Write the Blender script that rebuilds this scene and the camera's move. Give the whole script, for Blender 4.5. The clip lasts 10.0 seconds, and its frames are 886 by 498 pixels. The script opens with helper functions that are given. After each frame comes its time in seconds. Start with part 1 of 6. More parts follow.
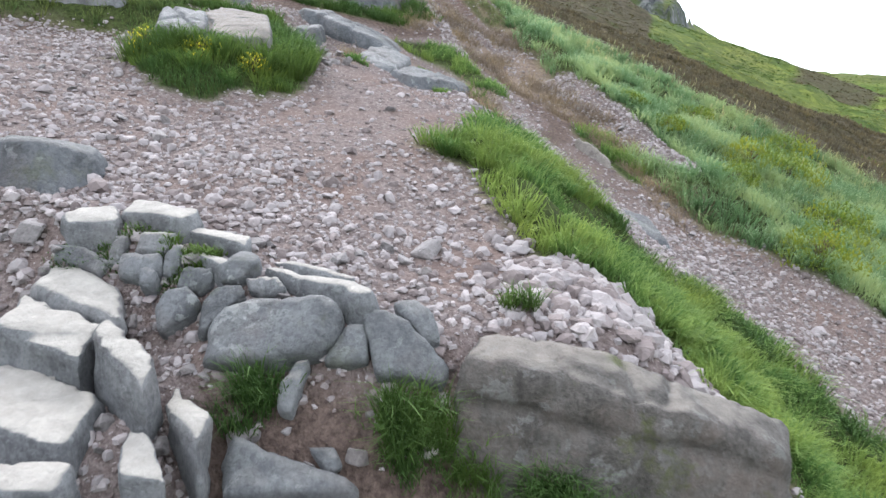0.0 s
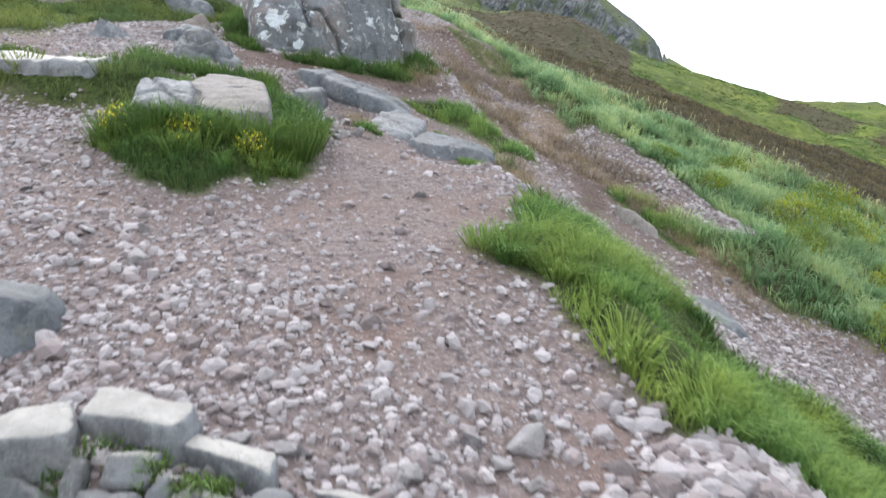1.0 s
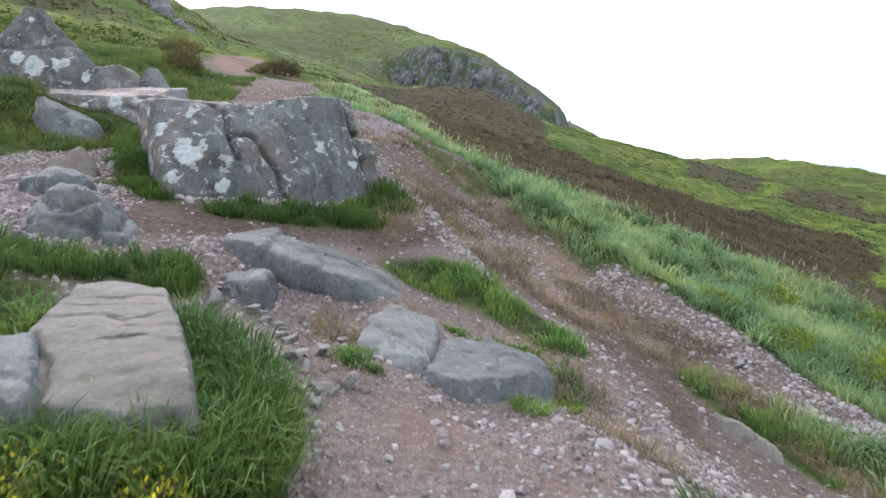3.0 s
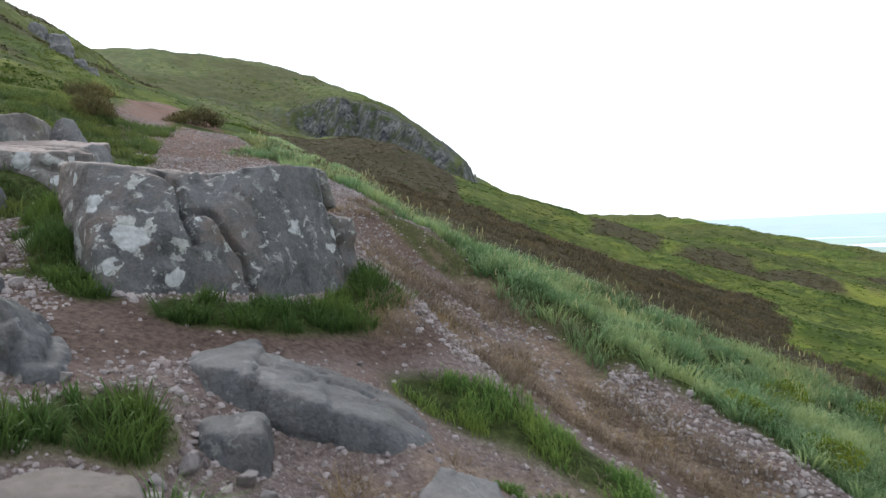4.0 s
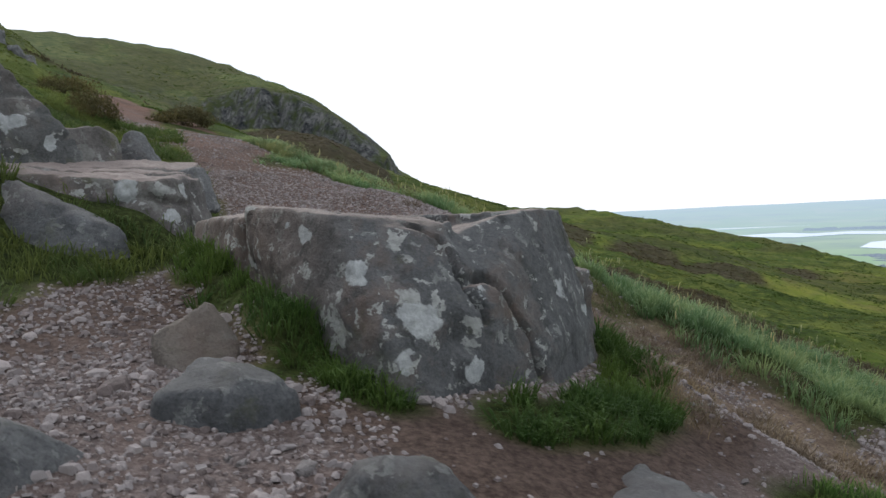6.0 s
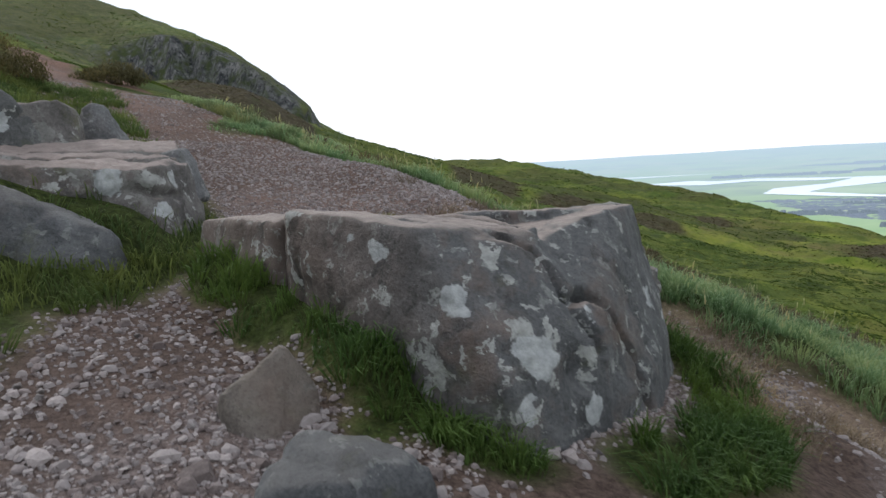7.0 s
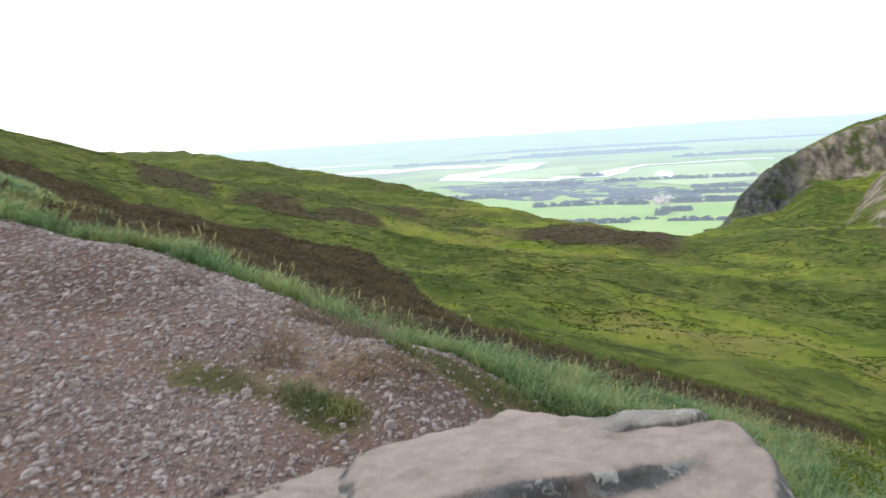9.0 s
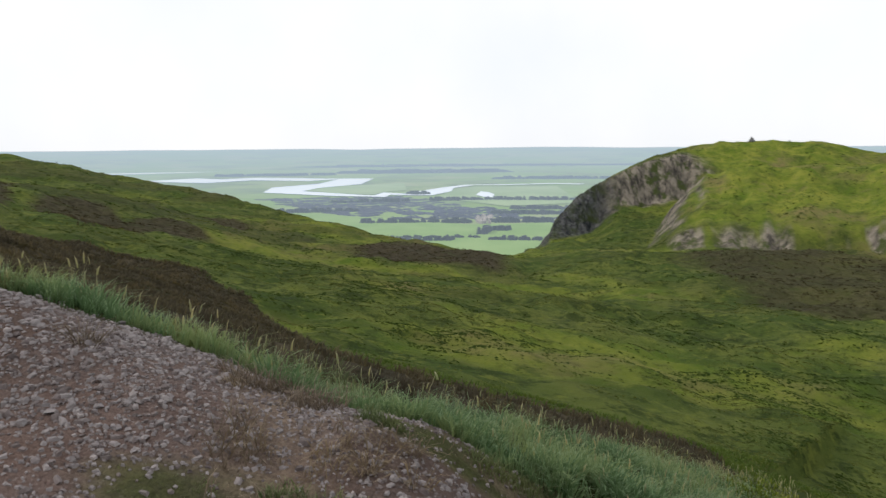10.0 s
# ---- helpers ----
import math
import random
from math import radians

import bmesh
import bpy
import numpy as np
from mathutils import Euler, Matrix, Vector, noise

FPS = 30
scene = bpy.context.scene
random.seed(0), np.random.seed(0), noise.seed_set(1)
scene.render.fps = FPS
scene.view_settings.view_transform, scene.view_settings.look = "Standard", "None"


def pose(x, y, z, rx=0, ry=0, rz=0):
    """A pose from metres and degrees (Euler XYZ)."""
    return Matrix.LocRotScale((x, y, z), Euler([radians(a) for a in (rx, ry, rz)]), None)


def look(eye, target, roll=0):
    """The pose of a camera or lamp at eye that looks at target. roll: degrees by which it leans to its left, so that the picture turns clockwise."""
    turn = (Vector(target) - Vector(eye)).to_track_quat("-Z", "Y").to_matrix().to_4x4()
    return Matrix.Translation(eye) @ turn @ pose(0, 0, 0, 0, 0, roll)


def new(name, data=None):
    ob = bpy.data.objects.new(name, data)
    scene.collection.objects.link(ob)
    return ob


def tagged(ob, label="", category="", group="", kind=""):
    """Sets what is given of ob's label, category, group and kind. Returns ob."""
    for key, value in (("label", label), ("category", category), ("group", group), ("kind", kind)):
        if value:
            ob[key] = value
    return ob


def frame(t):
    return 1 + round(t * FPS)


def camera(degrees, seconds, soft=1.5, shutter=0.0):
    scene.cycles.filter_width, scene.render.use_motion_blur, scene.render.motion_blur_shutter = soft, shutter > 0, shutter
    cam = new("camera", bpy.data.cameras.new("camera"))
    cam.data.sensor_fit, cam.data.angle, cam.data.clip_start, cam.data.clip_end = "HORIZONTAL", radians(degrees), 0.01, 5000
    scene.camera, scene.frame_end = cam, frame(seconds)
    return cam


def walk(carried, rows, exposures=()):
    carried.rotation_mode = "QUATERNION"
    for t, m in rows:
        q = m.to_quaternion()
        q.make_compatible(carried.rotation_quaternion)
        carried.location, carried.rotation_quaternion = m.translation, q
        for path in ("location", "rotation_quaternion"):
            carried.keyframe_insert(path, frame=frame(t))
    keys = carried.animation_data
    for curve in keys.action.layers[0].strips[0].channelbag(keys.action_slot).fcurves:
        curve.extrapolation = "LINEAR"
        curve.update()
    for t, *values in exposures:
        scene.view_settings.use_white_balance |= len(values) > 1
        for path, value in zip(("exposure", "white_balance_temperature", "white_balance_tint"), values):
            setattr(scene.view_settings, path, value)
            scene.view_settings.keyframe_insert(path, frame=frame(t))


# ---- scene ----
cam = camera(63.5, 10.0, soft=1.45, shutter=0.25)
METRES, EYE, TILT, LEAN, TURN = 11.5, 2.0, -13.3, -1.0, 0.0
ROWS = [
    (0.0, 0.0, 0.0, 0.0, 0.0, 0.0, -0.0),
    (0.5, -0.0079, 0.039, 0.0132, 0.59, -0.54, 0.83),
    (1.0, -0.0286, 0.0772, 0.038, -1.09, 3.0, 2.13),
    (1.5, -0.0412, 0.1255, 0.0601, -2.88, 6.46, 2.54),
    (2.0, -0.0466, 0.1592, 0.0932, -2.19, 6.81, 5.24),
    (2.5, -0.0591, 0.2036, 0.1193, -4.66, 6.92, 5.12),
    (3.0, -0.0664, 0.2528, 0.1419, -7.12, 7.97, 6.31),
    (4.5, -0.1397, 0.3754, 0.2074, -16.59, 11.95, 6.89),
    (5.0, -0.177, 0.4095, 0.2208, -15.36, 12.09, 6.51),
    (5.5, -0.2151, 0.4361, 0.2427, -17.46, 11.23, 7.14),
    (7.0, -0.2852, 0.5217, 0.3014, -27.44, 4.77, 10.54),
    (7.5, -0.2729, 0.5655, 0.3286, -28.18, 2.32, 10.12),
    (8.0, -0.2633, 0.6048, 0.3532, -33.03, 1.14, 9.32),
    (8.5, -0.2572, 0.6498, 0.3796, -39.46, -0.79, 10.11),
    (9.0, -0.2429, 0.6952, 0.3993, -52.17, -1.5, 14.69),
    (9.5, -0.238, 0.7421, 0.4155, -60.08, -1.58, 12.73),
    (10.0, -0.2269, 0.7849, 0.4283, -66.4, -3.71, 13.0),
]
walk(cam, [(t, pose(0, 0, EYE, TILT, LEAN, TURN) @ pose(METRES * x, METRES * y, METRES * z, 90 + pitch, roll, yaw)) for t, x, y, z, yaw, pitch, roll in ROWS],
     exposures=[(0.0, 0.8, 6050, 10), (1.5, 0.68, 6050, 10), (2.0, 0.48, 6050, 10), (2.5, 0.5, 6000, 10), (3.2, 0.46, 6050, 10), (4.5, -0.47, 6300, 10), (6.0, -0.7, 6300, 10), (7.0, -0.6, 6300, 10),
                (7.5, -0.4, 6350, 10), (8.0, -0.45, 6400, 10), (8.6, -0.1, 6600, 10), (9.0, -0.1, 6600, 10), (9.4, -0.45, 6650, 10), (10.0, -0.9, 6650, 10)])

# ---------------------------------------------------------------- daylight: a veiled bright sky and a low soft sun
SUN_AZ, SUN_EL = -22.0, 36.0
world = bpy.data.worlds.new("sky")
scene.world = world
world.use_nodes = True
wn, wl = world.node_tree.nodes, world.node_tree.links
wn.clear()
sky = wn.new("ShaderNodeTexSky")
sky.sky_type, sky.sun_disc = "NISHITA", False
sky.sun_elevation, sky.sun_rotation = radians(SUN_EL), radians(SUN_AZ)
tc = wn.new("ShaderNodeTexCoord")
cl = wn.new("ShaderNodeTexNoise")
cl.inputs["Scale"].default_value, cl.inputs["Detail"].default_value = 2.2, 5
wl.new(tc.outputs["Generated"], cl.inputs["Vector"])
ramp = wn.new("ShaderNodeValToRGB")
ramp.color_ramp.elements[0].color, ramp.color_ramp.elements[0].position = (12.6, 13.2, 14.2, 1), 0.35
ramp.color_ramp.elements[1].color, ramp.color_ramp.elements[1].position = (14.2, 14.4, 14.8, 1), 0.6
wl.new(cl.outputs["Fac"], ramp.inputs["Fac"])
veil = wn.new("ShaderNodeMix")
veil.data_type = "RGBA"
veil.inputs["Factor"].default_value = 0.86
wl.new(sky.outputs["Color"], veil.inputs["A"])
wl.new(ramp.outputs["Color"], veil.inputs["B"])
bg = wn.new("ShaderNodeBackground")
bg.inputs["Strength"].default_value = 0.15
wl.new(veil.outputs["Result"], bg.inputs["Color"])
out = wn.new("ShaderNodeOutputWorld")
wl.new(bg.outputs["Background"], out.inputs["Surface"])
sun = new("sun", bpy.data.lights.new("sun", "SUN"))
sun.data.energy, sun.data.angle, sun.data.color = 2.4, radians(12), (1.0, 0.965, 0.91)
ca = (math.sin(radians(SUN_AZ)) * math.cos(radians(SUN_EL)), math.cos(radians(SUN_AZ)) * math.cos(radians(SUN_EL)), math.sin(radians(SUN_EL)))
sun.matrix_world = look((ca[0] * 60, ca[1] * 60, ca[2] * 60), (0, 0, 0))

# ---------------------------------------------------------------- materials


def mix(n, l, fac, a, b):
    m = n.new("ShaderNodeMix")
    m.data_type = "RGBA"
    for v, key in ((fac, "Factor"), (a, "A"), (b, "B")):
        if isinstance(v, bpy.types.NodeSocket):
            l.new(v, m.inputs[key])
        elif isinstance(v, tuple):
            m.inputs[key].default_value = (*v, 1)
        else:
            m.inputs[key].default_value = v
    return m.outputs["Result"]


def tex(n, l, vec, scale, detail=4, rough=0.6, lo=0.35, hi=0.65, kind="noise"):
    """A noise of that many features a metre, stretched to 0..1 between lo and hi."""
    if kind == "noise":
        t = n.new("ShaderNodeTexNoise")
        t.inputs["Detail"].default_value, t.inputs["Roughness"].default_value = detail, rough
        src = t.outputs["Fac"]
    else:
        t = n.new("ShaderNodeTexVoronoi")
        t.feature = kind
        src = t.outputs["Distance"]
    t.inputs["Scale"].default_value = scale
    l.new(vec, t.inputs["Vector"])
    r = n.new("ShaderNodeMapRange")
    r.inputs["From Min"].default_value, r.inputs["From Max"].default_value = lo, hi
    l.new(src, r.inputs["Value"])
    return r.outputs["Result"]


def calc(n, l, op, a, b=0.0):
    m = n.new("ShaderNodeMath")
    m.operation = op
    for k, v in enumerate((a, b)):
        if isinstance(v, bpy.types.NodeSocket):
            l.new(v, m.inputs[k])
        else:
            m.inputs[k].default_value = v
    return m.outputs[0]


def material(name, rough=0.85, shine=0.3):
    m = bpy.data.materials.new(name)
    m.use_nodes = True
    n, l = m.node_tree.nodes, m.node_tree.links
    b = n["Principled BSDF"]
    b.inputs["Roughness"].default_value = rough
    b.inputs["Specular IOR Level"].default_value = shine
    g = n.new("ShaderNodeNewGeometry")
    return m, n, l, b, g.outputs["Position"], g


def bump(n, l, b, height, strength, distance):
    k = n.new("ShaderNodeBump")
    k.inputs["Strength"].default_value, k.inputs["Distance"].default_value = strength, distance
    l.new(height, k.inputs["Height"])
    l.new(k.outputs["Normal"], b.inputs["Normal"])


def attr(n, name):
    a = n.new("ShaderNodeAttribute")
    a.attribute_name = name
    return a.outputs["Fac"]


def ground_material():
    m, n, l, b, p, g = material("ground_cover", 0.95, 0.04)
    grass = mix(n, l, tex(n, l, p, 0.9, 5), (0.036, 0.060, 0.013), (0.062, 0.096, 0.020))
    grass = mix(n, l, tex(n, l, p, 0.13, 5, 0.6, 0.42, 0.62), grass, (0.098, 0.120, 0.029))
    grass = mix(n, l, tex(n, l, p, 0.33, 6, 0.7, 0.56, 0.68), grass, (0.034, 0.050, 0.014))
    grass = mix(n, l, calc(n, l, "MULTIPLY", tex(n, l, p, 1.3, 5, 0.7, 0.52, 0.62), 0.6), grass, (0.030, 0.046, 0.013))
    grass = mix(n, l, calc(n, l, "MULTIPLY", tex(n, l, p, 0.05, 4, 0.6, 0.5, 0.7), 0.5), grass, (0.085, 0.075, 0.026))
    grass = mix(n, l, calc(n, l, "MULTIPLY", tex(n, l, p, 0.45, 7, 0.8, 0.52, 0.57), 0.8), grass, (0.022, 0.037, 0.010))
    grass = mix(n, l, calc(n, l, "MULTIPLY", tex(n, l, p, 0.8, 7, 0.8, 0.54, 0.60), 0.7), grass, (0.135, 0.155, 0.032))
    # Darker ground colour where the near grass grows.
    grass_floor = mix(n, l, tex(n, l, p, 19, 5, 0.7), (0.016, 0.022, 0.008), (0.055, 0.072, 0.022))
    grass = mix(n, l, attr(n, "grass_floor"), grass, grass_floor)
    soil = mix(n, l, tex(n, l, p, 34, 5, 0.75), (0.085, 0.064, 0.058), (0.20, 0.165, 0.155))
    soil = mix(n, l, tex(n, l, p, 1.6, 4, 0.6, 0.45, 0.7), soil, (0.145, 0.105, 0.09))
    soil = mix(n, l, tex(n, l, p, 70, 2, 0.6, 0.62, 0.7), soil, (0.30, 0.27, 0.26))
    heath = mix(n, l, tex(n, l, p, 1.7, 6, 0.75, 0.40, 0.60), (0.022, 0.019, 0.012), (0.080, 0.066, 0.040))
    heath = mix(n, l, calc(n, l, "MULTIPLY", tex(n, l, p, 0.16, 6, 0.7, 0.40, 0.62), 0.7), heath, (0.040, 0.036, 0.020))
    heath = mix(n, l, tex(n, l, p, 0.5, 4, 0.6, 0.55, 0.75), heath, (0.04, 0.05, 0.018))
    dry = mix(n, l, tex(n, l, p, 22, 5, 0.7), (0.115, 0.086, 0.066), (0.27, 0.205, 0.148))
    stretch = n.new("ShaderNodeVectorMath")
    stretch.operation = "MULTIPLY"
    stretch.inputs[1].default_value = (1, 1, 0.3)
    l.new(p, stretch.inputs[0])
    rock = mix(n, l, tex(n, l, stretch.outputs[0], 0.45, 7, 0.7, 0.38, 0.62), (0.024, 0.027, 0.030), (0.125, 0.126, 0.124))
    rock = mix(n, l, calc(n, l, "MULTIPLY", tex(n, l, stretch.outputs[0], 1.5, 5, 0.7, 0.50, 0.60), 0.8), rock, (0.012, 0.014, 0.016))
    rock = mix(n, l, calc(n, l, "MULTIPLY", tex(n, l, p, 1.1, 5, 0.7, 0.56, 0.66), 0.8), rock, (0.17, 0.17, 0.165))
    rock = mix(n, l, tex(n, l, p, 0.25, 5, 0.6, 0.46, 0.62), rock, (0.04, 0.052, 0.02))
    # Yellower valley patches; on the eastern knoll, sunshine put into the grass colour.
    sunlit_fresh = mix(n, l, tex(n, l, p, 0.25, 6, 0.7, 0.38, 0.62), (0.085, 0.130, 0.016), (0.20, 0.215, 0.038))
    sunlit_fresh = mix(n, l, tex(n, l, p, 0.09, 6, 0.7, 0.52, 0.66), sunlit_fresh, (0.17, 0.145, 0.060))
    sunlit_fresh = mix(n, l, calc(n, l, "MULTIPLY", tex(n, l, p, 0.9, 6, 0.75, 0.54, 0.62), 0.7), sunlit_fresh, (0.055, 0.080, 0.018))
    grass = mix(n, l, calc(n, l, "MULTIPLY", attr(n, "bracken"), tex(n, l, p, 0.12, 5, 0.65, 0.30, 0.50)), grass, sunlit_fresh)
    # Western hill: its backlit, hazy tone is put into the grass colour.
    backlit = mix(n, l, tex(n, l, p, 0.4, 6, 0.7, 0.4, 0.62), (0.052, 0.072, 0.030), (0.112, 0.122, 0.052))
    grass = mix(n, l, calc(n, l, "MULTIPLY", attr(n, "backlit"), tex(n, l, p, 0.07, 5, 0.65, 0.28, 0.52)), grass, backlit)
    c = mix(n, l, attr(n, "heather"), grass, heath)
    pillar = n.new("ShaderNodeVectorMath")
    pillar.operation = "MULTIPLY"
    pillar.inputs[1].default_value = (1, 1, 0.12)
    l.new(p, pillar.inputs[0])
    # Sunlit part of the eastern crag: warm light put into the rock colour.
    lit_buff = mix(n, l, tex(n, l, pillar.outputs[0], 0.55, 6, 0.7, 0.40, 0.60), (0.055, 0.050, 0.043), (0.27, 0.235, 0.19))
    lit_buff = mix(n, l, tex(n, l, p, 0.3, 5, 0.65, 0.52, 0.62), lit_buff, (0.060, 0.075, 0.026))
    rock = mix(n, l, attr(n, "lit_buff"), rock, lit_buff)
    c = mix(n, l, attr(n, "cliff"), c, rock)
    soil = mix(n, l, attr(n, "earth"), soil, mix(n, l, tex(n, l, p, 26, 5, 0.75), (0.046, 0.033, 0.028), (0.125, 0.092, 0.077)))
    soil = mix(n, l, calc(n, l, "MULTIPLY", attr(n, "red"), tex(n, l, p, 0.9, 5, 0.65, 0.3, 0.6)), soil, (0.175, 0.108, 0.084))
    c = mix(n, l, attr(n, "gravel"), c, soil)
    c = mix(n, l, calc(n, l, "MULTIPLY", attr(n, "dry"), 0.65), c, dry)
    l.new(c, b.inputs["Base Color"])
    fine = tex(n, l, p, 30, 5, 0.7, 0.2, 0.8)
    coarse = tex(n, l, p, 1.5, 6, 0.75, 0.2, 0.8)
    h = calc(n, l, "ADD", calc(n, l, "MULTIPLY", fine, 0.02), calc(n, l, "MULTIPLY", coarse, 0.16))
    bump(n, l, b, h, 0.9, 1.0)
    return m


def plain_material():
    """The hazy lowland far below: parcels of pasture, crops and stubble."""
    m, n, l, b, p, g = material("lowland_fields", 1.0)
    v = n.new("ShaderNodeTexVoronoi")
    v.distance = "CHEBYCHEV"
    v.inputs["Scale"].default_value, v.inputs["Randomness"].default_value = 0.0062, 0.8
    l.new(p, v.inputs["Vector"])
    s = n.new("ShaderNodeSeparateColor")
    l.new(v.outputs["Color"], s.inputs["Color"])
    r = n.new("ShaderNodeValToRGB")
    r.color_ramp.interpolation = "CONSTANT"
    e = r.color_ramp.elements
    e[0].color, e[1].position, e[1].color = (0.16, 0.30, 0.05, 1), 0.35, (0.24, 0.36, 0.10, 1)
    for at, col in ((0.55, (0.10, 0.16, 0.06, 1)), (0.68, (0.30, 0.34, 0.16, 1)), (0.85, (0.13, 0.2, 0.09, 1))):
        k = e.new(at)
        k.color = col
    l.new(s.outputs["Red"], r.inputs["Fac"])
    l.new(mix(n, l, tex(n, l, p, 0.02, 4), r.outputs["Color"], (0.2, 0.3, 0.08)), b.inputs["Base Color"])
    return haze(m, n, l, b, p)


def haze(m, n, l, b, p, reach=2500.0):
    """Distant backdrop: what lies kilometres off gets haze painted on, as a bluish glow."""
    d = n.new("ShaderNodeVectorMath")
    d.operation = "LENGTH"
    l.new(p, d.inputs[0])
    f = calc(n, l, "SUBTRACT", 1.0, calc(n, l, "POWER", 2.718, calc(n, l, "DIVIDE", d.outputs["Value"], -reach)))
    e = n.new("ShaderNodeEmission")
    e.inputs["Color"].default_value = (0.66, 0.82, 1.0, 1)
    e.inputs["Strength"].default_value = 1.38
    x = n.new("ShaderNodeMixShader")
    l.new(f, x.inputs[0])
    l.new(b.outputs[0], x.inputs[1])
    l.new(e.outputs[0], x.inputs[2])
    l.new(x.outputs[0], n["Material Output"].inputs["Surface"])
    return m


def far_material(name, a, bcol, scale=0.02):
    m, n, l, b, p, g = material(name, 0.9)
    l.new(mix(n, l, tex(n, l, p, scale, 4), a, bcol), b.inputs["Base Color"])
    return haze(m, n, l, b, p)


def rock_material(name, dark, mid, pale, lichen=0.5, worn=0.0, worn_lit_col=(0.46, 0.40, 0.365), moss=0.25, discs=(), even=0.0, rust=0.3, rust_side=None, streaks=0.5, relief=1.0, flat=0.70):
    """Weathered volcanic rock: smooth mottled grey, crusts of pale lichen, rusty stains, moss, tops paler from rubbing
    feet and from top light put into the colour.
    rust_side: the x below which the stain spreads over the whole face."""
    m, n, l, b, p, g = material(name, 0.82)
    warp = n.new("ShaderNodeTexNoise")
    warp.inputs["Scale"].default_value, warp.inputs["Detail"].default_value, warp.inputs["Roughness"].default_value = 7, 6, 0.65
    l.new(p, warp.inputs["Vector"])
    add = n.new("ShaderNodeVectorMath")
    add.operation = "MULTIPLY_ADD"
    add.inputs[1].default_value = (0.22, 0.22, 0.22)
    l.new(warp.outputs["Color"], add.inputs[0])
    l.new(p, add.inputs[2])
    bent = add.outputs[0]
    soft = n.new("ShaderNodeVectorMath")
    soft.operation = "MULTIPLY_ADD"
    soft.inputs[1].default_value = (0.18, 0.18, 0.18)
    l.new(warp.outputs["Color"], soft.inputs[0])
    l.new(p, soft.inputs[2])
    c = mix(n, l, tex(n, l, p, 1.7, 6, 0.6, 0.36, 0.64), dark, mid)
    c = mix(n, l, calc(n, l, "MULTIPLY", tex(n, l, bent, 6, 5, 0.65, 0.50, 0.68), 0.55), c, pale)
    c = mix(n, l, calc(n, l, "MULTIPLY", tex(n, l, p, 55, 4, 0.7, 0.40, 0.66), 0.30), c, tuple(1.25 * v for v in pale))
    c = mix(n, l, calc(n, l, "MULTIPLY", tex(n, l, p, 75, 3, 0.6, 0.55, 0.68), 0.45), c, tuple(0.55 * v for v in dark))
    stain = tex(n, l, bent, 1.6, 5, 0.7, 0.50, 0.66)
    if rust_side is not None:
        s = n.new("ShaderNodeSeparateXYZ")
        l.new(bent, s.inputs[0])
        edge = n.new("ShaderNodeMapRange")
        edge.inputs["From Min"].default_value, edge.inputs["From Max"].default_value = rust_side + 0.35, rust_side - 0.05
        l.new(s.outputs["X"], edge.inputs["Value"])
        stain = calc(n, l, "MAXIMUM", stain, edge.outputs["Result"])
    c = mix(n, l, calc(n, l, "MULTIPLY", stain, rust), c, mix(n, l, tex(n, l, p, 9, 5, 0.7), (0.085, 0.062, 0.050), (0.165, 0.125, 0.105)))
    streak = n.new("ShaderNodeVectorMath")
    streak.operation = "MULTIPLY"
    streak.inputs[1].default_value = (1, 1, 0.14)
    l.new(bent, streak.inputs[0])
    c = mix(n, l, calc(n, l, "MULTIPLY", tex(n, l, streak.outputs[0], 6, 5, 0.7, 0.52, 0.64), streaks), c, tuple(0.42 * v for v in dark))
    if lichen:
        crust = mix(n, l, tex(n, l, p, 34, 4), (0.215, 0.222, 0.215), (0.335, 0.345, 0.33))
        big = calc(n, l, "MULTIPLY", tex(n, l, bent, 5.5, 3, 0.5, 0.635, 0.655), tex(n, l, p, 1.5, 3, 0.5, 0.44, 0.52))
        small = calc(n, l, "MULTIPLY", tex(n, l, bent, 15, 3, 0.5, 0.610, 0.635), tex(n, l, p, 2.3, 3, 0.5, 0.40, 0.55))
        drip = calc(n, l, "MULTIPLY", tex(n, l, streak.outputs[0], 9, 4, 0.6, 0.60, 0.64), 0.6)
        c = mix(n, l, calc(n, l, "MULTIPLY", calc(n, l, "MAXIMUM", calc(n, l, "MAXIMUM", big, small), calc(n, l, "MULTIPLY", drip, streaks)), lichen), c, crust)
        for at, size in discs:
            away = n.new("ShaderNodeVectorMath")
            away.operation = "SUBTRACT"
            l.new(soft.outputs[0], away.inputs[0])
            away.inputs[1].default_value = tuple(v + 0.09 for v in at)
            long = n.new("ShaderNodeVectorMath")
            long.operation = "LENGTH"
            l.new(away.outputs[0], long.inputs[0])
            edge = n.new("ShaderNodeMapRange")
            edge.inputs["From Min"].default_value, edge.inputs["From Max"].default_value = size, size * 0.88
            l.new(long.outputs["Value"], edge.inputs["Value"])
            c = mix(n, l, calc(n, l, "MULTIPLY", edge.outputs["Result"], 0.92), c, mix(n, l, tex(n, l, p, 22, 5, 0.7), (0.23, 0.245, 0.25), (0.37, 0.385, 0.385)))
    if moss:
        c = mix(n, l, calc(n, l, "MULTIPLY", tex(n, l, p, 2.6, 6, 0.75, 0.57, 0.66), moss * 2), c, (0.070, 0.076, 0.028))
    # Up-facing parts go paler: foot wear, with the brighter top light painted in.
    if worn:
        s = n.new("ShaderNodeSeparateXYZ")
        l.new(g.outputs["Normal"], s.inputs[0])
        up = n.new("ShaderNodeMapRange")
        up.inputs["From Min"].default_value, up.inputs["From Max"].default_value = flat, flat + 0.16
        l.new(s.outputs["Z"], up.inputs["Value"])
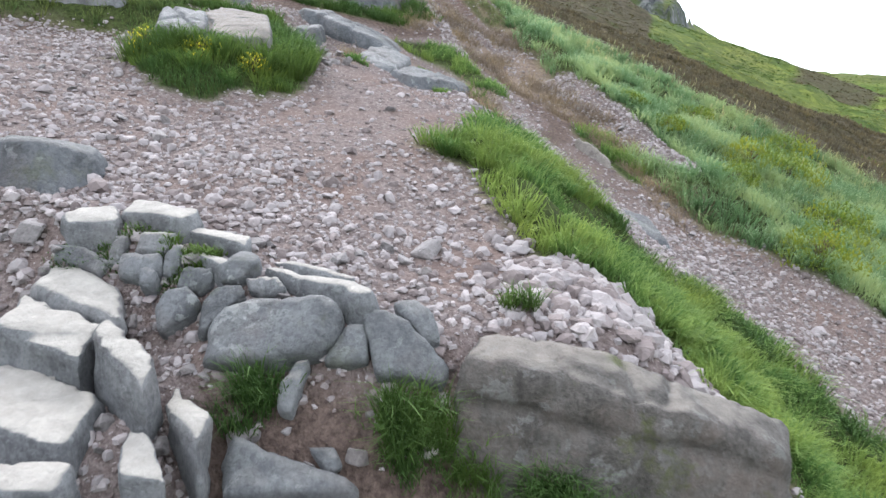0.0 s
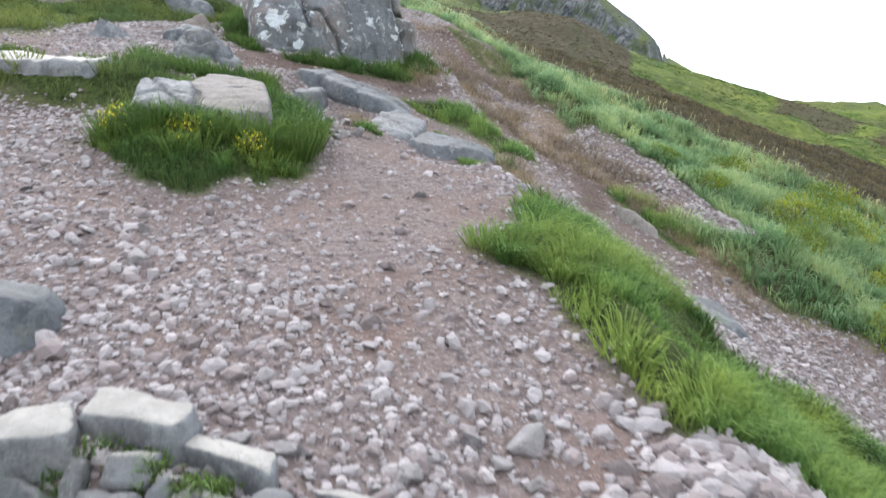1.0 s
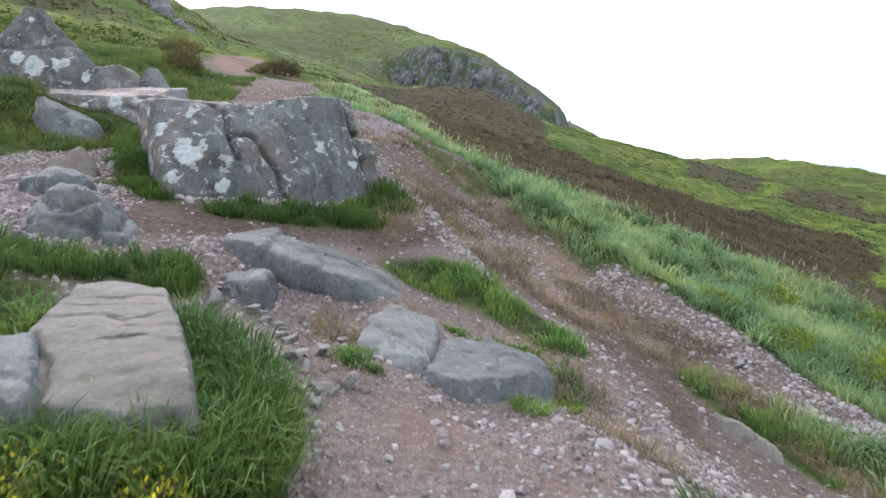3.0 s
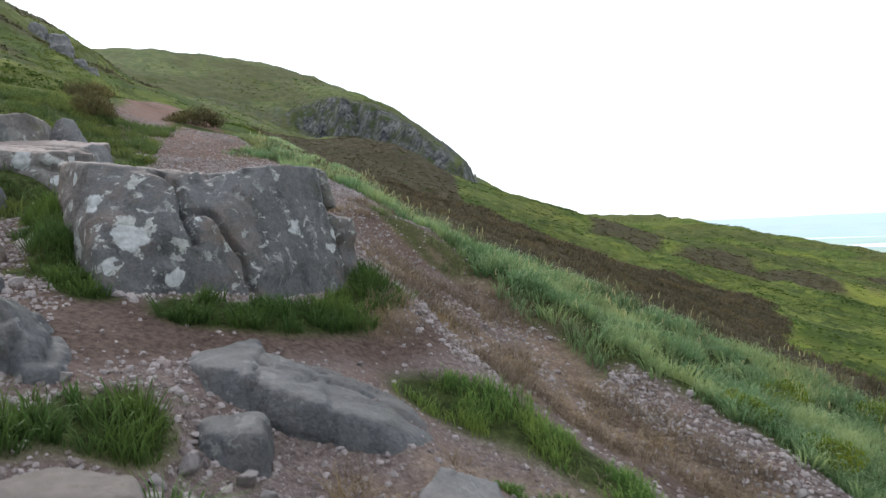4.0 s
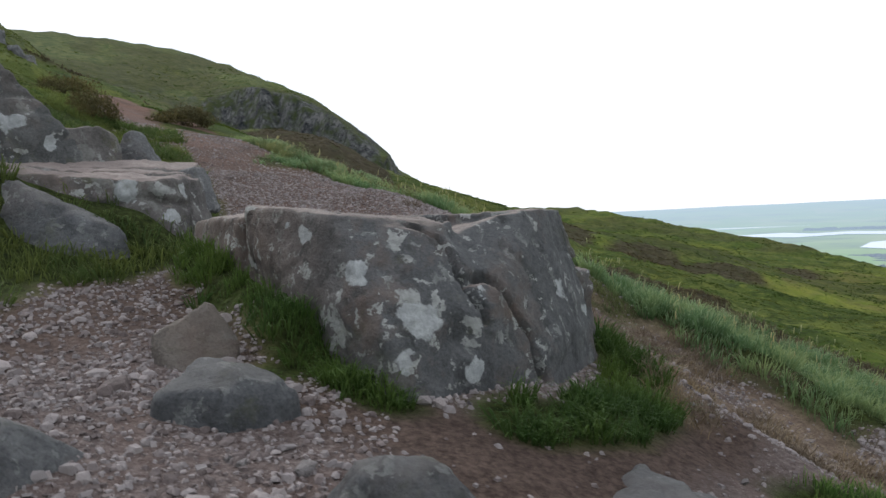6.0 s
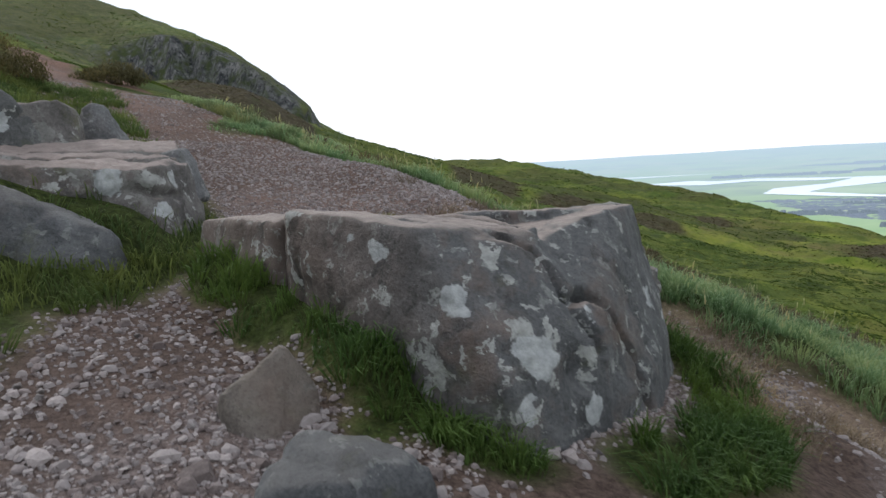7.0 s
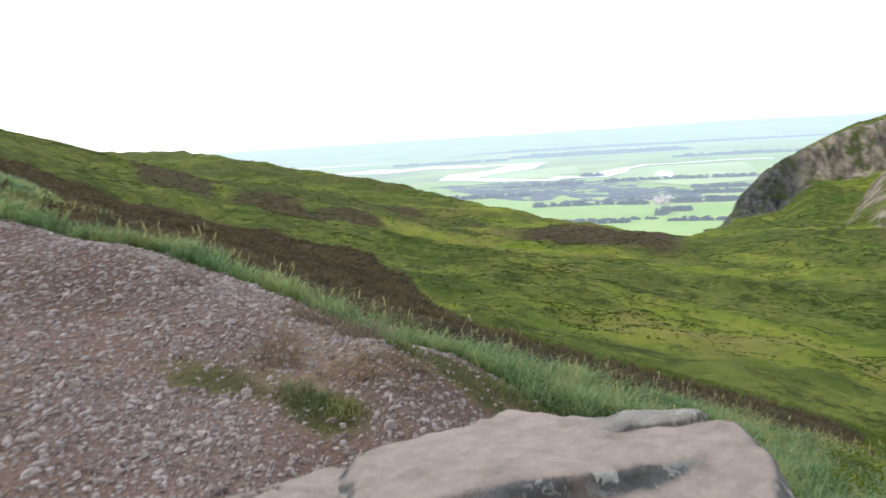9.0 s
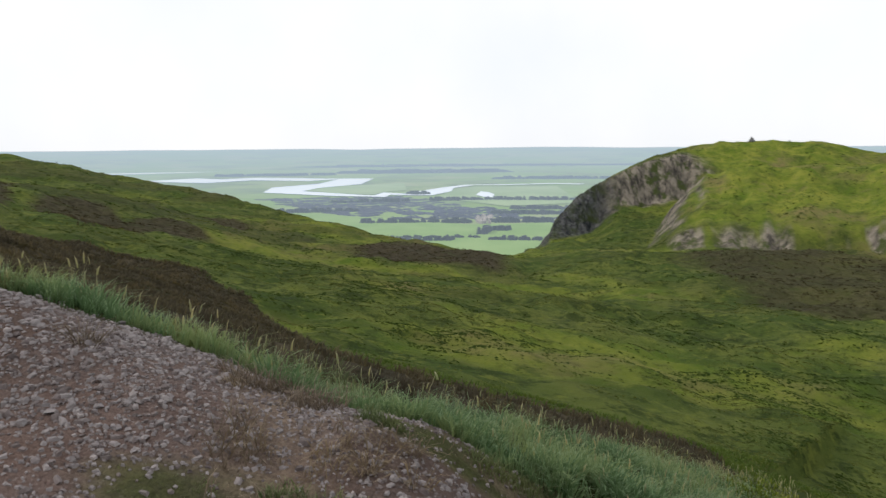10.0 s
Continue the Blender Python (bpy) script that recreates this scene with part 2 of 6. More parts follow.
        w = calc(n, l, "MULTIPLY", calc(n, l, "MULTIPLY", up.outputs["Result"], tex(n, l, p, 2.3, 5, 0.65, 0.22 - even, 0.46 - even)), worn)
        rub = mix(n, l, tex(n, l, p, 14, 5, 0.7), tuple(0.72 * v for v in worn_lit_col), worn_lit_col)
        rub = mix(n, l, calc(n, l, "MULTIPLY", tex(n, l, bent, 3.5, 5, 0.7, 0.5, 0.68), 0.5), rub, tuple(0.62 * v for v in worn_lit_col))
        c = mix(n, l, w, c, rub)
    l.new(c, b.inputs["Base Color"])
    fine = tex(n, l, p, 48, 6, 0.75, 0.2, 0.8)
    mid_h = tex(n, l, p, 9, 5, 0.65, 0.2, 0.8)
    h = calc(n, l, "ADD", calc(n, l, "MULTIPLY", fine, 0.006 * relief), calc(n, l, "MULTIPLY", mid_h, 0.014 * relief))
    bump(n, l, b, h, 1.0, 1.0)
    return m


def pebble_material():
    m, n, l, b, p, g = material("gravel_stones", 0.85)
    r = n.new("ShaderNodeValToRGB")
    e = r.color_ramp.elements
    e[0].color, e[1].color = (0.062, 0.048, 0.046, 1), (0.315, 0.282, 0.274, 1)
    for at, col in ((0.3, (0.16, 0.13, 0.125, 1)), (0.5, (0.205, 0.190, 0.190, 1)), (0.75, (0.255, 0.232, 0.230, 1))):
        k = e.new(at)
        k.color = col
    l.new(g.outputs["Random Per Island"], r.inputs["Fac"])
    c = mix(n, l, tex(n, l, p, 60, 4, 0.7, 0.3, 0.7), r.outputs["Color"], (0.18, 0.15, 0.142))
    c = mix(n, l, 0.6, r.outputs["Color"], c)
    l.new(c, b.inputs["Base Color"])
    bump(n, l, b, tex(n, l, p, 90, 3), 0.5, 0.004)
    return m


def leaf_material(name, root, body, tip, through_light=0.35, rough=0.6):
    """Blades: darker at the root, paler at the tip, no two the same; some light comes through."""
    m, n, l, b, p, g = material(name, rough, 0.12)
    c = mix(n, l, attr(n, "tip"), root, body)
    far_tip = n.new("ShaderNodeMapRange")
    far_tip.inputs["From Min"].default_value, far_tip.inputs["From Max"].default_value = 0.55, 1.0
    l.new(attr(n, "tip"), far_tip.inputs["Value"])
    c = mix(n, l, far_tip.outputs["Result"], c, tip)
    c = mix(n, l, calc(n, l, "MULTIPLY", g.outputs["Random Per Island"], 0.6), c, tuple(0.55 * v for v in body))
    c = mix(n, l, calc(n, l, "MULTIPLY", tex(n, l, p, 1.4, 4, 0.6, 0.45, 0.7), 0.5), c, tuple(v * k for v, k in zip(tip, (1.1, 0.95, 0.6))))
    l.new(c, b.inputs["Base Color"])
    t = n.new("ShaderNodeBsdfTranslucent")
    l.new(c, t.inputs["Color"])
    x = n.new("ShaderNodeMixShader")
    x.inputs[0].default_value = through_light
    l.new(b.outputs[0], x.inputs[1])
    l.new(t.outputs[0], x.inputs[2])
    l.new(x.outputs[0], n["Material Output"].inputs["Surface"])
    return m


M_GROUND = ground_material()
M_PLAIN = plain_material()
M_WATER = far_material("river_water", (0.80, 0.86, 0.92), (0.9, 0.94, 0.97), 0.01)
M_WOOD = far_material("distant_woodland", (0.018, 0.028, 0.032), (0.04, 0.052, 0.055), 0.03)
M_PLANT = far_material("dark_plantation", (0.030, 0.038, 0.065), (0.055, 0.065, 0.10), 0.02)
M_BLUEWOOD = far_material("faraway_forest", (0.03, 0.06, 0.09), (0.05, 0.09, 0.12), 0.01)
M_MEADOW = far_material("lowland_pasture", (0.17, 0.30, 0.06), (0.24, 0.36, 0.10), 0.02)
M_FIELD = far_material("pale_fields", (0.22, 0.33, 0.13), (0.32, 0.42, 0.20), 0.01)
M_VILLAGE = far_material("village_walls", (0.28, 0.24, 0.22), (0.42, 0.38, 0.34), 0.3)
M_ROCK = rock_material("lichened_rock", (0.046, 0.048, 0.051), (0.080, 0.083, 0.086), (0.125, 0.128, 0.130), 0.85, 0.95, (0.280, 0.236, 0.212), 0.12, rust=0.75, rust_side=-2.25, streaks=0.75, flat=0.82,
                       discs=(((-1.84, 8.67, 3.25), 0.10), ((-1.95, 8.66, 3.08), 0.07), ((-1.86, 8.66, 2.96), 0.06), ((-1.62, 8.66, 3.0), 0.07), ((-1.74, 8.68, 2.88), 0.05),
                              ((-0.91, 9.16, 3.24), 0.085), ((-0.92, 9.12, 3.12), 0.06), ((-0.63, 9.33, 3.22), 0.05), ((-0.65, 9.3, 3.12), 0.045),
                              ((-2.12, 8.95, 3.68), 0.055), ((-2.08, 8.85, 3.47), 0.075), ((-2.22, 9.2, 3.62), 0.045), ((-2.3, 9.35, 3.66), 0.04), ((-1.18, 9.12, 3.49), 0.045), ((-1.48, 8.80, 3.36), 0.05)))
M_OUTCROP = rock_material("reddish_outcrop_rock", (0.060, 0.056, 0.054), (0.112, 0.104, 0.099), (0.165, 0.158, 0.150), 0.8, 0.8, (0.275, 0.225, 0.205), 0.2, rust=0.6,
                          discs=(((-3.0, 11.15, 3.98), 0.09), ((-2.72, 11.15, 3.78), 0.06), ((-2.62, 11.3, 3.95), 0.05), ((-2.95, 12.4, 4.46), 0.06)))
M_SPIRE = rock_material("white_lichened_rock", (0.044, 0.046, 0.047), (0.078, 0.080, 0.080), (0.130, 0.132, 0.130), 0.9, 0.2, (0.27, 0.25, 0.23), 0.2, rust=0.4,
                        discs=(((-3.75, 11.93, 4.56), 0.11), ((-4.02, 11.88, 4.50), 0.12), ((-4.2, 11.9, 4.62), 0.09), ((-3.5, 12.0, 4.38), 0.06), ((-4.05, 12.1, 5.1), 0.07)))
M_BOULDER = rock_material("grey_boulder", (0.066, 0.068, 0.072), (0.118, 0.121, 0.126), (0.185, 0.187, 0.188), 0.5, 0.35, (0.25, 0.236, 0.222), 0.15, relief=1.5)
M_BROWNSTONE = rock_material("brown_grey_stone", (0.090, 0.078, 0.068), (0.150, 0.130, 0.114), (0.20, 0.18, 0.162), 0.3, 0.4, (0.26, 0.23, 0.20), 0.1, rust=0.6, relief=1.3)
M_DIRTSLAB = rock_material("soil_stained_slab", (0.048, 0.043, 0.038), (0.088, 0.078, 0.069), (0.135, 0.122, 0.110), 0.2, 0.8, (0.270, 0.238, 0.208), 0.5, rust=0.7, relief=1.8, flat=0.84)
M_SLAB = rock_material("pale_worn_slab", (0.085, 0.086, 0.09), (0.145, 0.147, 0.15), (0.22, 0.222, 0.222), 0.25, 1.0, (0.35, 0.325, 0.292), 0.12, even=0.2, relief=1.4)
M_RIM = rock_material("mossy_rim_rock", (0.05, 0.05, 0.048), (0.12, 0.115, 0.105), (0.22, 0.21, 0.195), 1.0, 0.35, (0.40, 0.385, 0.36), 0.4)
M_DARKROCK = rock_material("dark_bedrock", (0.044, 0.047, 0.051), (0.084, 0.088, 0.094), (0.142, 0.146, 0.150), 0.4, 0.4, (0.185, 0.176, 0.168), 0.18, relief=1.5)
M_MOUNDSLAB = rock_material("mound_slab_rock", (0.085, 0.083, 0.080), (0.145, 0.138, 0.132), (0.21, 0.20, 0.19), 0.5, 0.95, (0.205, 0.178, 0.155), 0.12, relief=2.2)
M_PEBBLE = pebble_material()
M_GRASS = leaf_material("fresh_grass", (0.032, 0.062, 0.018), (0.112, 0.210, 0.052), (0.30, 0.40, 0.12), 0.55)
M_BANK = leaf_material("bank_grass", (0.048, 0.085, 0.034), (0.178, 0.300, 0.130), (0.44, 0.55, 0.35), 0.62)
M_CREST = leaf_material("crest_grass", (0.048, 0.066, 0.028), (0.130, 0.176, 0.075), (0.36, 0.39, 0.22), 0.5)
# Darker copy of the grass: shade of banks and rock feet put into colour.
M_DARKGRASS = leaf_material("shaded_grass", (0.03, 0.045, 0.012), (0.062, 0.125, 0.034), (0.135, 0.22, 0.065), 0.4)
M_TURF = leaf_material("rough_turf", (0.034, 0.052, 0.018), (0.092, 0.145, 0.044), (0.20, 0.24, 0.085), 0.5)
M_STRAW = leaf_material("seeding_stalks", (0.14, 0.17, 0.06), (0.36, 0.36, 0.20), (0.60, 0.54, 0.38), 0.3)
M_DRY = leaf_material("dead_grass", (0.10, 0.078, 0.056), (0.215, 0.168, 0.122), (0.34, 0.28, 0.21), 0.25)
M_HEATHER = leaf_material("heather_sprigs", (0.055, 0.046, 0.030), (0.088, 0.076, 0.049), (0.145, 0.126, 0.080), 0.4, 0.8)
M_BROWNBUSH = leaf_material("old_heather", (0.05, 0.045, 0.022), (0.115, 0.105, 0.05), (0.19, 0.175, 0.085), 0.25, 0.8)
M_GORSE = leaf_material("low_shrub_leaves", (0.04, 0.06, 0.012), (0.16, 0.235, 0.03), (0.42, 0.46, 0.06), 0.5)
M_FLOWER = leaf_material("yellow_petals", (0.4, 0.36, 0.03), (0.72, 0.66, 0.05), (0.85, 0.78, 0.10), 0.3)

# ---------------------------------------------------------------- shape of the land
def sstep(a, b, v):
    t = np.clip((v - a) / (b - a), 0.0, 1.0)
    return t * t * (3 - 2 * t)


def smin(a, b, k):
    h = np.clip(0.5 + 0.5 * (b - a) / k, 0, 1)
    return b + (a - b) * h - k * h * (1 - h)


def smax(a, b, k):
    return -smin(-a, -b, k)


def vnoise(x, y, seed=0):
    """Smooth value noise over the plane, 0 to 1."""
    x, y = np.asarray(x, float), np.asarray(y, float)
    xi, yi = np.floor(x), np.floor(y)
    fx, fy = x - xi, y - yi
    fx, fy = fx * fx * (3 - 2 * fx), fy * fy * (3 - 2 * fy)

    def h(i, j):
        v = np.sin(i * 127.1 + j * 311.7 + seed * 74.7) * 43758.5453
        return v - np.floor(v)

    return (h(xi, yi) * (1 - fx) + h(xi + 1, yi) * fx) * (1 - fy) + (h(xi, yi + 1) * (1 - fx) + h(xi + 1, yi + 1) * fx) * fy


def fbm(x, y, octaves=4, seed=0):
    s, a, n = 0.0, 0.5, 0.0
    for k in range(octaves):
        c, d = math.cos(0.65 + 0.9 * k), math.sin(0.65 + 0.9 * k)
        s = s + a * vnoise((x * c - y * d) * 2 ** k + 13.7 * k, (x * d + y * c) * 2 ** k - 7.1 * k, seed + k)
        n += a
        a *= 0.5
    return s / n


def along(x, y, pts):
    """Distance from a polyline in the plan, and which side (plus: right of its way)."""
    best = np.full(np.shape(x), 1e9)
    side = np.zeros(np.shape(x))
    for (ax, ay), (bx, by) in zip(pts[:-1], pts[1:]):
        dx, dy = bx - ax, by - ay
        t = np.clip(((x - ax) * dx + (y - ay) * dy) / (dx * dx + dy * dy), 0, 1)
        d = np.hypot(x - ax - t * dx, y - ay - t * dy)
        s = (x - ax) * dy - (y - ay) * dx
        side = np.where(d < best, s, side)
        best = np.minimum(best, d)
    return best, np.sign(side)


GULLY = [(0.4, 10.4), (0.6, 9.7), (1.0, 8.4), (1.4, 7.4), (1.75, 6.5), (2.2, 5.3), (2.7, 4.2), (3.6, 2.4)]
CREST = [(-1.5, 24.0), (-0.8, 18.0), (-0.25, 14.8), (0.12, 13.7), (0.75, 12.9), (1.6, 12.4), (2.6, 12.2), (3.9, 11.8), (6.0, 11.0), (12.0, 9.5)]
# bearing from the lookout point, height of the skyline above it in degrees, distance of the ridge in metres
SKY = [(-180, -20, 40), (-130, 2, 60), (-90, 12, 90), (-40, 13, 200), (-12, 13.7, 260),
       (-7.3, 14.1, 265), (-1.9, 13.9, 265), (3, 13.4, 265), (4.8, 12.9, 260), (6.5, 12.3, 255), (9.2, 11.2, 240), (13, 9.7, 225), (14.8, 8.5, 212), (16.9, 6.9, 204),
       (19.1, 4.9, 198), (19.5, 4.0, 260), (21.8, 2.6, 280), (25.6, 1.3, 280), (28, 0.5, 270), (34, 0.15, 255), (38, -0.7, 235), (42, -1.65, 215),
       (49, -3.3, 190), (56.5, -5.4, 160), (64, -7.3, 130), (72.5, -8.6, 115), (74.6, -7.6, 190), (75.8, -6.2, 195), (80.9, -1.8, 210), (85, -0.1, 220),
       (90, 0.5, 225), (94.5, 0.3, 225), (98.6, -0.6, 225), (125, -4, 200), (150, -12, 80), (180, -20, 40)]
# bearing; angle of the ground seen at 7, 14, 30, 60 and 100 m
INNER = [(-180, -22, -21, -20.5, -20, -20), (-90, 4, 8, 11, 11, 11.5), (-30, 2, 8, 11, 11, 11.5), (-12, 0.5, 8, 9.5, 10, 11), (-3, -3, 8.6, 8.6, 8.9, 10.0),
         (6, -3.5, 6.0, 6.0, 6.3, 7.0), (14, -3.5, 0.0, 1.8, 3.2, 6.6), (20, -4.5, -1.8, -0.2, 1.0, 2.2), (35, -8, -6.6, -5.4, -4.4, -2.8), (54, -16.4, -14.6, -12.6, -9.4, -7.2),
         (72, -22.2, -19.4, -15.6, -11.6, -9.0), (86, -25.5, -22.3, -17.4, -11.8, -8.2), (100, -27, -23.5, -18.8, -12.3, -8.0), (130, -27, -25, -22, -18, -12), (180, -22, -21, -20.5, -20, -20)]
FRINGE = [(-1.5, 24.0), (-0.8, 18.0), (-0.25, 14.8), (0.12, 13.7), (0.7, 12.8), (1.2, 12.1), (1.75, 11.55), (2.9, 11.15), (4.2, 10.65), (5.8, 9.9), (12.0, 8.2)]
LOOK = (-2.6, 9.4, 4.55)
PLAIN_Z = -72.0


def far_z(x, y):
    dx, dy = x - LOOK[0], y - LOOK[1]
    r = np.maximum(np.hypot(dx, dy), 0.5)
    az = np.degrees(np.arctan2(dx, dy))
    s = np.array(SKY, float)
    el_r, rr = np.interp(az, s[:, 0], s[:, 1]), np.interp(az, s[:, 0], s[:, 2])
    n = np.array(INNER, float)
    knots = [4.0, 7.0, 14.0, 30.0, 60.0, 100.0]
    els = [np.interp(az, n[:, 0], n[:, 1]) - 4] + [np.interp(az, n[:, 0], n[:, k]) for k in range(1, 6)]
    lr = np.log(r)
    el = els[0]
    for k in range(1, 6):
        w = np.clip((lr - math.log(knots[k - 1])) / (math.log(knots[k]) - math.log(knots[k - 1])), 0, 1)
        el = el * (1 - w) + els[k] * w
    # the last rise to the ridge starts at 0.62 of its distance
    w = np.clip((r / rr - 0.62) / 0.38, 0, 1)
    w = np.where(rr < 60, sstep(0.0, 1.0, w), w)
    q = r / rr
    jag = 0.035 * (fbm(az * 1.6, q * 2, 4, 21) - 0.5)
    # western crag: foot and brow of the cliff, in degrees
    west = np.clip((az + 3) / 2, 0, 1) * np.clip((19.4 - az) / 0.4, 0, 1)
    foot = np.interp(az, [-2, 2, 4.5, 7, 9.8, 12.3, 15.5, 18.5], [10.0, 9.0, 7.8, 6.6, 5.5, 4.4, 2.9, 1.9])
    brow = np.interp(az, [-2, 2, 5, 8, 9.5, 11.5, 14, 16, 18.3], [10.6, 9.7, 9.6, 10.5, 10.4, 9.95, 8.75, 7.2, 5.0])
    qq = q + jag
    cl = np.where(qq < 0.66, el + (foot - el) * np.clip((qq - 0.40) / 0.26, 0, 1), foot + (brow - foot) * np.clip((qq - 0.66) / 0.05, 0, 1))
    cl = np.where(qq > 0.71, brow + (el_r - brow) * np.clip((q - 0.70) / 0.30, 0, 1), cl)
    el_g = el * (1 - w) + el_r * w
    # eastern crag
    east = np.clip((az - 75.0) / 0.8, 0, 1) * np.clip((88 - az) / 2.5, 0, 1)
    foot_e = np.interp(az, [76, 78.5, 81, 82.3, 85.2], [-7.0, -6.5, -4.6, -4.4, -3.9])
    brow_e = np.interp(az, [75.8, 77.5, 80.1, 82.6, 84.7], [-5.5, -3.7, -2.2, -1.1, -0.9])
    qe = q + jag * 0.7
    ce = np.where(qe < 0.88, el + (foot_e - el) * np.clip((qe - 0.60) / 0.28, 0, 1), foot_e + (brow_e - foot_e) * np.clip((qe - 0.88) / 0.03, 0, 1))
    ce = np.where(qe > 0.91, brow_e + (el_r - brow_e) * np.clip((q - 0.90) / 0.10, 0, 1), ce)
    el = el_g * (1 - west) + cl * west
    el = el * (1 - east) + ce * east
    z = LOOK[2] + r * np.tan(np.radians(el))
    # the near green hummock on the left
    eh = np.interp(az, [-150, -100, -60, -30, -20, -14.8, -12.5, -10.6, -9.4, -8.4, -5.7, -3.4, -0.3, 1.5, 3.0], [2, 12, 17, 18, 17, 16.6, 15.6, 14.7, 13.9, 13.3, 11.7, 10.9, 9.6, 8.0, 5.0])
    k = np.interp(r, [12, 20, 30, 36, 60], [0.3, 0.72, 1.0, 1.0, 0.2])
    z = np.where((az < 3) & (az > -150) & (r > 12), np.maximum(z, LOOK[2] + r * np.tan(np.radians(eh * k))), z)
    # the round knoll before the eastern crag
    ek = np.interp(az, [80.5, 82.8, 84.5, 87, 91, 99, 115, 130], [-12, -8, -5, -2.4, -1.5, -1.3, -5, -14])
    k = np.interp(r + 6 * (fbm(az * 0.8, r * 0.02, 3, 31) - 0.5), [112, 117, 121, 150, 160, 185], [0, 0.05, 0.30, 1.0, 1.0, -1.2])
    knoll = LOOK[2] + r * np.tan(np.radians(-8.4 * (1 - k) + ek * k))
    z = np.where((az > 80.5) & (az < 130) & (r > 112), np.maximum(z, knoll), z)
    # behind the ridge the land falls to the plain
    over = np.maximum(r - rr, 0)
    z = z - np.where(over > 0, 0.12 * over + 0.0035 * over ** 2, 0)
    return z, r, az, rr


def near_z(x, y):
    hill = -0.04 + 0.28 * y - 0.35 * x
    upper = 3.75 + 0.21 * (y - 12.6) - 0.10 * (x + 1.2)
    slope = smin(hill, upper, 0.25)
    edge = np.interp(y, [0, 2.0, 3.0, 4.6, 6.0, 7.5], [0.95, 0.65, 0.5, 0.32, 0.05, -0.75])
    shelf = 1.42 + 0.205 * (y - 3) - 0.10 * (x + 0.3)
    # lower ground in front of the ledge
    led = np.interp(x, [-3.0, -1.6, -0.9, -0.3, 0.3, 1.0, 1.8], [2.9, 2.85, 2.55, 2.24, 2.35, 2.5, 1.8])
    k = sstep(0.1, -0.5, x)
    shelf = shelf - (0.36 + 0.04 * k) * (sstep(0.0, 1.0, (led - y) / 0.42) * (1 - k) + k * np.clip((led - y) / 0.5, 0, 1)) - 0.12 * np.maximum(led - y, 0)
    slope = slope - 0.34 * np.clip(2.8 - y, 0, 1.3) * sstep(-0.1, -0.7, x)
    shelf = shelf + 0.08 * sstep(4.9, 3.6, y)
    over = np.maximum(x - edge, 0)
    shelf = shelf - 0.85 * over * over / (over + 0.18)
    z = smax(slope, shelf, 0.18)
    # left of the mound the shelf runs in below a bank
    bank = 6.15 - 0.12 * (x + 2)
    low = smin(z, 1.42 + 0.215 * (y - 3) - 0.10 * (x + 0.3), 0.1)
    w = sstep(-1.0, -1.5, x) * (1 - sstep(bank - 0.12, bank + 0.22, y))
    z = z * (1 - w) + np.where(y < 2.9, z, low) * w
    # the grassy mound that holds the pale slabs, and the rise under the upper rocks
    z = z + 0.14 * sstep(0.95, 0.4, np.hypot((x + 1.7) / 0.72, (y - 5.6) / 1.05))
    z = z + 0.40 * sstep(-2.8, -4.2, x) * sstep(9.8, 12.0, y)
    z = z - 0.13 * sstep(0.95, 0.3, np.hypot((x + 1.1) / 1.0, (y - 6.95) / 0.75))
    z = z + 0.045 * np.clip(y - 15, 0, 10) + 0.09 * sstep(8.6, 10.8, y) * sstep(-1.2, -0.4, x) * sstep(16, 13, y)
    z = z + 0.10 * sstep(0.9, 0.2, along(x, y, [(-0.3, 13.2), (0.0, 12.2), (0.4, 11.5)])[0])
    # the broken terrace at the ledge
    z = z + 0.10 * sstep(-0.65, -1.0, x) * sstep(2.34, 2.12, y) * sstep(1.2, 1.7, y)
    z = z + 0.15 * np.exp(-((x + 0.92) / 0.22) ** 2 - ((y - 1.92) / 0.24) ** 2)
    # turf banked against the foot of the block and the outcrop
    z = z + 0.15 * sstep(0.30, 0.08, along(x, y, [(-2.52, 10.25), (-2.36, 9.6), (-2.28, 9.15)])[0])
    z = z + 0.20 * sstep(0.45, 0.1, along(x, y, [(-3.9, 11.2), (-3.4, 11.1), (-3.05, 11.05)])[0])
    # lumps of tussock in the bank and the verge
    d, side = along(x, y, BANK_L)
    z = z + 0.26 * (fbm(x * 1.5, y * 1.5, 3, 66) - 0.42) * sstep(0.0, 0.35, -d * side) * sstep(3.2, 2.0, d)
    d = np.minimum(along(x, y, VERGE_L)[0] * -along(x, y, VERGE_L)[1], along(x, y, VERGE_R)[0] * along(x, y, VERGE_R)[1])
    z = z + 0.22 * (fbm(x * 2.0, y * 2.0, 3, 67) - 0.36) * sstep(0.0, 0.3, d) * sstep(6.0, 5.6, y)
    # the worn channel beside the bank of grass
    d, _ = along(x, y, GULLY)
    z = z - 0.10 * sstep(0.75, 0.2, d) + 0.10 * np.exp(-((d - 1.0) / 0.3) ** 2) * sstep(3.0, 6.0, y)
    return z


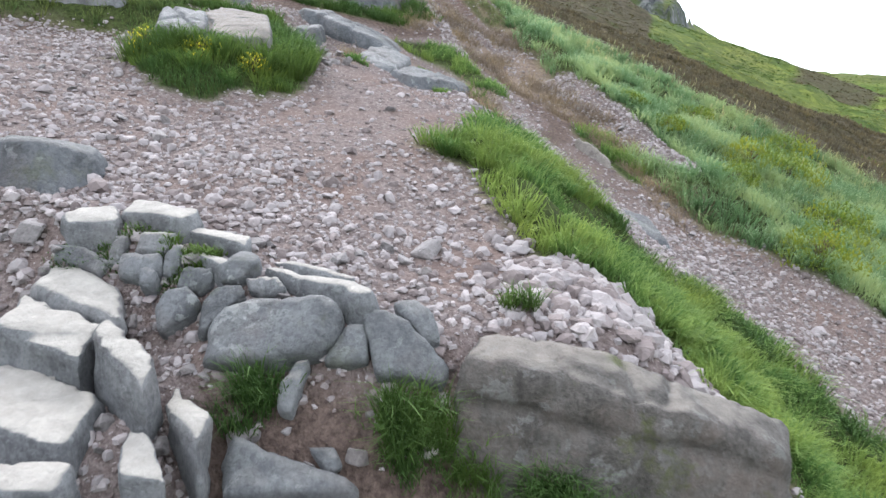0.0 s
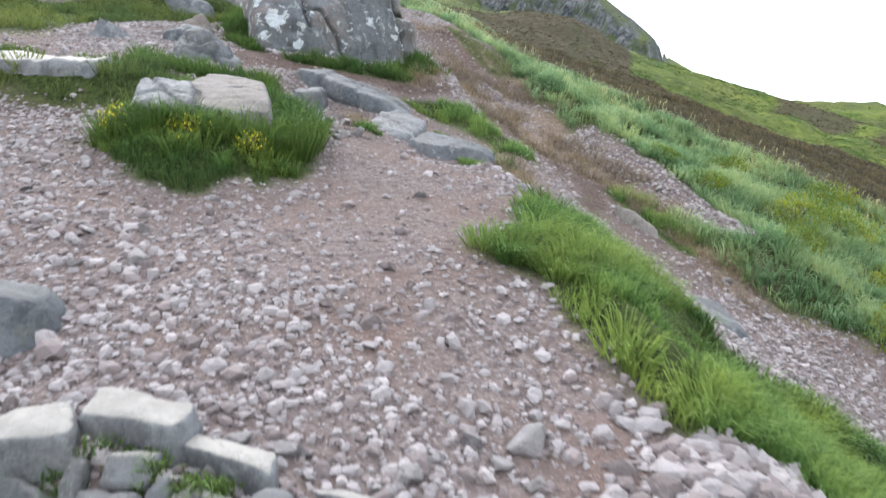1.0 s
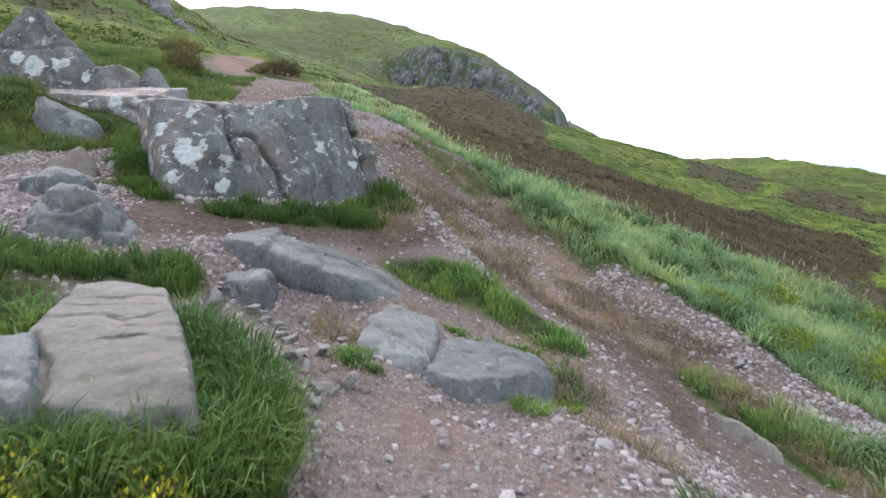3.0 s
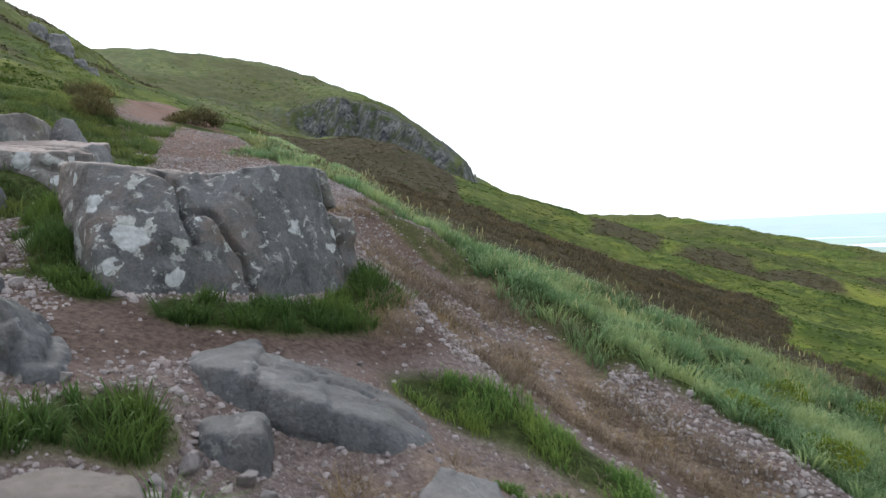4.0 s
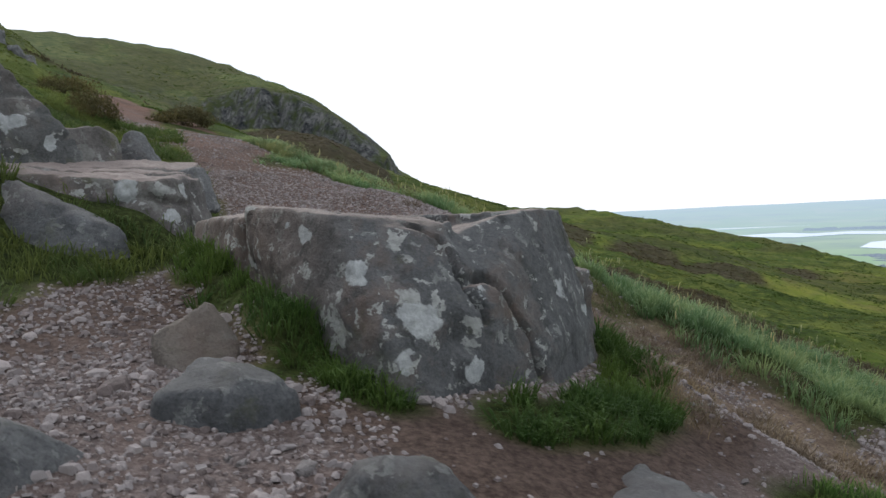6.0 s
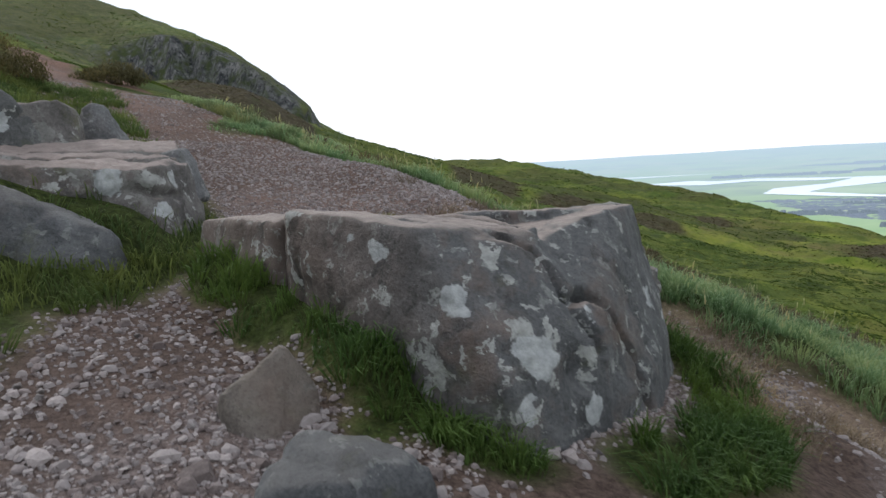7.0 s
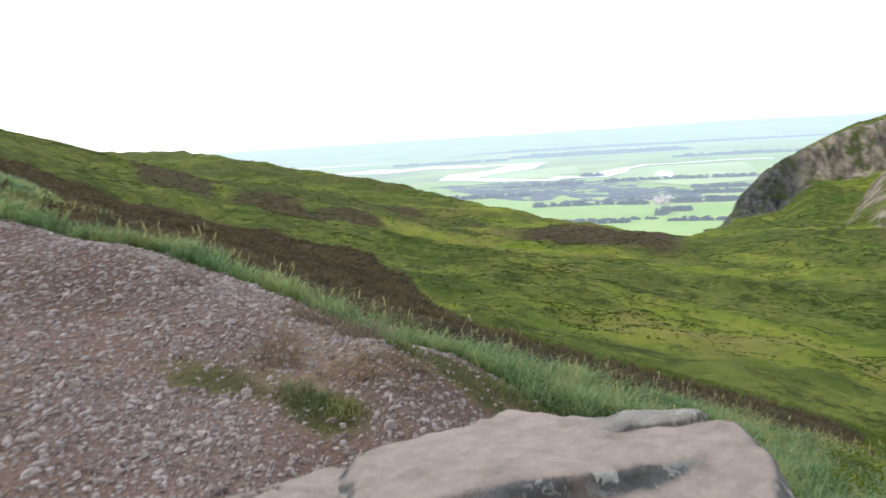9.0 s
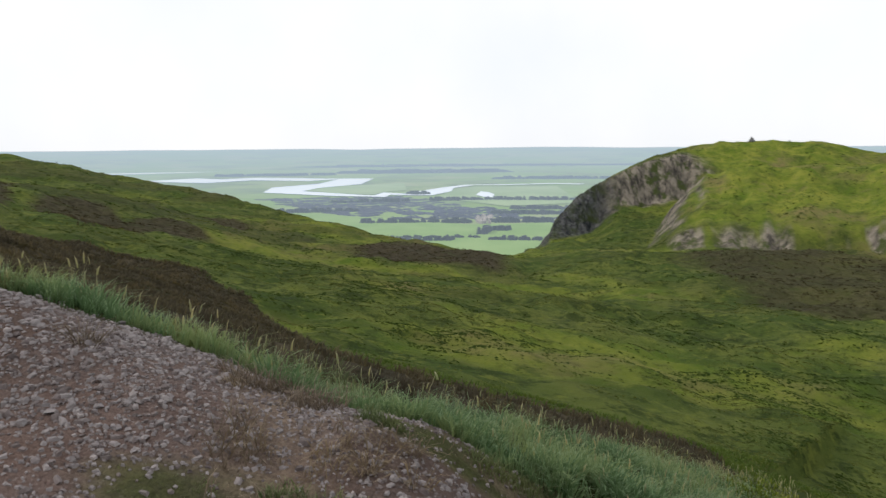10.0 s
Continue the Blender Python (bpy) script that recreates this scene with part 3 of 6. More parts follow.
def ground_z(x, y):
    x, y = np.asarray(x, float), np.asarray(y, float)
    zn = near_z(x, y)
    zf, r, az, rr = far_z(x, y)
    d, side = along(x, y, CREST)
    out = np.where(side < 0, d, -d)            # beyond the crest: plus
    w = sstep(-0.1, 3.5, out)
    w = np.maximum(w, sstep(17.0, 30.0, y))
    w = np.maximum(w, sstep(-4.5, -9.0, x + 0.25 * (y - 9)))
    w = np.maximum(w, sstep(11.0, 22.0, np.hypot(x + 0.5, y - 7) - 4))
    z = zn * (1 - w) + zf * w
    # the brow over which the upper path goes out of sight
    z = z + 0.20 * sstep(20.0, 28.5, y) * sstep(42.0, 31.0, y) * sstep(-9.0, -5.0, x) * sstep(2.0, -1.5, x)
    # humps and hollows, growing with the distance
    amp = np.clip(r / 40, 0, 1)
    z = z + (fbm(x / 9, y / 9, 4, 3) - 0.5) * 2.2 * amp * np.clip(rr * 1.2 - r, 0, 40) / 40
    z = z + (fbm(x / 35, y / 35, 3, 8) - 0.5) * 5.0 * np.clip((r - 25) / 60, 0, 1) * np.clip(rr * 0.9 - r, 0, 40) / 40
    z = z + (fbm(x / 0.9, y / 0.9, 3, 5) - 0.5) * 0.09 * (1 - w) + (fbm(x / 2.2, y / 2.2, 3, 6) - 0.5) * 0.85 * w * np.clip(r / 25, 0, 1)
    # the path is worn down before the bedrock hump
    z = z - 0.16 * np.exp(-((x + 0.15) / 0.4) ** 2 - ((y - 6.15) / 0.32) ** 2) - 0.13 * np.exp(-((x + 0.20) / 0.36) ** 2 - ((y - 6.58) / 0.26) ** 2)
    plain = PLAIN_Z + 74 * sstep(2300, 4950, r) * (0.86 + 0.22 * fbm(az / 6, r / 1500, 3, 9))
    return np.where(r > rr, smax(z, plain, 6.0), z)


# ---------------------------------------------------------------- what covers the land
VERGE_L = [(0.30, 5.6), (0.12, 5.2), (0.15, 4.75), (-0.16, 4.2), (0.10, 3.9), (0.19, 3.43), (0.43, 2.98), (0.78, 2.95), (1.05, 2.45), (1.4, 1.9), (1.9, 1.2)]
VERGE_R = [(0.28, 5.8), (0.75, 5.5), (1.0, 5.25), (1.49, 4.9), (2.1, 4.6), (2.9, 3.4), (3.9, 1.6)]
BANK_L = [(-0.75, 16.5), (-0.45, 14.6), (-0.1, 13.4), (0.15, 12.6), (0.5, 11.8), (0.85, 10.6), (1.2, 9.4), (1.75, 8.45), (1.8, 7.3), (2.05, 6.6), (2.35, 6.15), (2.8, 5.75), (3.5, 5.1), (4.4, 3.6)]


PATH_UP = [(-1.9, 15.0), (-2.4, 16.5), (-2.85, 18.5), (-3.05, 20.5), (-3.1, 23.0), (-3.3, 26.0), (-3.4, 30.0)]


def cover(x, y):
    """How much of gravel, heather, dead grass and bare cliff there is at a place, each 0 to 1."""
    wob = (fbm(x * 2.3, y * 2.3, 4, 11) - 0.5) * 0.5
    zf, r, az, rr = far_z(x, y)
    out_d, out_s = along(x, y, FRINGE)
    out = np.where(out_s < 0, out_d, -out_d)
    gravel = np.ones(np.shape(x))
    # green strip between path and channel
    verge = np.minimum(along(x, y, VERGE_L)[0] * -along(x, y, VERGE_L)[1], along(x, y, VERGE_R)[0] * along(x, y, VERGE_R)[1])
    verge = np.where(y > 5.55, -0.3, verge) - 0.10 * sstep(4.6, 5.3, y)
    g_verge = sstep(-0.05, 0.10, verge + wob * 0.5 - 0.16 * sstep(0.50, 0.40, fbm(x * 1.7, y * 1.7, 3, 68)) * sstep(3.2, 4.2, y))
    # bank of grass below the crest
    bank = -along(x, y, BANK_L)[0] * along(x, y, BANK_L)[1]
    g_bank = sstep(-0.08, 0.15, bank + wob * 0.6)
    scree = sstep(0.34, 0.18, along(x, y, [(1.45, 8.9), (1.8, 8.2), (2.2, 7.55), (2.45, 7.2)])[0] + wob * 0.25)
    g_bank = g_bank * (1 - scree)
    # tongues of turf between the channel and the rocks
    tongue = sstep(0.34, 0.16, along(x, y, [(0.42, 7.35), (0.1, 7.75), (-0.25, 8.0)])[0] + wob * 0.3)
    tongue = np.maximum(tongue, sstep(0.30, 0.12, along(x, y, [(1.55, 7.55), (1.85, 6.95)])[0] + wob * 0.4))
    tongue = np.maximum(tongue, 0.8 * sstep(0.20, 0.08, along(x, y, [(-0.95, 11.75), (-0.70, 11.45), (-0.72, 11.1)])[0] + wob * 0.4))
    tongue = np.maximum(tongue, 0.8 * sstep(0.24, 0.10, along(x, y, [(0.15, 11.45), (0.5, 11.1), (0.75, 10.8)])[0] + wob * 0.5))
    # mound, and the turf of the left hand side
    mound = sstep(1.02, 0.86, np.hypot((x + 1.65) / 0.72, (y - 5.6) / 0.98) + wob * 1.7)
    skirt = sstep(0.27, 0.14, along(x, y, [(-1.5, 8.42), (-1.1, 8.45), (-0.6, 8.85), (-0.25, 9.45)])[0] + wob * 0.2)
    skirt = np.maximum(skirt, sstep(0.22, 0.1, along(x, y, [(-2.65, 7.2), (-2.1, 7.0), (-1.7, 7.15)])[0] + wob * 0.75))
    skirt = np.maximum(skirt, sstep(0.24, 0.1, along(x, y, [(-2.55, 10.2), (-2.45, 9.6), (-2.22, 9.0), (-2.12, 8.6)])[0] + wob * 0.75))
    skirt = np.maximum(skirt, sstep(0.14, 0.06, np.hypot(x + 2.42, y - 8.82) + wob * 0.1))
    turf = sstep(-0.1, 0.12, np.minimum(y - np.interp(x, [-3.5, -3.0, -2.57, -2.3], [9.95, 10.12, 10.6, 11.4]), -2.25 - x) + wob * 0.4)
    turf = np.maximum(turf, sstep(-0.1, 0.15, -3.6 - x - 0.25 * np.sin(y * 1.7) + wob * 0.7) * sstep(7.6, 8.3, y))
    turf = np.maximum(turf, sstep(0.42, 0.2, np.abs(y - 6.42 + 0.12 * (x + 2)) + wob * 0.5) * sstep(-1.9, -2.2, x))
    turf = np.maximum(turf, sstep(0.5, 0.2, along(x, y, [(-2.1, 20.6), (-1.2, 20.2)])[0] + wob * 0.6))
    up = sstep(12.3, 13.6, y) * sstep(-0.15, 0.2, -2.9 - 0.06 * (y - 12) + 0.35 * np.sin(y * 0.9) - x + wob * 1.6)
    spur = sstep(-0.15, 0.2, x + 1.35 - 0.12 * (y - 15) + 0.3 * np.sin(y * 1.3) + wob * 1.8) * sstep(15.6, 16.6, y)
    green = np.max([g_verge, g_bank, tongue, mound, skirt, turf, up, spur], axis=0)
    green = np.maximum(green, sstep(-0.1, 0.3, out + wob))
    green = np.maximum(green, sstep(23.5, 25.0, y + wob * 3))
    green = np.maximum(green, sstep(-4.6, -6.2, x + wob * 3))
    green = np.maximum(green, sstep(14, 17, np.hypot(x, y - 8)) * (y < 14))
    green = green * (1 - sstep(0.75, 0.45, along(x, y, PATH_UP)[0] + wob * 0.8))
    gravel = 1 - green
    lim = np.interp(az, [-3, 4, 14, 18, 20.5, 22, 26, 33, 40, 47, 51, 53, 56, 60, 66, 72, 78, 85, 92, 105], [0, 80, 110, 95, 55, 46, 42, 38, 42, 36, 27, 22, 16, 10.5, 9.6, 10.4, 11.4, 12.6, 10, 0])
    start = np.interp(az, [-3, 4, 12, 20], [40, 26, 14, 0])
    edge = (fbm(x / 3, y / 3, 4, 17) - 0.5) * 7
    heather = sstep(-0.6, 0.6, lim - r + edge * np.clip(r / 20, 0.15, 1)) * sstep(-0.5, 2.0, r - start) * sstep(0.05, 0.35, out + wob * 0.6)
    patch = 0.45 * sstep(0.50, 0.56, fbm(x / 22, y / 16, 4, 23)) * sstep(60, 90, r) * ((az > 10) & (az < 66)) * (r < rr)
    # Heather colour mixed in to dull the western hill as backlight and haze do.
    patch = np.maximum(patch, 0.5 * sstep(0.40, 0.52, fbm(x / 12, y / 12, 4, 24)) * sstep(20, 16, az) * sstep(-16, -12, az) * sstep(70, 100, r))
    patch = np.maximum(patch, 0.95 * sstep(0.50, 0.57, fbm(x / 5, y / 3, 4, 26)) * sstep(-2, -5, az) * sstep(-60, -40, az) * sstep(19, 24, r) * sstep(70, 60, r))
    for a0, a1, r0, r1 in ((30, 36, 58, 115), (36.5, 43.5, 54, 92), (42.5, 48.5, 75, 88), (44, 52, 110, 140)):
        d = np.hypot((az - (a0 + a1) / 2) / ((a1 - a0) / 2), (r - (r0 + r1) / 2) / ((r1 - r0) / 2))
        patch = np.maximum(patch, 1.1 * sstep(1.1, 0.85, d + edge * 0.07))
    spur_h = sstep(80, 88, r + edge) * sstep(120, 112, r + edge) * sstep(57, 61, az) * sstep(73, 70.5, az)
    moor = sstep(58, 64, r + edge) * sstep(112, 106, r) * sstep(-2, 3, az - 85 - 0.2 * np.maximum(95 - r, 0) + edge * 0.5) * (az < 140)
    heather = np.clip(np.max([heather, 0.85 * patch, spur_h, 0.8 * moor], axis=0), 0, 1)
    dry = sstep(0.30, 0.1, along(x, y, [(0.0, 10.2), (0.25, 9.4), (0.4, 8.6)])[0] + wob * 0.5) * 0.9
    dry = np.maximum(dry, sstep(0.35, 0.1, along(x, y, [(-0.6, 11.5), (-0.1, 11.7), (0.15, 11.95)])[0] + wob * 0.4) * 0.9)
    dry = np.maximum(dry, 0.7 * sstep(0.25, 0.05, along(x, y, [(0.25, 6.2), (0.55, 5.9)])[0] + wob * 0.4))
    dry = np.maximum(dry, 0.8 * sstep(0.22, 0.06, np.min([along(x, y, q)[0] for q in ([(-0.78, 6.35), (-0.85, 6.95)], [(0.35, 7.05), (0.0, 7.25), (-0.4, 7.15)], [(-0.35, 8.75), (-0.1, 9.3), (0.1, 10.2)], [(0.05, 6.35), (0.4, 6.75)])], axis=0) + wob * 0.4))
    earth = sstep(0.40, 0.15, along(x, y, [(-2.75, 9.9), (-2.5, 9.2), (-2.3, 8.5), (-1.9, 8.2), (-1.6, 8.1)])[0] + wob * 0.4)
    earth = np.maximum(earth, sstep(0.25, 0.05, along(x, y, [(-0.6, 1.98), (-0.2, 1.9), (0.2, 1.9), (1.0, 2.1)])[0] + wob * 0.75))
    earth = np.maximum(earth, sstep(0.45, 0.2, along(x, y, [(-1.9, 7.9), (-1.4, 8.2), (-0.8, 8.45), (-0.2, 8.75)])[0] + wob * 0.4))
    earth = np.maximum(earth, sstep(0.35, 0.1, along(x, y, [(-2.1, 6.0), (-3.2, 6.1), (-4.2, 6.25)])[0] + wob * 0.75))
    earth = np.maximum(earth, sstep(0.20, 0.05, along(x, y, [(0.3, 10.3), (0.55, 9.2), (0.85, 8.2), (1.2, 7.4), (1.0, 6.7)])[0] + wob * 0.5))
    earth = np.maximum(earth, np.maximum(0.8 * sstep(0.50, 0.60, fbm(x * 0.7, y * 0.7, 4, 101)) * sstep(6, 9, y), 0.85 * sstep(0.40, 0.54, fbm(x * 0.6, y * 0.6, 4, 103)) * sstep(10, 11.5, y) * sstep(20, 15, y)))
    gd, _ = along(x, y, GULLY)
    strip = sstep(0.85, 0.45, gd + wob * 0.8) * sstep(5.6, 6.6, y) * sstep(12.6, 11.6, y)
    earth = np.maximum(earth, strip * (0.45 + 0.5 * sstep(0.42, 0.58, fbm(x * 1.4, y * 1.4, 4, 105))))
    dry = np.maximum(dry, 0.85 * strip * sstep(0.50, 0.60, fbm(x * 1.9 + y, y * 0.9, 4, 107)))
    parts = dict(strip=strip, earth=np.clip(earth, 0, 1), verge=g_verge, bank=g_bank * sstep(0.5, 0.0, out), tongue=tongue, mound=mound, skirt=skirt, turf=np.maximum(turf, up), spur=spur, out=out, scree=scree)
    return np.clip(gravel, 0, 1), heather, np.clip(dry, 0, 1), green, parts


def mesh_from(name, verts, tris=None, quads=None, smooth=False):
    """A mesh from arrays of corners and of faces, all triangles or all quads."""
    f = tris if tris is not None else quads
    k = f.shape[1]
    me = bpy.data.meshes.new(name)
    me.vertices.add(len(verts))
    me.vertices.foreach_set("co", np.asarray(verts, np.float32).ravel())
    me.loops.add(f.size)
    me.loops.foreach_set("vertex_index", f.astype(np.int32).ravel())
    me.polygons.add(len(f))
    me.polygons.foreach_set("loop_start", np.arange(0, f.size, k, dtype=np.int32))
    me.polygons.foreach_set("loop_total", np.full(len(f), k, np.int32))
    me.polygons.foreach_set("use_smooth", np.full(len(f), smooth, bool))
    me.update()
    return me


def give(me, name, values):
    a = me.attributes.new(name, "FLOAT", "POINT")
    a.data.foreach_set("value", np.asarray(values, np.float32).ravel())


def build_ground():
    cx, cy = -1.2, 0.2
    az = np.radians(np.concatenate([np.arange(-52, 104, 0.31), np.arange(104, 308, 4.0)]))
    r = [0.05]
    while r[-1] < 4990:
        step = max(0.05, 0.0245 * r[-1] - 0.18)
        r.append(r[-1] + (min(step, 1.2) if 125 < r[-1] < 195 else min(step, 0.8) if 195 < r[-1] < 222 else step))
    r = np.array(r)
    A, R = np.meshgrid(az, r)
    x, y = cx + R * np.sin(A), cy + R * np.cos(A)
    z = ground_z(x, y)
    gravel, heather, dry, green, parts = cover(x, y)
    n_r, n_a = x.shape
    i = np.arange(n_r - 1)[:, None] * n_a
    j = np.arange(n_a)[None, :]
    j2 = (j + 1) % n_a
    quads = np.stack([i + j, i + j2, i + n_a + j2, i + n_a + j], -1).reshape(-1, 4)[:, ::-1]
    me = mesh_from("ground", np.stack([x, y, z], -1).reshape(-1, 3), quads=quads, smooth=True)
    gz_r, gz_a = np.gradient(z, axis=0) / np.maximum(np.gradient(R, axis=0), 1e-6), np.gradient(z, axis=1) / np.maximum(R * np.gradient(A, axis=1), 1e-6)
    steep = np.hypot(gz_r, gz_a)
    dist = np.hypot(x - LOOK[0], y - LOOK[1])
    bear = np.degrees(np.arctan2(x - LOOK[0], y - LOOK[1]))
    q = dist / far_z(x, y)[3]
    west = sstep(-3, 0, bear) * sstep(19.8, 19.2, bear) * sstep(0.640, 0.655, q) * sstep(0.80, 0.715, q + (fbm(bear * 0.9, q * 9, 4, 51) - 0.5) * 0.2)
    west = west * sstep(0.36, 0.50, fbm(bear * 1.3, q * 26, 4, 53)) * (0.35 + 0.65 * sstep(5.0, 8.5, bear))
    east = sstep(75.0, 76.0, bear) * sstep(88, 85, bear) * sstep(0.862, 0.878, q) * sstep(0.955, 0.915, q + (fbm(bear * 0.9, q * 30, 4, 52) - 0.5) * 0.05)
    cliff = sstep(0.75, 1.1, steep + (fbm(x / 4, y / 4, 3, 41) - 0.5) * 0.5) * (dist > 45) * (dist < 330)
    low_e = sstep(114, 117, dist) * sstep(124, 119, dist + (fbm(bear * 1.5, dist * 0.05, 3, 54) - 0.5) * 9) * sstep(82.6, 83.4, bear) * sstep(0.50, 0.56, fbm(bear * 0.6 + 3, dist * 0.01, 3, 55))
    cliff = np.max([cliff, west, east, low_e * (bear < 110)], axis=0)
    # Full over the knoll for its painted sunlight; elsewhere patches of yellower growth.
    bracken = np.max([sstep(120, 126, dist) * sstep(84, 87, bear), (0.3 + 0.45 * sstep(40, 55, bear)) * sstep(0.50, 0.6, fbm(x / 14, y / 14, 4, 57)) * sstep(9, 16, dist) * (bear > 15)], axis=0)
    backlit = 0.85 * sstep(24, 16, bear) * sstep(18, 40, dist)
    for name, v in (("gravel", gravel), ("heather", heather), ("dry", dry), ("cliff", cliff), ("earth", parts["earth"]), ("bracken", bracken), ("backlit", backlit), ("red", 0.35 * sstep(9.5, 11.5, y) + 0.5 * sstep(15, 18, y)), ("lit_buff", sstep(78.5, 81.5, bear)), ("grass_floor", green * sstep(16, 10, np.hypot(x + 1, y - 7)))):
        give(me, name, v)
    me.materials.append(M_GROUND)
    me.materials.append(M_PLAIN)
    far = (R[:-1, :] > 420)
    me.polygons.foreach_set("material_index", np.repeat(far.reshape(-1), 1).astype(np.int32))
    ob = tagged(new("ground", me), "hillside of gravel path, turf, heather and crags above a hazy lowland", "ground", kind="structure")
    return ob


build_ground()


# ---------------------------------------------------------------- rocks
def rock_mesh(name, pts, res, mat, rough=0.03, crack=0.0, soften=2, seed=0, scale=1.0, bulge=1.0, clefts=(), cracks=(), hollows=()):
    """A weathered rock: the hull of a few corners (or several hulls grown together), cut fine, its edges rounded, its faces made uneven.
    cracks: two axes of a plane, the way its face looks, a line drawn in that plane, depth and width. hollows: place, radius, depth."""
    bm = bmesh.new()
    for hull_pts in (pts if isinstance(pts[0], list) else [pts]):
        hull = bmesh.ops.convex_hull(bm, input=[bm.verts.new(p) for p in hull_pts])
        bmesh.ops.delete(bm, geom=list({v for v in hull["geom_interior"] + hull["geom_unused"] if isinstance(v, bmesh.types.BMVert)}), context="VERTS")
    bmesh.ops.recalc_face_normals(bm, faces=bm.faces)
    rough_me = bpy.data.meshes.new("hull")
    bm.to_mesh(rough_me)
    bm.free()
    tmp = new("hull", rough_me)
    re = tmp.modifiers.new("even", "REMESH")
    re.mode, re.voxel_size = "VOXEL", res
    even = bpy.data.meshes.new_from_object(tmp.evaluated_get(bpy.context.evaluated_depsgraph_get()))
    bpy.data.objects.remove(tmp)
    bpy.data.meshes.remove(rough_me)
    bm = bmesh.new()
    bm.from_mesh(even)
    bpy.data.meshes.remove(even)
    for _ in range(soften):
        bmesh.ops.smooth_vert(bm, verts=bm.verts, factor=0.5, use_axis_x=True, use_axis_y=True, use_axis_z=True)
    bm.normal_update()
    off = Vector((seed * 3.71, seed * 1.93, seed * 5.17))
    moves = []
    for v in bm.verts:
        q = v.co + off
        d = noise.fractal(q * 1.7 / scale, 0.9, 2.1, 5) * rough * 1.6 * bulge + noise.fractal(q * 7 / scale, 0.8, 2.2, 4) * rough * 0.5
        cell = noise.voronoi(q * 2.1 / scale)[0]
        d -= rough * 0.8 * bulge * max(0.0, 1 - (cell[1] - cell[0]) / 0.10)
        ledge = noise.noise(Vector((q.x * 1.2, q.y * 1.2, q.z * 9)) / scale)
        d += rough * 0.55 * ledge
        if crack:
            big = noise.voronoi(Vector((q.x, q.y, q.z * 0.6)) * 1.15 / scale)[0]
            d -= crack * max(0.0, 1 - (big[1] - big[0]) / 0.06)
        for at, way, deep, wide in clefts:
            gap = abs((v.co - Vector(at)).dot(Vector(way).normalized()) + 0.05 * noise.noise(q * 2.3) + 0.012 * noise.noise(q * 14))
            d -= deep * max(0.0, 1 - gap / wide)
        for at, radius, deep in hollows:
            d -= deep * max(0.0, 1 - ((v.co - Vector(at)).length + 0.02 * noise.noise(q * 12)) / radius)
        moves.append(v.normal * d)
    if cracks:
        co, no = np.array([v.co for v in bm.verts]), np.array([v.normal for v in bm.verts])
        shake = np.array([(noise.noise(v.co * 6 + off), noise.noise(v.co * 6 - off)) for v in bm.verts]) * 0.022
        for (ua, va), facing, line, deep, wide in cracks:
            away, _ = along(co @ np.array(ua) + shake[:, 0], co @ np.array(va) + shake[:, 1], line)
            cut = deep * np.clip(1 - away / wide, 0, 1) * np.clip((no @ np.array(facing) - 0.1) / 0.3, 0, 1)
            for k in np.flatnonzero(cut):
                moves[k] -= Vector(no[k]) * float(cut[k])
    for v, d in zip(bm.verts, moves):
        v.co += d
    for f in bm.faces:
        f.smooth = True
    me = bpy.data.meshes.new(name)
    bm.to_mesh(me)
    bm.free()
    me.materials.append(mat)
    return me


def rock(name, pts, label, mat, res=0.05, rough=0.03, crack=0.0, soften=2, seed=0, group="", parent=None, scale=1.0, bulge=1.0, clefts=(), cracks=(), hollows=()):
    ob = new(name, rock_mesh(name, pts, res, mat, rough, crack, soften, seed, scale, bulge, clefts, cracks, hollows))
    if parent:
        ob.parent = parent
        return ob
    return tagged(ob, label, "rock", group)


def g(x, y):
    return float(ground_z(np.array(x), np.array(y)))


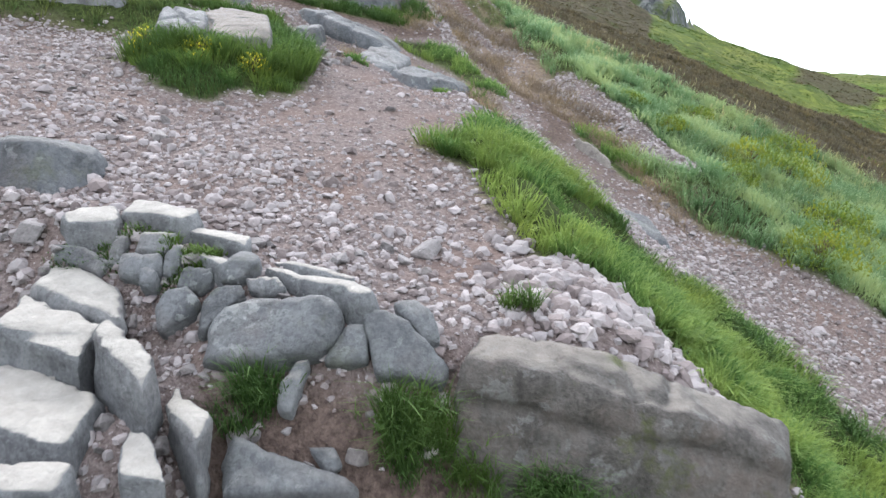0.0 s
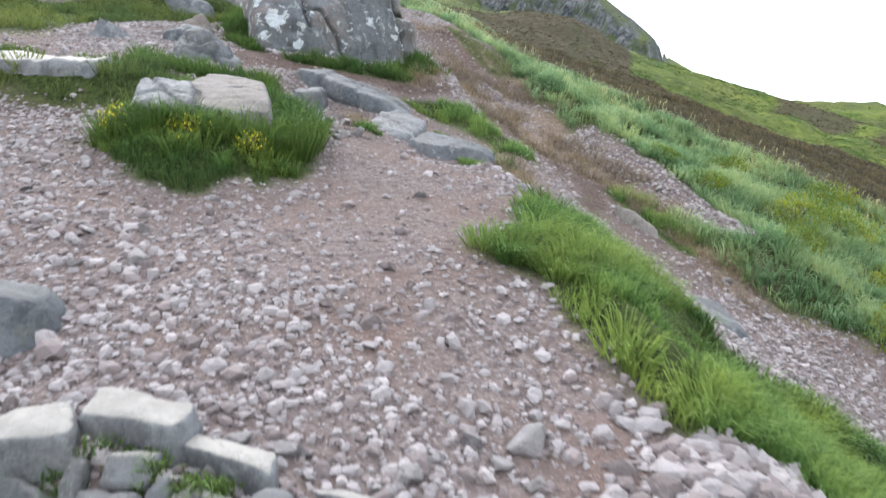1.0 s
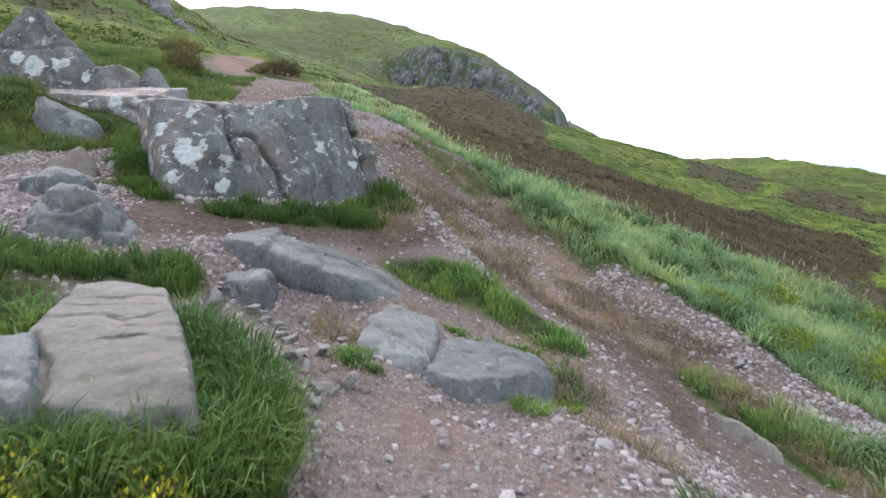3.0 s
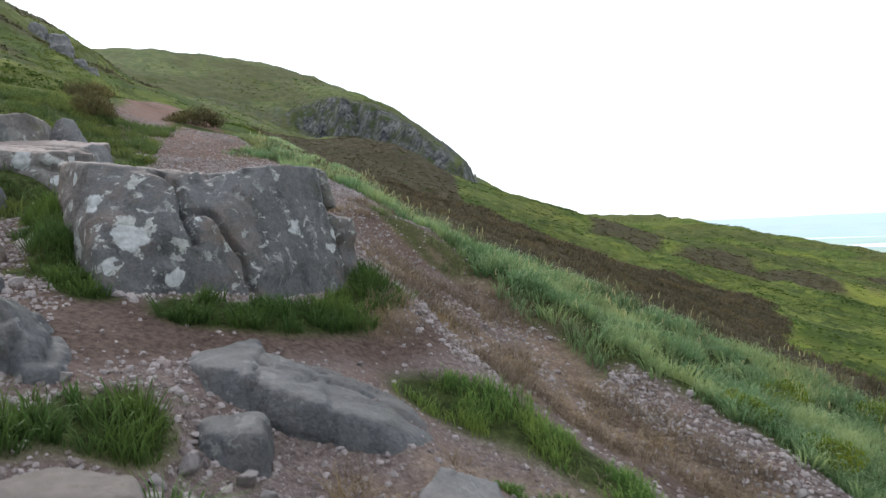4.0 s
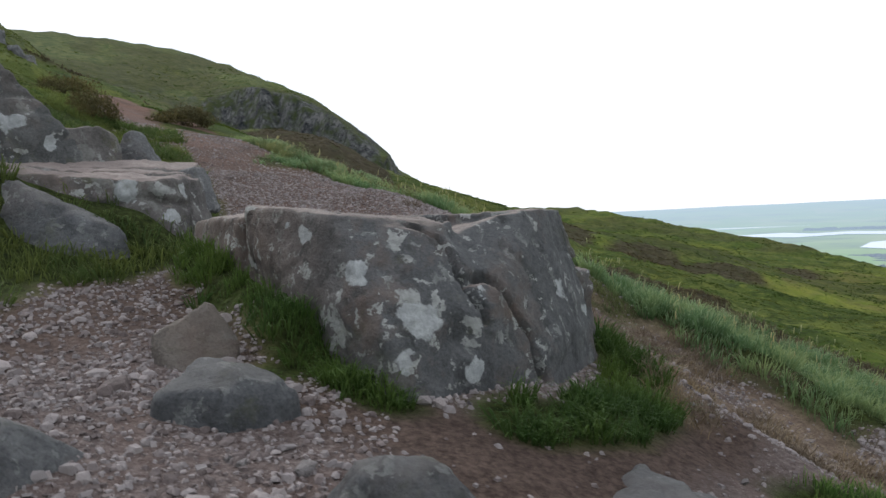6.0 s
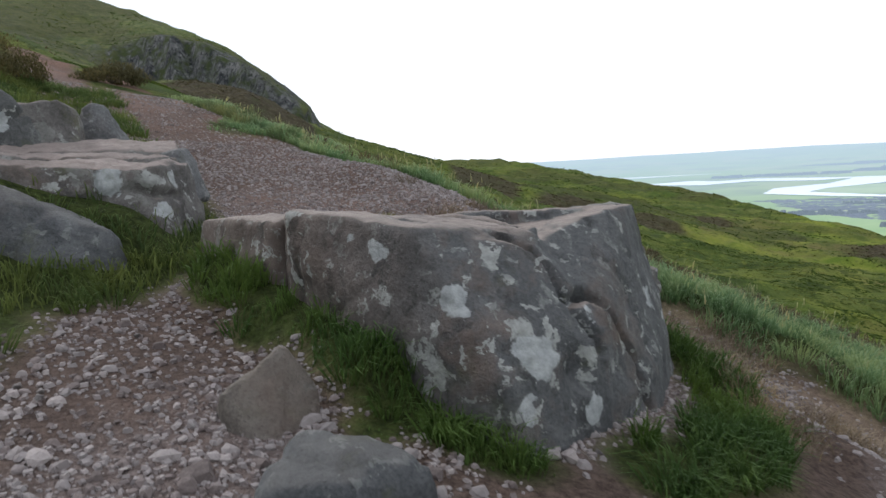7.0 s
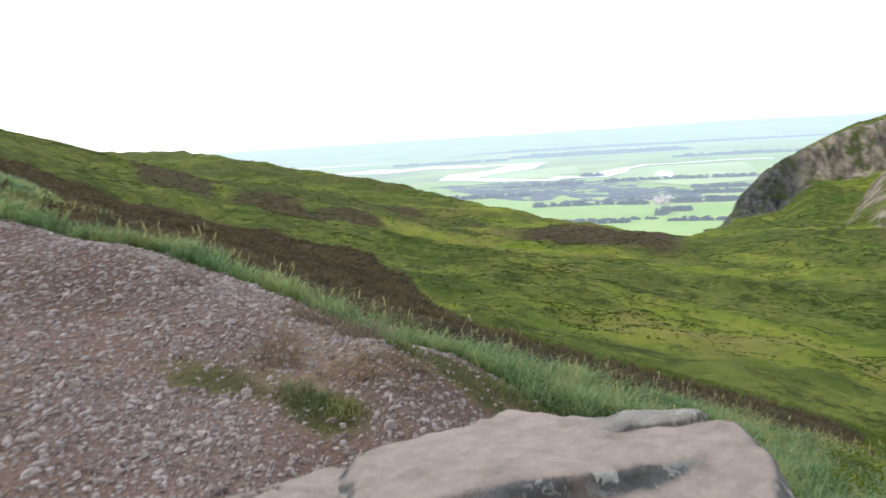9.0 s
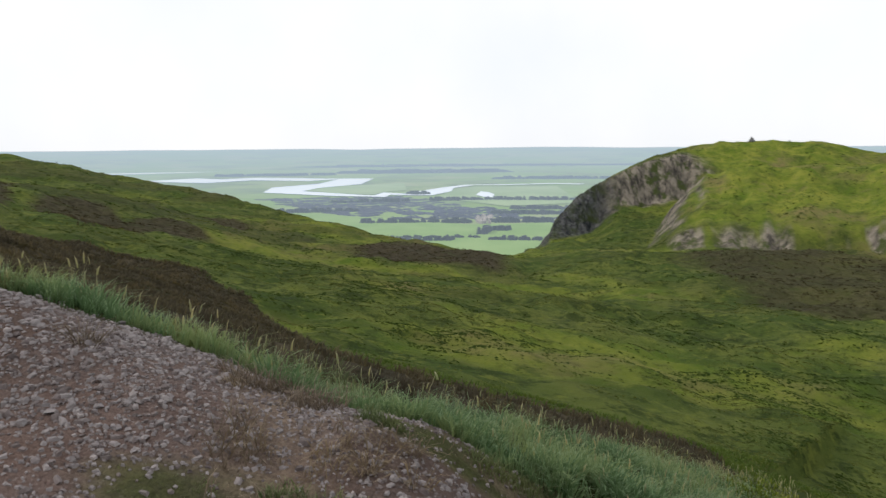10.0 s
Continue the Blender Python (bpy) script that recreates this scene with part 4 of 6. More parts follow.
# the cleft block beside the path
crag_block = tagged(new("rock_outcrop"), "big cleft grey rock block, lichen-spotted, with worn top", "rock")
crag_block.location = (0, 0, 0)
TOP = (((1, 0, 0), (0, 1, 0)), (0, 0, 1))
FRONT = (((0.8, 0.6, 0), (0, 0, 1)), (0.6, -0.8, 0))
rock("block", [[(-2.42, 9.85, 2.5), (-1.98, 8.48, 2.4), (-1.40, 8.55, 2.4), (-1.25, 10.5, 2.6), (-2.3, 10.6, 2.7),
                (-2.40, 9.72, 3.78), (-2.12, 9.10, 3.71), (-1.64, 8.98, 3.60), (-1.47, 9.16, 3.66), (-1.44, 9.6, 3.68), (-1.36, 10.45, 3.57), (-2.2, 10.55, 3.70),
                (-2.02, 8.60, 3.18), (-1.45, 8.76, 3.24), (-2.28, 9.2, 3.35)],
               [(-1.42, 8.56, 2.4), (-0.47, 9.30, 2.4), (-0.44, 10.2, 2.5), (-1.2, 10.5, 2.6),
                (-1.48, 9.17, 3.60), (-1.2, 9.17, 3.67), (-0.92, 9.24, 3.70), (-0.70, 9.38, 3.69), (-0.72, 10.2, 3.57), (-1.4, 10.4, 3.55),
                (-1.44, 8.77, 3.25), (-0.60, 9.30, 3.25), (-1.0, 8.93, 3.05)],
               [(-1.72, 10.08, 3.68), (-1.42, 9.80, 3.695), (-1.18, 9.56, 3.70), (-0.92, 9.30, 3.70), (-0.70, 9.42, 3.69), (-0.72, 10.1, 3.58), (-1.3, 10.4, 3.60),
                (-1.70, 10.10, 3.4), (-0.95, 9.38, 3.4), (-0.72, 10.1, 3.4), (-1.3, 10.4, 3.4)]],
     "", M_ROCK, 0.019, 0.016, 0.0, 2, 1, parent=crag_block, bulge=0.6,
     cracks=((*TOP, [(-2.42, 10.15), (-2.30, 10.23), (-2.18, 10.27), (-2.02, 10.32), (-1.78, 10.41), (-1.62, 10.44)], 0.035, 0.028),
             (*TOP, [(-2.24, 9.84), (-2.09, 9.81), (-1.98, 9.69), (-1.77, 9.69)], 0.022, 0.026),
             (*TOP, [(-2.01, 9.38), (-1.91, 9.34), (-1.79, 9.345), (-1.65, 9.22), (-1.47, 9.10)], 0.04, 0.032),
             (*TOP, [(-1.96, 10.01), (-1.80, 9.92), (-1.70, 9.77), (-1.59, 9.585), (-1.50, 9.37), (-1.525, 9.21)], 0.05, 0.055),
             (*TOP, [(-1.62, 10.44), (-1.55, 10.2), (-1.70, 10.05)], 0.025, 0.03),
             (*FRONT, [(4.06, 3.66), (4.115, 3.575), (4.057, 3.397), (4.049, 3.20)], 0.08, 0.026),
             (*FRONT, [(4.068, 3.382), (4.204, 3.381)], 0.06, 0.026),
             (*FRONT, [(4.204, 3.381), (4.246, 3.238), (4.312, 3.076), (4.363, 2.75)], 0.085, 0.027)),
     hollows=(((-1.66, 8.68, 3.15), 0.11, 0.06),))
rock("shoulder_block", [(-0.66, 9.30, 2.4), (-0.38, 9.44, 2.4), (-0.34, 10.1, 2.5), (-0.7, 10.2, 2.5), (-0.64, 9.36, 3.36), (-0.43, 9.46, 3.33), (-0.42, 10.0, 3.30), (-0.7, 10.1, 3.38)],
     "", M_ROCK, 0.026, 0.026, 0.0, 2, 3, parent=crag_block)
rock("end_block", [(-2.66, 10.70, 2.7), (-2.56, 9.95, 2.7), (-2.22, 9.78, 2.6), (-2.0, 10.7, 2.7), (-2.60, 10.66, 3.73), (-2.53, 10.33, 3.70), (-2.42, 9.90, 3.72), (-2.28, 9.95, 3.74), (-2.05, 10.66, 3.71)],
     "", M_ROCK, 0.022, 0.016, 0.0, 2, 4, parent=crag_block, bulge=0.7,
     cracks=((*TOP, [(-2.56, 10.60), (-2.46, 10.64), (-2.33, 10.66), (-2.2, 10.63)], 0.025, 0.025),))

rock("rim_block", [(-1.02, 9.86, 3.63), (-0.92, 9.74, 3.67), (-0.76, 9.52, 3.70), (-0.62, 9.50, 3.67), (-0.59, 9.78, 3.61), (-0.70, 9.96, 3.58), (-0.96, 9.98, 3.58), (-1.10, 10.02, 3.40), (-0.56, 10.02, 3.40), (-0.56, 9.42, 3.40), (-1.06, 9.70, 3.40)],
     "", M_RIM, 0.022, 0.02, 0.0, 1, 26, parent=crag_block, bulge=0.5)
bed = tagged(new("rock_ledge"), "smooth grey bedrock ledge below the cleft block", "rock")
rock("bedrock", [(-1.24, 7.86, 2.69), (-1.10, 7.84, 2.66), (-0.80, 7.80, 2.54), (-0.48, 7.66, 2.36), (-0.38, 7.50, 2.20), (-1.24, 7.46, 2.60), (-1.05, 7.34, 2.53), (-0.72, 7.28, 2.40), (-0.42, 7.32, 2.20),
                 (-1.26, 7.28, 2.0), (-0.40, 7.12, 1.9), (-0.28, 7.7, 1.9), (-0.6, 8.15, 2.0), (-1.25, 8.2, 2.3)], "", M_DARKROCK, 0.022, 0.018, 0.0, 2, 5, parent=bed, bulge=0.9,
     cracks=((*TOP, [(-1.2, 7.7), (-0.95, 7.62), (-0.7, 7.58), (-0.45, 7.48)], 0.025, 0.03), (*TOP, [(-1.0, 7.8), (-0.8, 7.68), (-0.6, 7.66)], 0.02, 0.025),
             (((1, 0, 0), (0, 0, 1)), (0, -1, 0), [(-1.2, 2.4), (-0.9, 2.3), (-0.5, 2.15)], 0.025, 0.03), (((1, 0, 0), (0, 0, 1)), (0, -1, 0), [(-0.88, 2.55), (-0.92, 2.3), (-0.85, 2.0)], 0.03, 0.03)))
rock("side_block", [(-1.58, 7.85, 2.70), (-1.42, 7.50, 2.68), (-1.20, 7.45, 2.64), (-1.15, 8.1, 2.70), (-1.66, 7.8, 2.0), (-1.42, 7.32, 2.0), (-1.14, 7.30, 2.0), (-1.1, 8.3, 2.2), (-1.5, 8.3, 2.2)],
     "", M_DARKROCK, 0.03, 0.028, 0.0, 3, 22, parent=bed)
rock("low_stone", [(-1.42, 7.18, 2.46), (-1.2, 7.10, 2.45), (-1.18, 7.3, 2.5), (-1.45, 7.35, 2.5), (-1.48, 7.1, 2.1), (-1.15, 7.02, 2.1), (-1.12, 7.35, 2.1), (-1.5, 7.4, 2.1)],
     "", M_DARKROCK, 0.025, 0.014, 0.0, 1, 23, parent=bed)
hump = tagged(new("bedrock_hump"), "low grey bedrock hump with white patches beside the path", "rock")
rock("hump_slab", [(-0.47, 6.38, 2.10), (-0.32, 6.82, 2.135), (-0.02, 6.99, 2.08), (0.23, 6.84, 1.97), (0.22, 6.62, 1.90), (-0.05, 6.38, 2.01), (-0.33, 6.27, 2.06),
                   (-0.50, 6.30, 1.75), (-0.25, 6.16, 1.7), (0.05, 6.28, 1.65), (0.27, 6.58, 1.6), (0.30, 6.9, 1.6), (0.0, 7.15, 1.65), (-0.4, 7.0, 1.75)],
     "", M_DARKROCK, 0.02, 0.022, 0.0, 2, 6, parent=hump,
     cracks=((*TOP, [(-0.42, 6.6), (-0.2, 6.66), (0.05, 6.72), (0.2, 6.7)], 0.02, 0.022), (*TOP, [(-0.1, 6.95), (-0.02, 6.7), (-0.08, 6.45)], 0.018, 0.02)))
rock("hump_block", [(-0.75, 6.50, 2.20), (-0.67, 6.75, 2.285), (-0.55, 6.92, 2.31), (-0.30, 6.95, 2.20), (-0.33, 6.74, 2.15), (-0.44, 6.45, 2.085), (-0.58, 6.37, 2.10),
                    (-0.80, 6.42, 1.8), (-0.4, 6.28, 1.75), (-0.28, 7.0, 1.8), (-0.68, 7.05, 1.8)],
     "", M_BOULDER, 0.02, 0.018, 0.0, 1, 27, parent=hump)
for hx, hy, w, h, k in ((-7.15, 34.2, 0.75, 0.42, 61), (-6.55, 33.4, 0.55, 0.30, 62), (-8.05, 37.3, 1.25, 0.50, 63), (-8.75, 37.2, 0.95, 0.45, 64), (-7.65, 34.7, 0.45, 0.26, 65), (-6.05, 33.0, 0.45, 0.26, 66)):
    pick = random.Random(k)
    hull = [(hx + w * (0.62 - 0.25 * lv) * math.cos(a) * pick.uniform(0.75, 1.1), hy + 0.7 * w * (0.62 - 0.25 * lv) * math.sin(a) * pick.uniform(0.75, 1.1), g(hx, hy) + (h * pick.uniform(0.7, 1.0) if lv else -0.35))
            for lv in (0, 1) for a in (0.3, 1.2, 2.2, 3.1, 4.2, 5.3)]
    rock("hill_stone", hull, "weathered grey rock breaking through the hill grass", M_BOULDER, 0.05, 0.04, 0.0, 1, k, "rocks on the hill")
rock("boulder", [(-2.36, 7.62, 3.06), (-2.24, 7.58, 3.05), (-2.13, 7.92, 2.93), (-2.45, 7.85, 2.95), (-1.89, 7.52, 2.63), (-1.88, 7.68, 2.64), (-2.62, 7.6, 2.8), (-2.45, 7.3, 2.75), (-2.0, 7.35, 2.72),
                 (-1.85, 7.6, 2.6), (-2.0, 7.95, 2.7), (-2.7, 7.5, 2.2), (-2.3, 7.12, 2.2), (-1.72, 7.38, 2.15), (-1.9, 8.0, 2.3), (-2.5, 8.1, 2.4)],
     "rounded grey boulder with lichen spots in a collar of grass", M_DARKROCK, 0.024, 0.026, 0.0, 2, 7, bulge=1.1,
     cracks=((((1, 0, 0), (0, 0, 1)), (0, -1, 0), [(-2.5, 2.98), (-2.3, 2.9), (-2.12, 2.94)], 0.035, 0.03), (((1, 0, 0), (0, 0, 1)), (0, -1, 0), [(-2.1, 3.0), (-2.12, 2.75), (-2.02, 2.4)], 0.05, 0.04)))
rock("pale_slab", [(-1.92, 6.50, 2.57), (-1.80, 6.60, 2.57), (-1.58, 6.58, 2.53), (-1.43, 6.05, 2.48), (-1.30, 5.62, 2.36), (-1.26, 5.47, 2.27), (-1.45, 5.44, 2.28), (-1.74, 5.48, 2.32), (-1.92, 5.85, 2.46),
                   (-2.0, 6.6, 2.0), (-1.5, 6.65, 2.0), (-1.2, 5.40, 1.95), (-1.75, 5.40, 1.95)], "pale flat rock slab on a grassy mound", M_MOUNDSLAB, 0.014, 0.010, 0.0, 1, 8, bulge=0.9,
     cracks=((*TOP, [(-1.95, 6.05), (-1.75, 6.1), (-1.6, 6.02), (-1.4, 6.1)], 0.02, 0.016), (*TOP, [(-1.7, 5.82), (-1.5, 5.86), (-1.35, 5.8)], 0.015, 0.014), (*TOP, [(-1.95, 6.32), (-1.7, 6.3), (-1.55, 6.38)], 0.018, 0.014), (*TOP, [(-1.88, 5.9), (-1.78, 5.7), (-1.74, 5.5)], 0.035, 0.02), (*TOP, [(-1.6, 5.95), (-1.4, 5.93)], 0.012, 0.012)),
     clefts=(((-1.65, 6.2, 2.5), (0.15, 0.98, 0.0), 0.012, 0.012),))
rock("lichened_rock", [(-2.12, 5.70, 2.50), (-1.86, 5.85, 2.50), (-1.74, 5.50, 2.38), (-1.80, 5.36, 2.26), (-2.08, 5.38, 2.34), (-2.16, 5.5, 2.0), (-1.72, 5.3, 1.95), (-1.8, 5.9, 2.0), (-2.15, 5.8, 2.0)],
     "squat rock with white lichen on the grassy mound", M_BOULDER, 0.018, 0.016, 0.0, 1, 9, bulge=0.8, clefts=(((-1.95, 5.6, 2.4), (0.8, 0.6, 0.2), 0.03, 0.02),))
rock("pointed_stone", [(-2.665, 9.00, 3.37), (-2.70, 8.99, 3.36), (-2.90, 8.93, 3.26), (-2.91, 8.87, 3.05), (-2.80, 8.75, 3.02), (-2.56, 9.00, 3.20), (-2.60, 8.88, 3.05), (-2.6, 9.25, 3.0), (-2.9, 9.2, 3.05), (-2.55, 9.05, 2.95), (-2.8, 8.74, 2.9)],
     "angular brown-grey stone standing on the gravel", M_BROWNSTONE, 0.016, 0.007, 0.0, 0, 10, bulge=0.7)
rock("flat_boulder", [(-2.74, 8.62, 3.23), (-2.54, 8.52, 3.20), (-2.92, 8.44, 3.13), (-2.68, 8.30, 3.14), (-2.44, 8.39, 3.10), (-3.00, 8.46, 2.80), (-2.68, 8.20, 2.80), (-2.36, 8.36, 2.78), (-2.42, 8.75, 2.90), (-2.92, 8.78, 2.90)],
     "low rounded grey boulder half sunk in gravel", M_DARKROCK, 0.03, 0.02, 0.0, 3, 11)
upper = tagged(new("upper_outcrop"), "layered outcrop with a pinkish worn top beside the path", "rock")
rock("bed_layer", [(-3.9, 11.2, 4.12), (-3.45, 11.16, 4.08), (-3.1, 11.16, 4.06), (-2.76, 11.16, 4.04), (-2.48, 11.5, 4.06), (-2.45, 12.2, 4.24), (-3.9, 12.3, 4.33),
                   (-3.95, 11.0, 3.4), (-2.72, 11.06, 3.3), (-2.36, 11.45, 3.3), (-2.4, 12.4, 3.5), (-4.0, 12.4, 3.6)],
     "", M_OUTCROP, 0.028, 0.024, 0.0, 2, 12, parent=upper, bulge=0.8,
     cracks=((*TOP, [(-3.9, 11.45), (-3.4, 11.42), (-3.0, 11.5), (-2.75, 11.42), (-2.5, 11.6)], 0.05, 0.05), (*TOP, [(-3.8, 11.75), (-3.3, 11.7), (-2.9, 11.8), (-2.6, 11.75)], 0.04, 0.05),
             (((1, 0, 0), (0, 0, 1)), (0, -1, 0), [(-3.9, 3.88), (-3.3, 3.84), (-2.9, 3.90), (-2.6, 3.86)], 0.05, 0.04), (((1, 0, 0), (0, 0, 1)), (0, -1, 0), [(-3.05, 4.05), (-3.1, 3.85), (-3.02, 3.6)], 0.04, 0.03)))
rock("back_block", [(-3.56, 12.15, 4.50), (-3.42, 12.1, 4.53), (-3.18, 12.15, 4.54), (-3.06, 12.2, 4.46), (-3.1, 12.8, 4.5), (-3.5, 12.8, 4.5), (-3.6, 12.0, 4.15), (-3.05, 12.05, 4.12), (-3.0, 12.8, 4.15), (-3.6, 12.8, 4.15)],
     "", M_OUTCROP, 0.028, 0.018, 0.0, 2, 24, parent=upper)
rock("corner_stone", [(-2.42, 11.82, 4.20), (-2.52, 11.62, 4.17), (-2.66, 11.74, 4.14), (-2.34, 11.7, 3.8), (-2.5, 11.45, 3.8), (-2.75, 11.65, 3.8), (-2.5, 12.05, 3.8), (-2.36, 11.95, 3.95)],
     "", M_BOULDER, 0.03, 0.02, 0.0, 1, 25, parent=upper)
rock("lichened_stone", [(-2.95, 12.62, 4.60), (-2.85, 12.66, 4.57), (-3.25, 12.5, 4.15), (-2.9, 12.35, 4.12), (-2.6, 12.55, 4.12), (-2.7, 12.9, 4.15), (-3.2, 12.9, 4.15), (-3.1, 12.5, 4.42)],
     "grey stone with a white lichen disc on the outcrop", M_BOULDER, 0.035, 0.025, 0.0, 2, 13)
spire = tagged(new("pointed_outcrop"), "broad pointed grey rock with large white lichen patches", "rock")
rock("spire", [(-4.16, 12.25, 5.27), (-3.98, 12.22, 5.25), (-3.86, 12.15, 5.02), (-3.66, 12.12, 4.81), (-3.48, 12.08, 4.58), (-3.30, 12.12, 4.35), (-4.42, 12.15, 4.92), (-4.52, 12.12, 4.48),
               (-3.92, 11.90, 4.55), (-4.25, 11.92, 4.55), (-4.6, 12.0, 3.8), (-4.1, 11.72, 3.8), (-3.5, 11.85, 3.8), (-3.2, 12.1, 3.8), (-3.4, 12.9, 3.9), (-4.5, 13.0, 3.9), (-4.1, 12.7, 5.0)],
     "", M_SPIRE, 0.028, 0.026, 0.0, 1, 14, parent=spire, bulge=0.9,
     cracks=((((1, 0, 0), (0, 0, 1)), (0, -1, 0), [(-4.1, 5.2), (-3.9, 4.9), (-3.75, 4.5), (-3.7, 4.0)], 0.04, 0.035), (((1, 0, 0), (0, 0, 1)), (0, -1, 0), [(-4.5, 4.75), (-4.1, 4.7), (-3.6, 4.78)], 0.03, 0.03)))
rock("footing_block", [(-4.95, 12.0, 4.42), (-4.7, 11.9, 4.46), (-4.42, 11.95, 4.40), (-4.45, 12.4, 4.45), (-4.95, 12.4, 4.45), (-5.05, 11.85, 3.8), (-4.35, 11.75, 3.8), (-4.35, 12.5, 3.9), (-5.0, 12.5, 3.9)],
     "", M_SPIRE, 0.03, 0.022, 0.0, 1, 28, parent=spire)
rock("leaning_slab", [(-3.80, 11.15, 4.12), (-3.62, 10.95, 4.06), (-3.02, 10.62, 3.66), (-3.1, 10.9, 3.72), (-3.85, 10.9, 3.7), (-3.3, 10.4, 3.3), (-2.95, 10.55, 3.3), (-3.0, 11.0, 3.4), (-3.8, 11.3, 3.6), (-3.5, 10.72, 3.9)],
     "smooth grey slab leaning out of the turf", M_DARKROCK, 0.04, 0.02, 0.0, 2, 15)
rock("half_buried_rock", [(-5.4, 10.6, 4.1), (-4.9, 10.5, 4.12), (-4.4, 10.6, 3.9), (-5.6, 10.4, 3.3), (-4.9, 10.1, 3.3), (-4.2, 10.4, 3.3), (-4.5, 11.1, 3.5), (-5.4, 11.1, 3.5)],
     "dark lichened rock half buried in the bank", M_ROCK, 0.05, 0.04, 0.0, 2, 16)
rock("step_slab", [(-3.9, 6.45, 2.72), (-2.75, 6.4, 2.68), (-2.7, 6.75, 2.73), (-3.9, 6.9, 2.78), (-3.9, 6.4, 2.35), (-2.7, 6.35, 2.35), (-2.7, 6.8, 2.4), (-3.9, 6.9, 2.4)],
     "pale worn stone step at the lip of the bank", M_SLAB, 0.04, 0.02, 0.02, 1, 17)
rock("wedge_stone", [(-3.45, 8.25, 3.25), (-3.3, 8.1, 3.22), (-3.05, 8.2, 3.02), (-3.6, 8.1, 2.9), (-3.3, 7.9, 2.9), (-3.0, 8.15, 2.9), (-3.1, 8.45, 2.9), (-3.5, 8.45, 2.95)],
     "angular stone lying on the gravel terrace", M_BOULDER, 0.03, 0.015, 0.0, 1, 18)
rock("dark_slab", [(-2.05, 3.20, 1.70), (-1.78, 3.18, 1.71), (-1.58, 3.30, 1.64), (-1.66, 3.46, 1.66), (-2.05, 3.45, 1.70), (-2.08, 3.08, 1.48), (-1.7, 3.05, 1.45), (-1.5, 3.28, 1.45), (-1.6, 3.55, 1.5), (-2.1, 3.55, 1.5)],
     "dark grey slab stone lying in the gravel", M_DARKROCK, 0.025, 0.014, 0.0, 1, 19)
rock("gully_stone", [(1.32, 7.10, 1.50), (1.48, 7.00, 1.42), (1.62, 6.86, 1.28), (1.25, 6.95, 1.15), (1.50, 6.75, 1.05), (1.70, 6.85, 1.05), (1.60, 7.15, 1.15), (1.30, 7.20, 1.2)],
     "brownish stone in the turf above the worn channel", M_BROWNSTONE, 0.03, 0.015, 0.0, 1, 20)
rock("channel_rock", [(1.45, 5.75, 1.02), (1.68, 5.68, 0.96), (1.80, 5.42, 0.80), (1.5, 5.42, 0.88), (1.36, 5.8, 0.7), (1.75, 5.85, 0.7), (1.90, 5.3, 0.5), (1.44, 5.3, 0.6)],
     "smooth grey rock in the worn channel", M_DARKROCK, 0.03, 0.012, 0.0, 2, 21)


def face_stone(rim, depth, mat, label, seed):
    """A stone set in the sloping front of the ledge: the rim of its outer face, and how deep it goes in."""
    rnd = random.Random(seed)
    inward = Vector((0, 0.6, -0.8))
    mid = sum((Vector(p) for p in rim), Vector()) / len(rim)
    wide = sum((Vector(p) - mid).length for p in rim) / len(rim)
    front = [mid.lerp(Vector(p), rnd.uniform(0.84, 1.0)) - inward * wide * rnd.uniform(0.10, 0.26) for p in rim]
    back = [mid.lerp(Vector(p), 0.9) + inward * depth for p in rim]
    return rock("ledge_stone", [tuple(p) for p in front + back] + list(rim), label, mat, min(0.018, 0.010 + wide * 0.04), 0.006 + 0.02 * wide, 0.0, 1, seed, "stones of the broken ledge", bulge=1.0)


def ledge_stone(a, b, c, d, z, thick, mat, label, seed, lean=0.16):
    """A squared stone of the broken ledge: four corners of its top, its height and its thickness."""
    top = [(x, y, z + lean * (y - sum(q[1] for q in (a, b, c, d)) / 4)) for x, y in (a, b, c, d)]
    cx, cy = sum(p[0] for p in top) / 4, sum(p[1] for p in top) / 4
    rnd = random.Random(seed)
    wob = lambda s: rnd.uniform(-s, s)
    wide = sum(math.hypot(p[0] - cx, p[1] - cy) for p in top) / 4
    # cut the corners of the top, lean and bulge the sides
    rim = []
    for i in range(4):
        p, q = Vector(top[i]), Vector(top[(i + 1) % 4])
        for k in (rnd.uniform(0.04, 0.16), rnd.uniform(0.84, 0.96)):
            rim.append(tuple(p.lerp(q, k) + Vector((0, 0, wob(0.012)))))
    low = [(cx + (x - cx) * (1.03 + wob(0.12)), cy + (y - cy) * (1.03 + wob(0.12)), h - thick) for x, y, h in top]
    mid = [(cx + (x - cx) * (1.03 + wob(0.07)), cy + (y - cy) * (1.05 + wob(0.07)), h - thick * rnd.uniform(0.2, 0.45)) for x, y, h in top]
    return rock("ledge_stone", rim + mid + low, label, mat, min(0.02, 0.012 + wide * 0.04), 0.008 + 0.03 * wide, 0.0, 1 if mat == M_SLAB else 2, seed, "stones of the broken ledge", bulge=1.0)


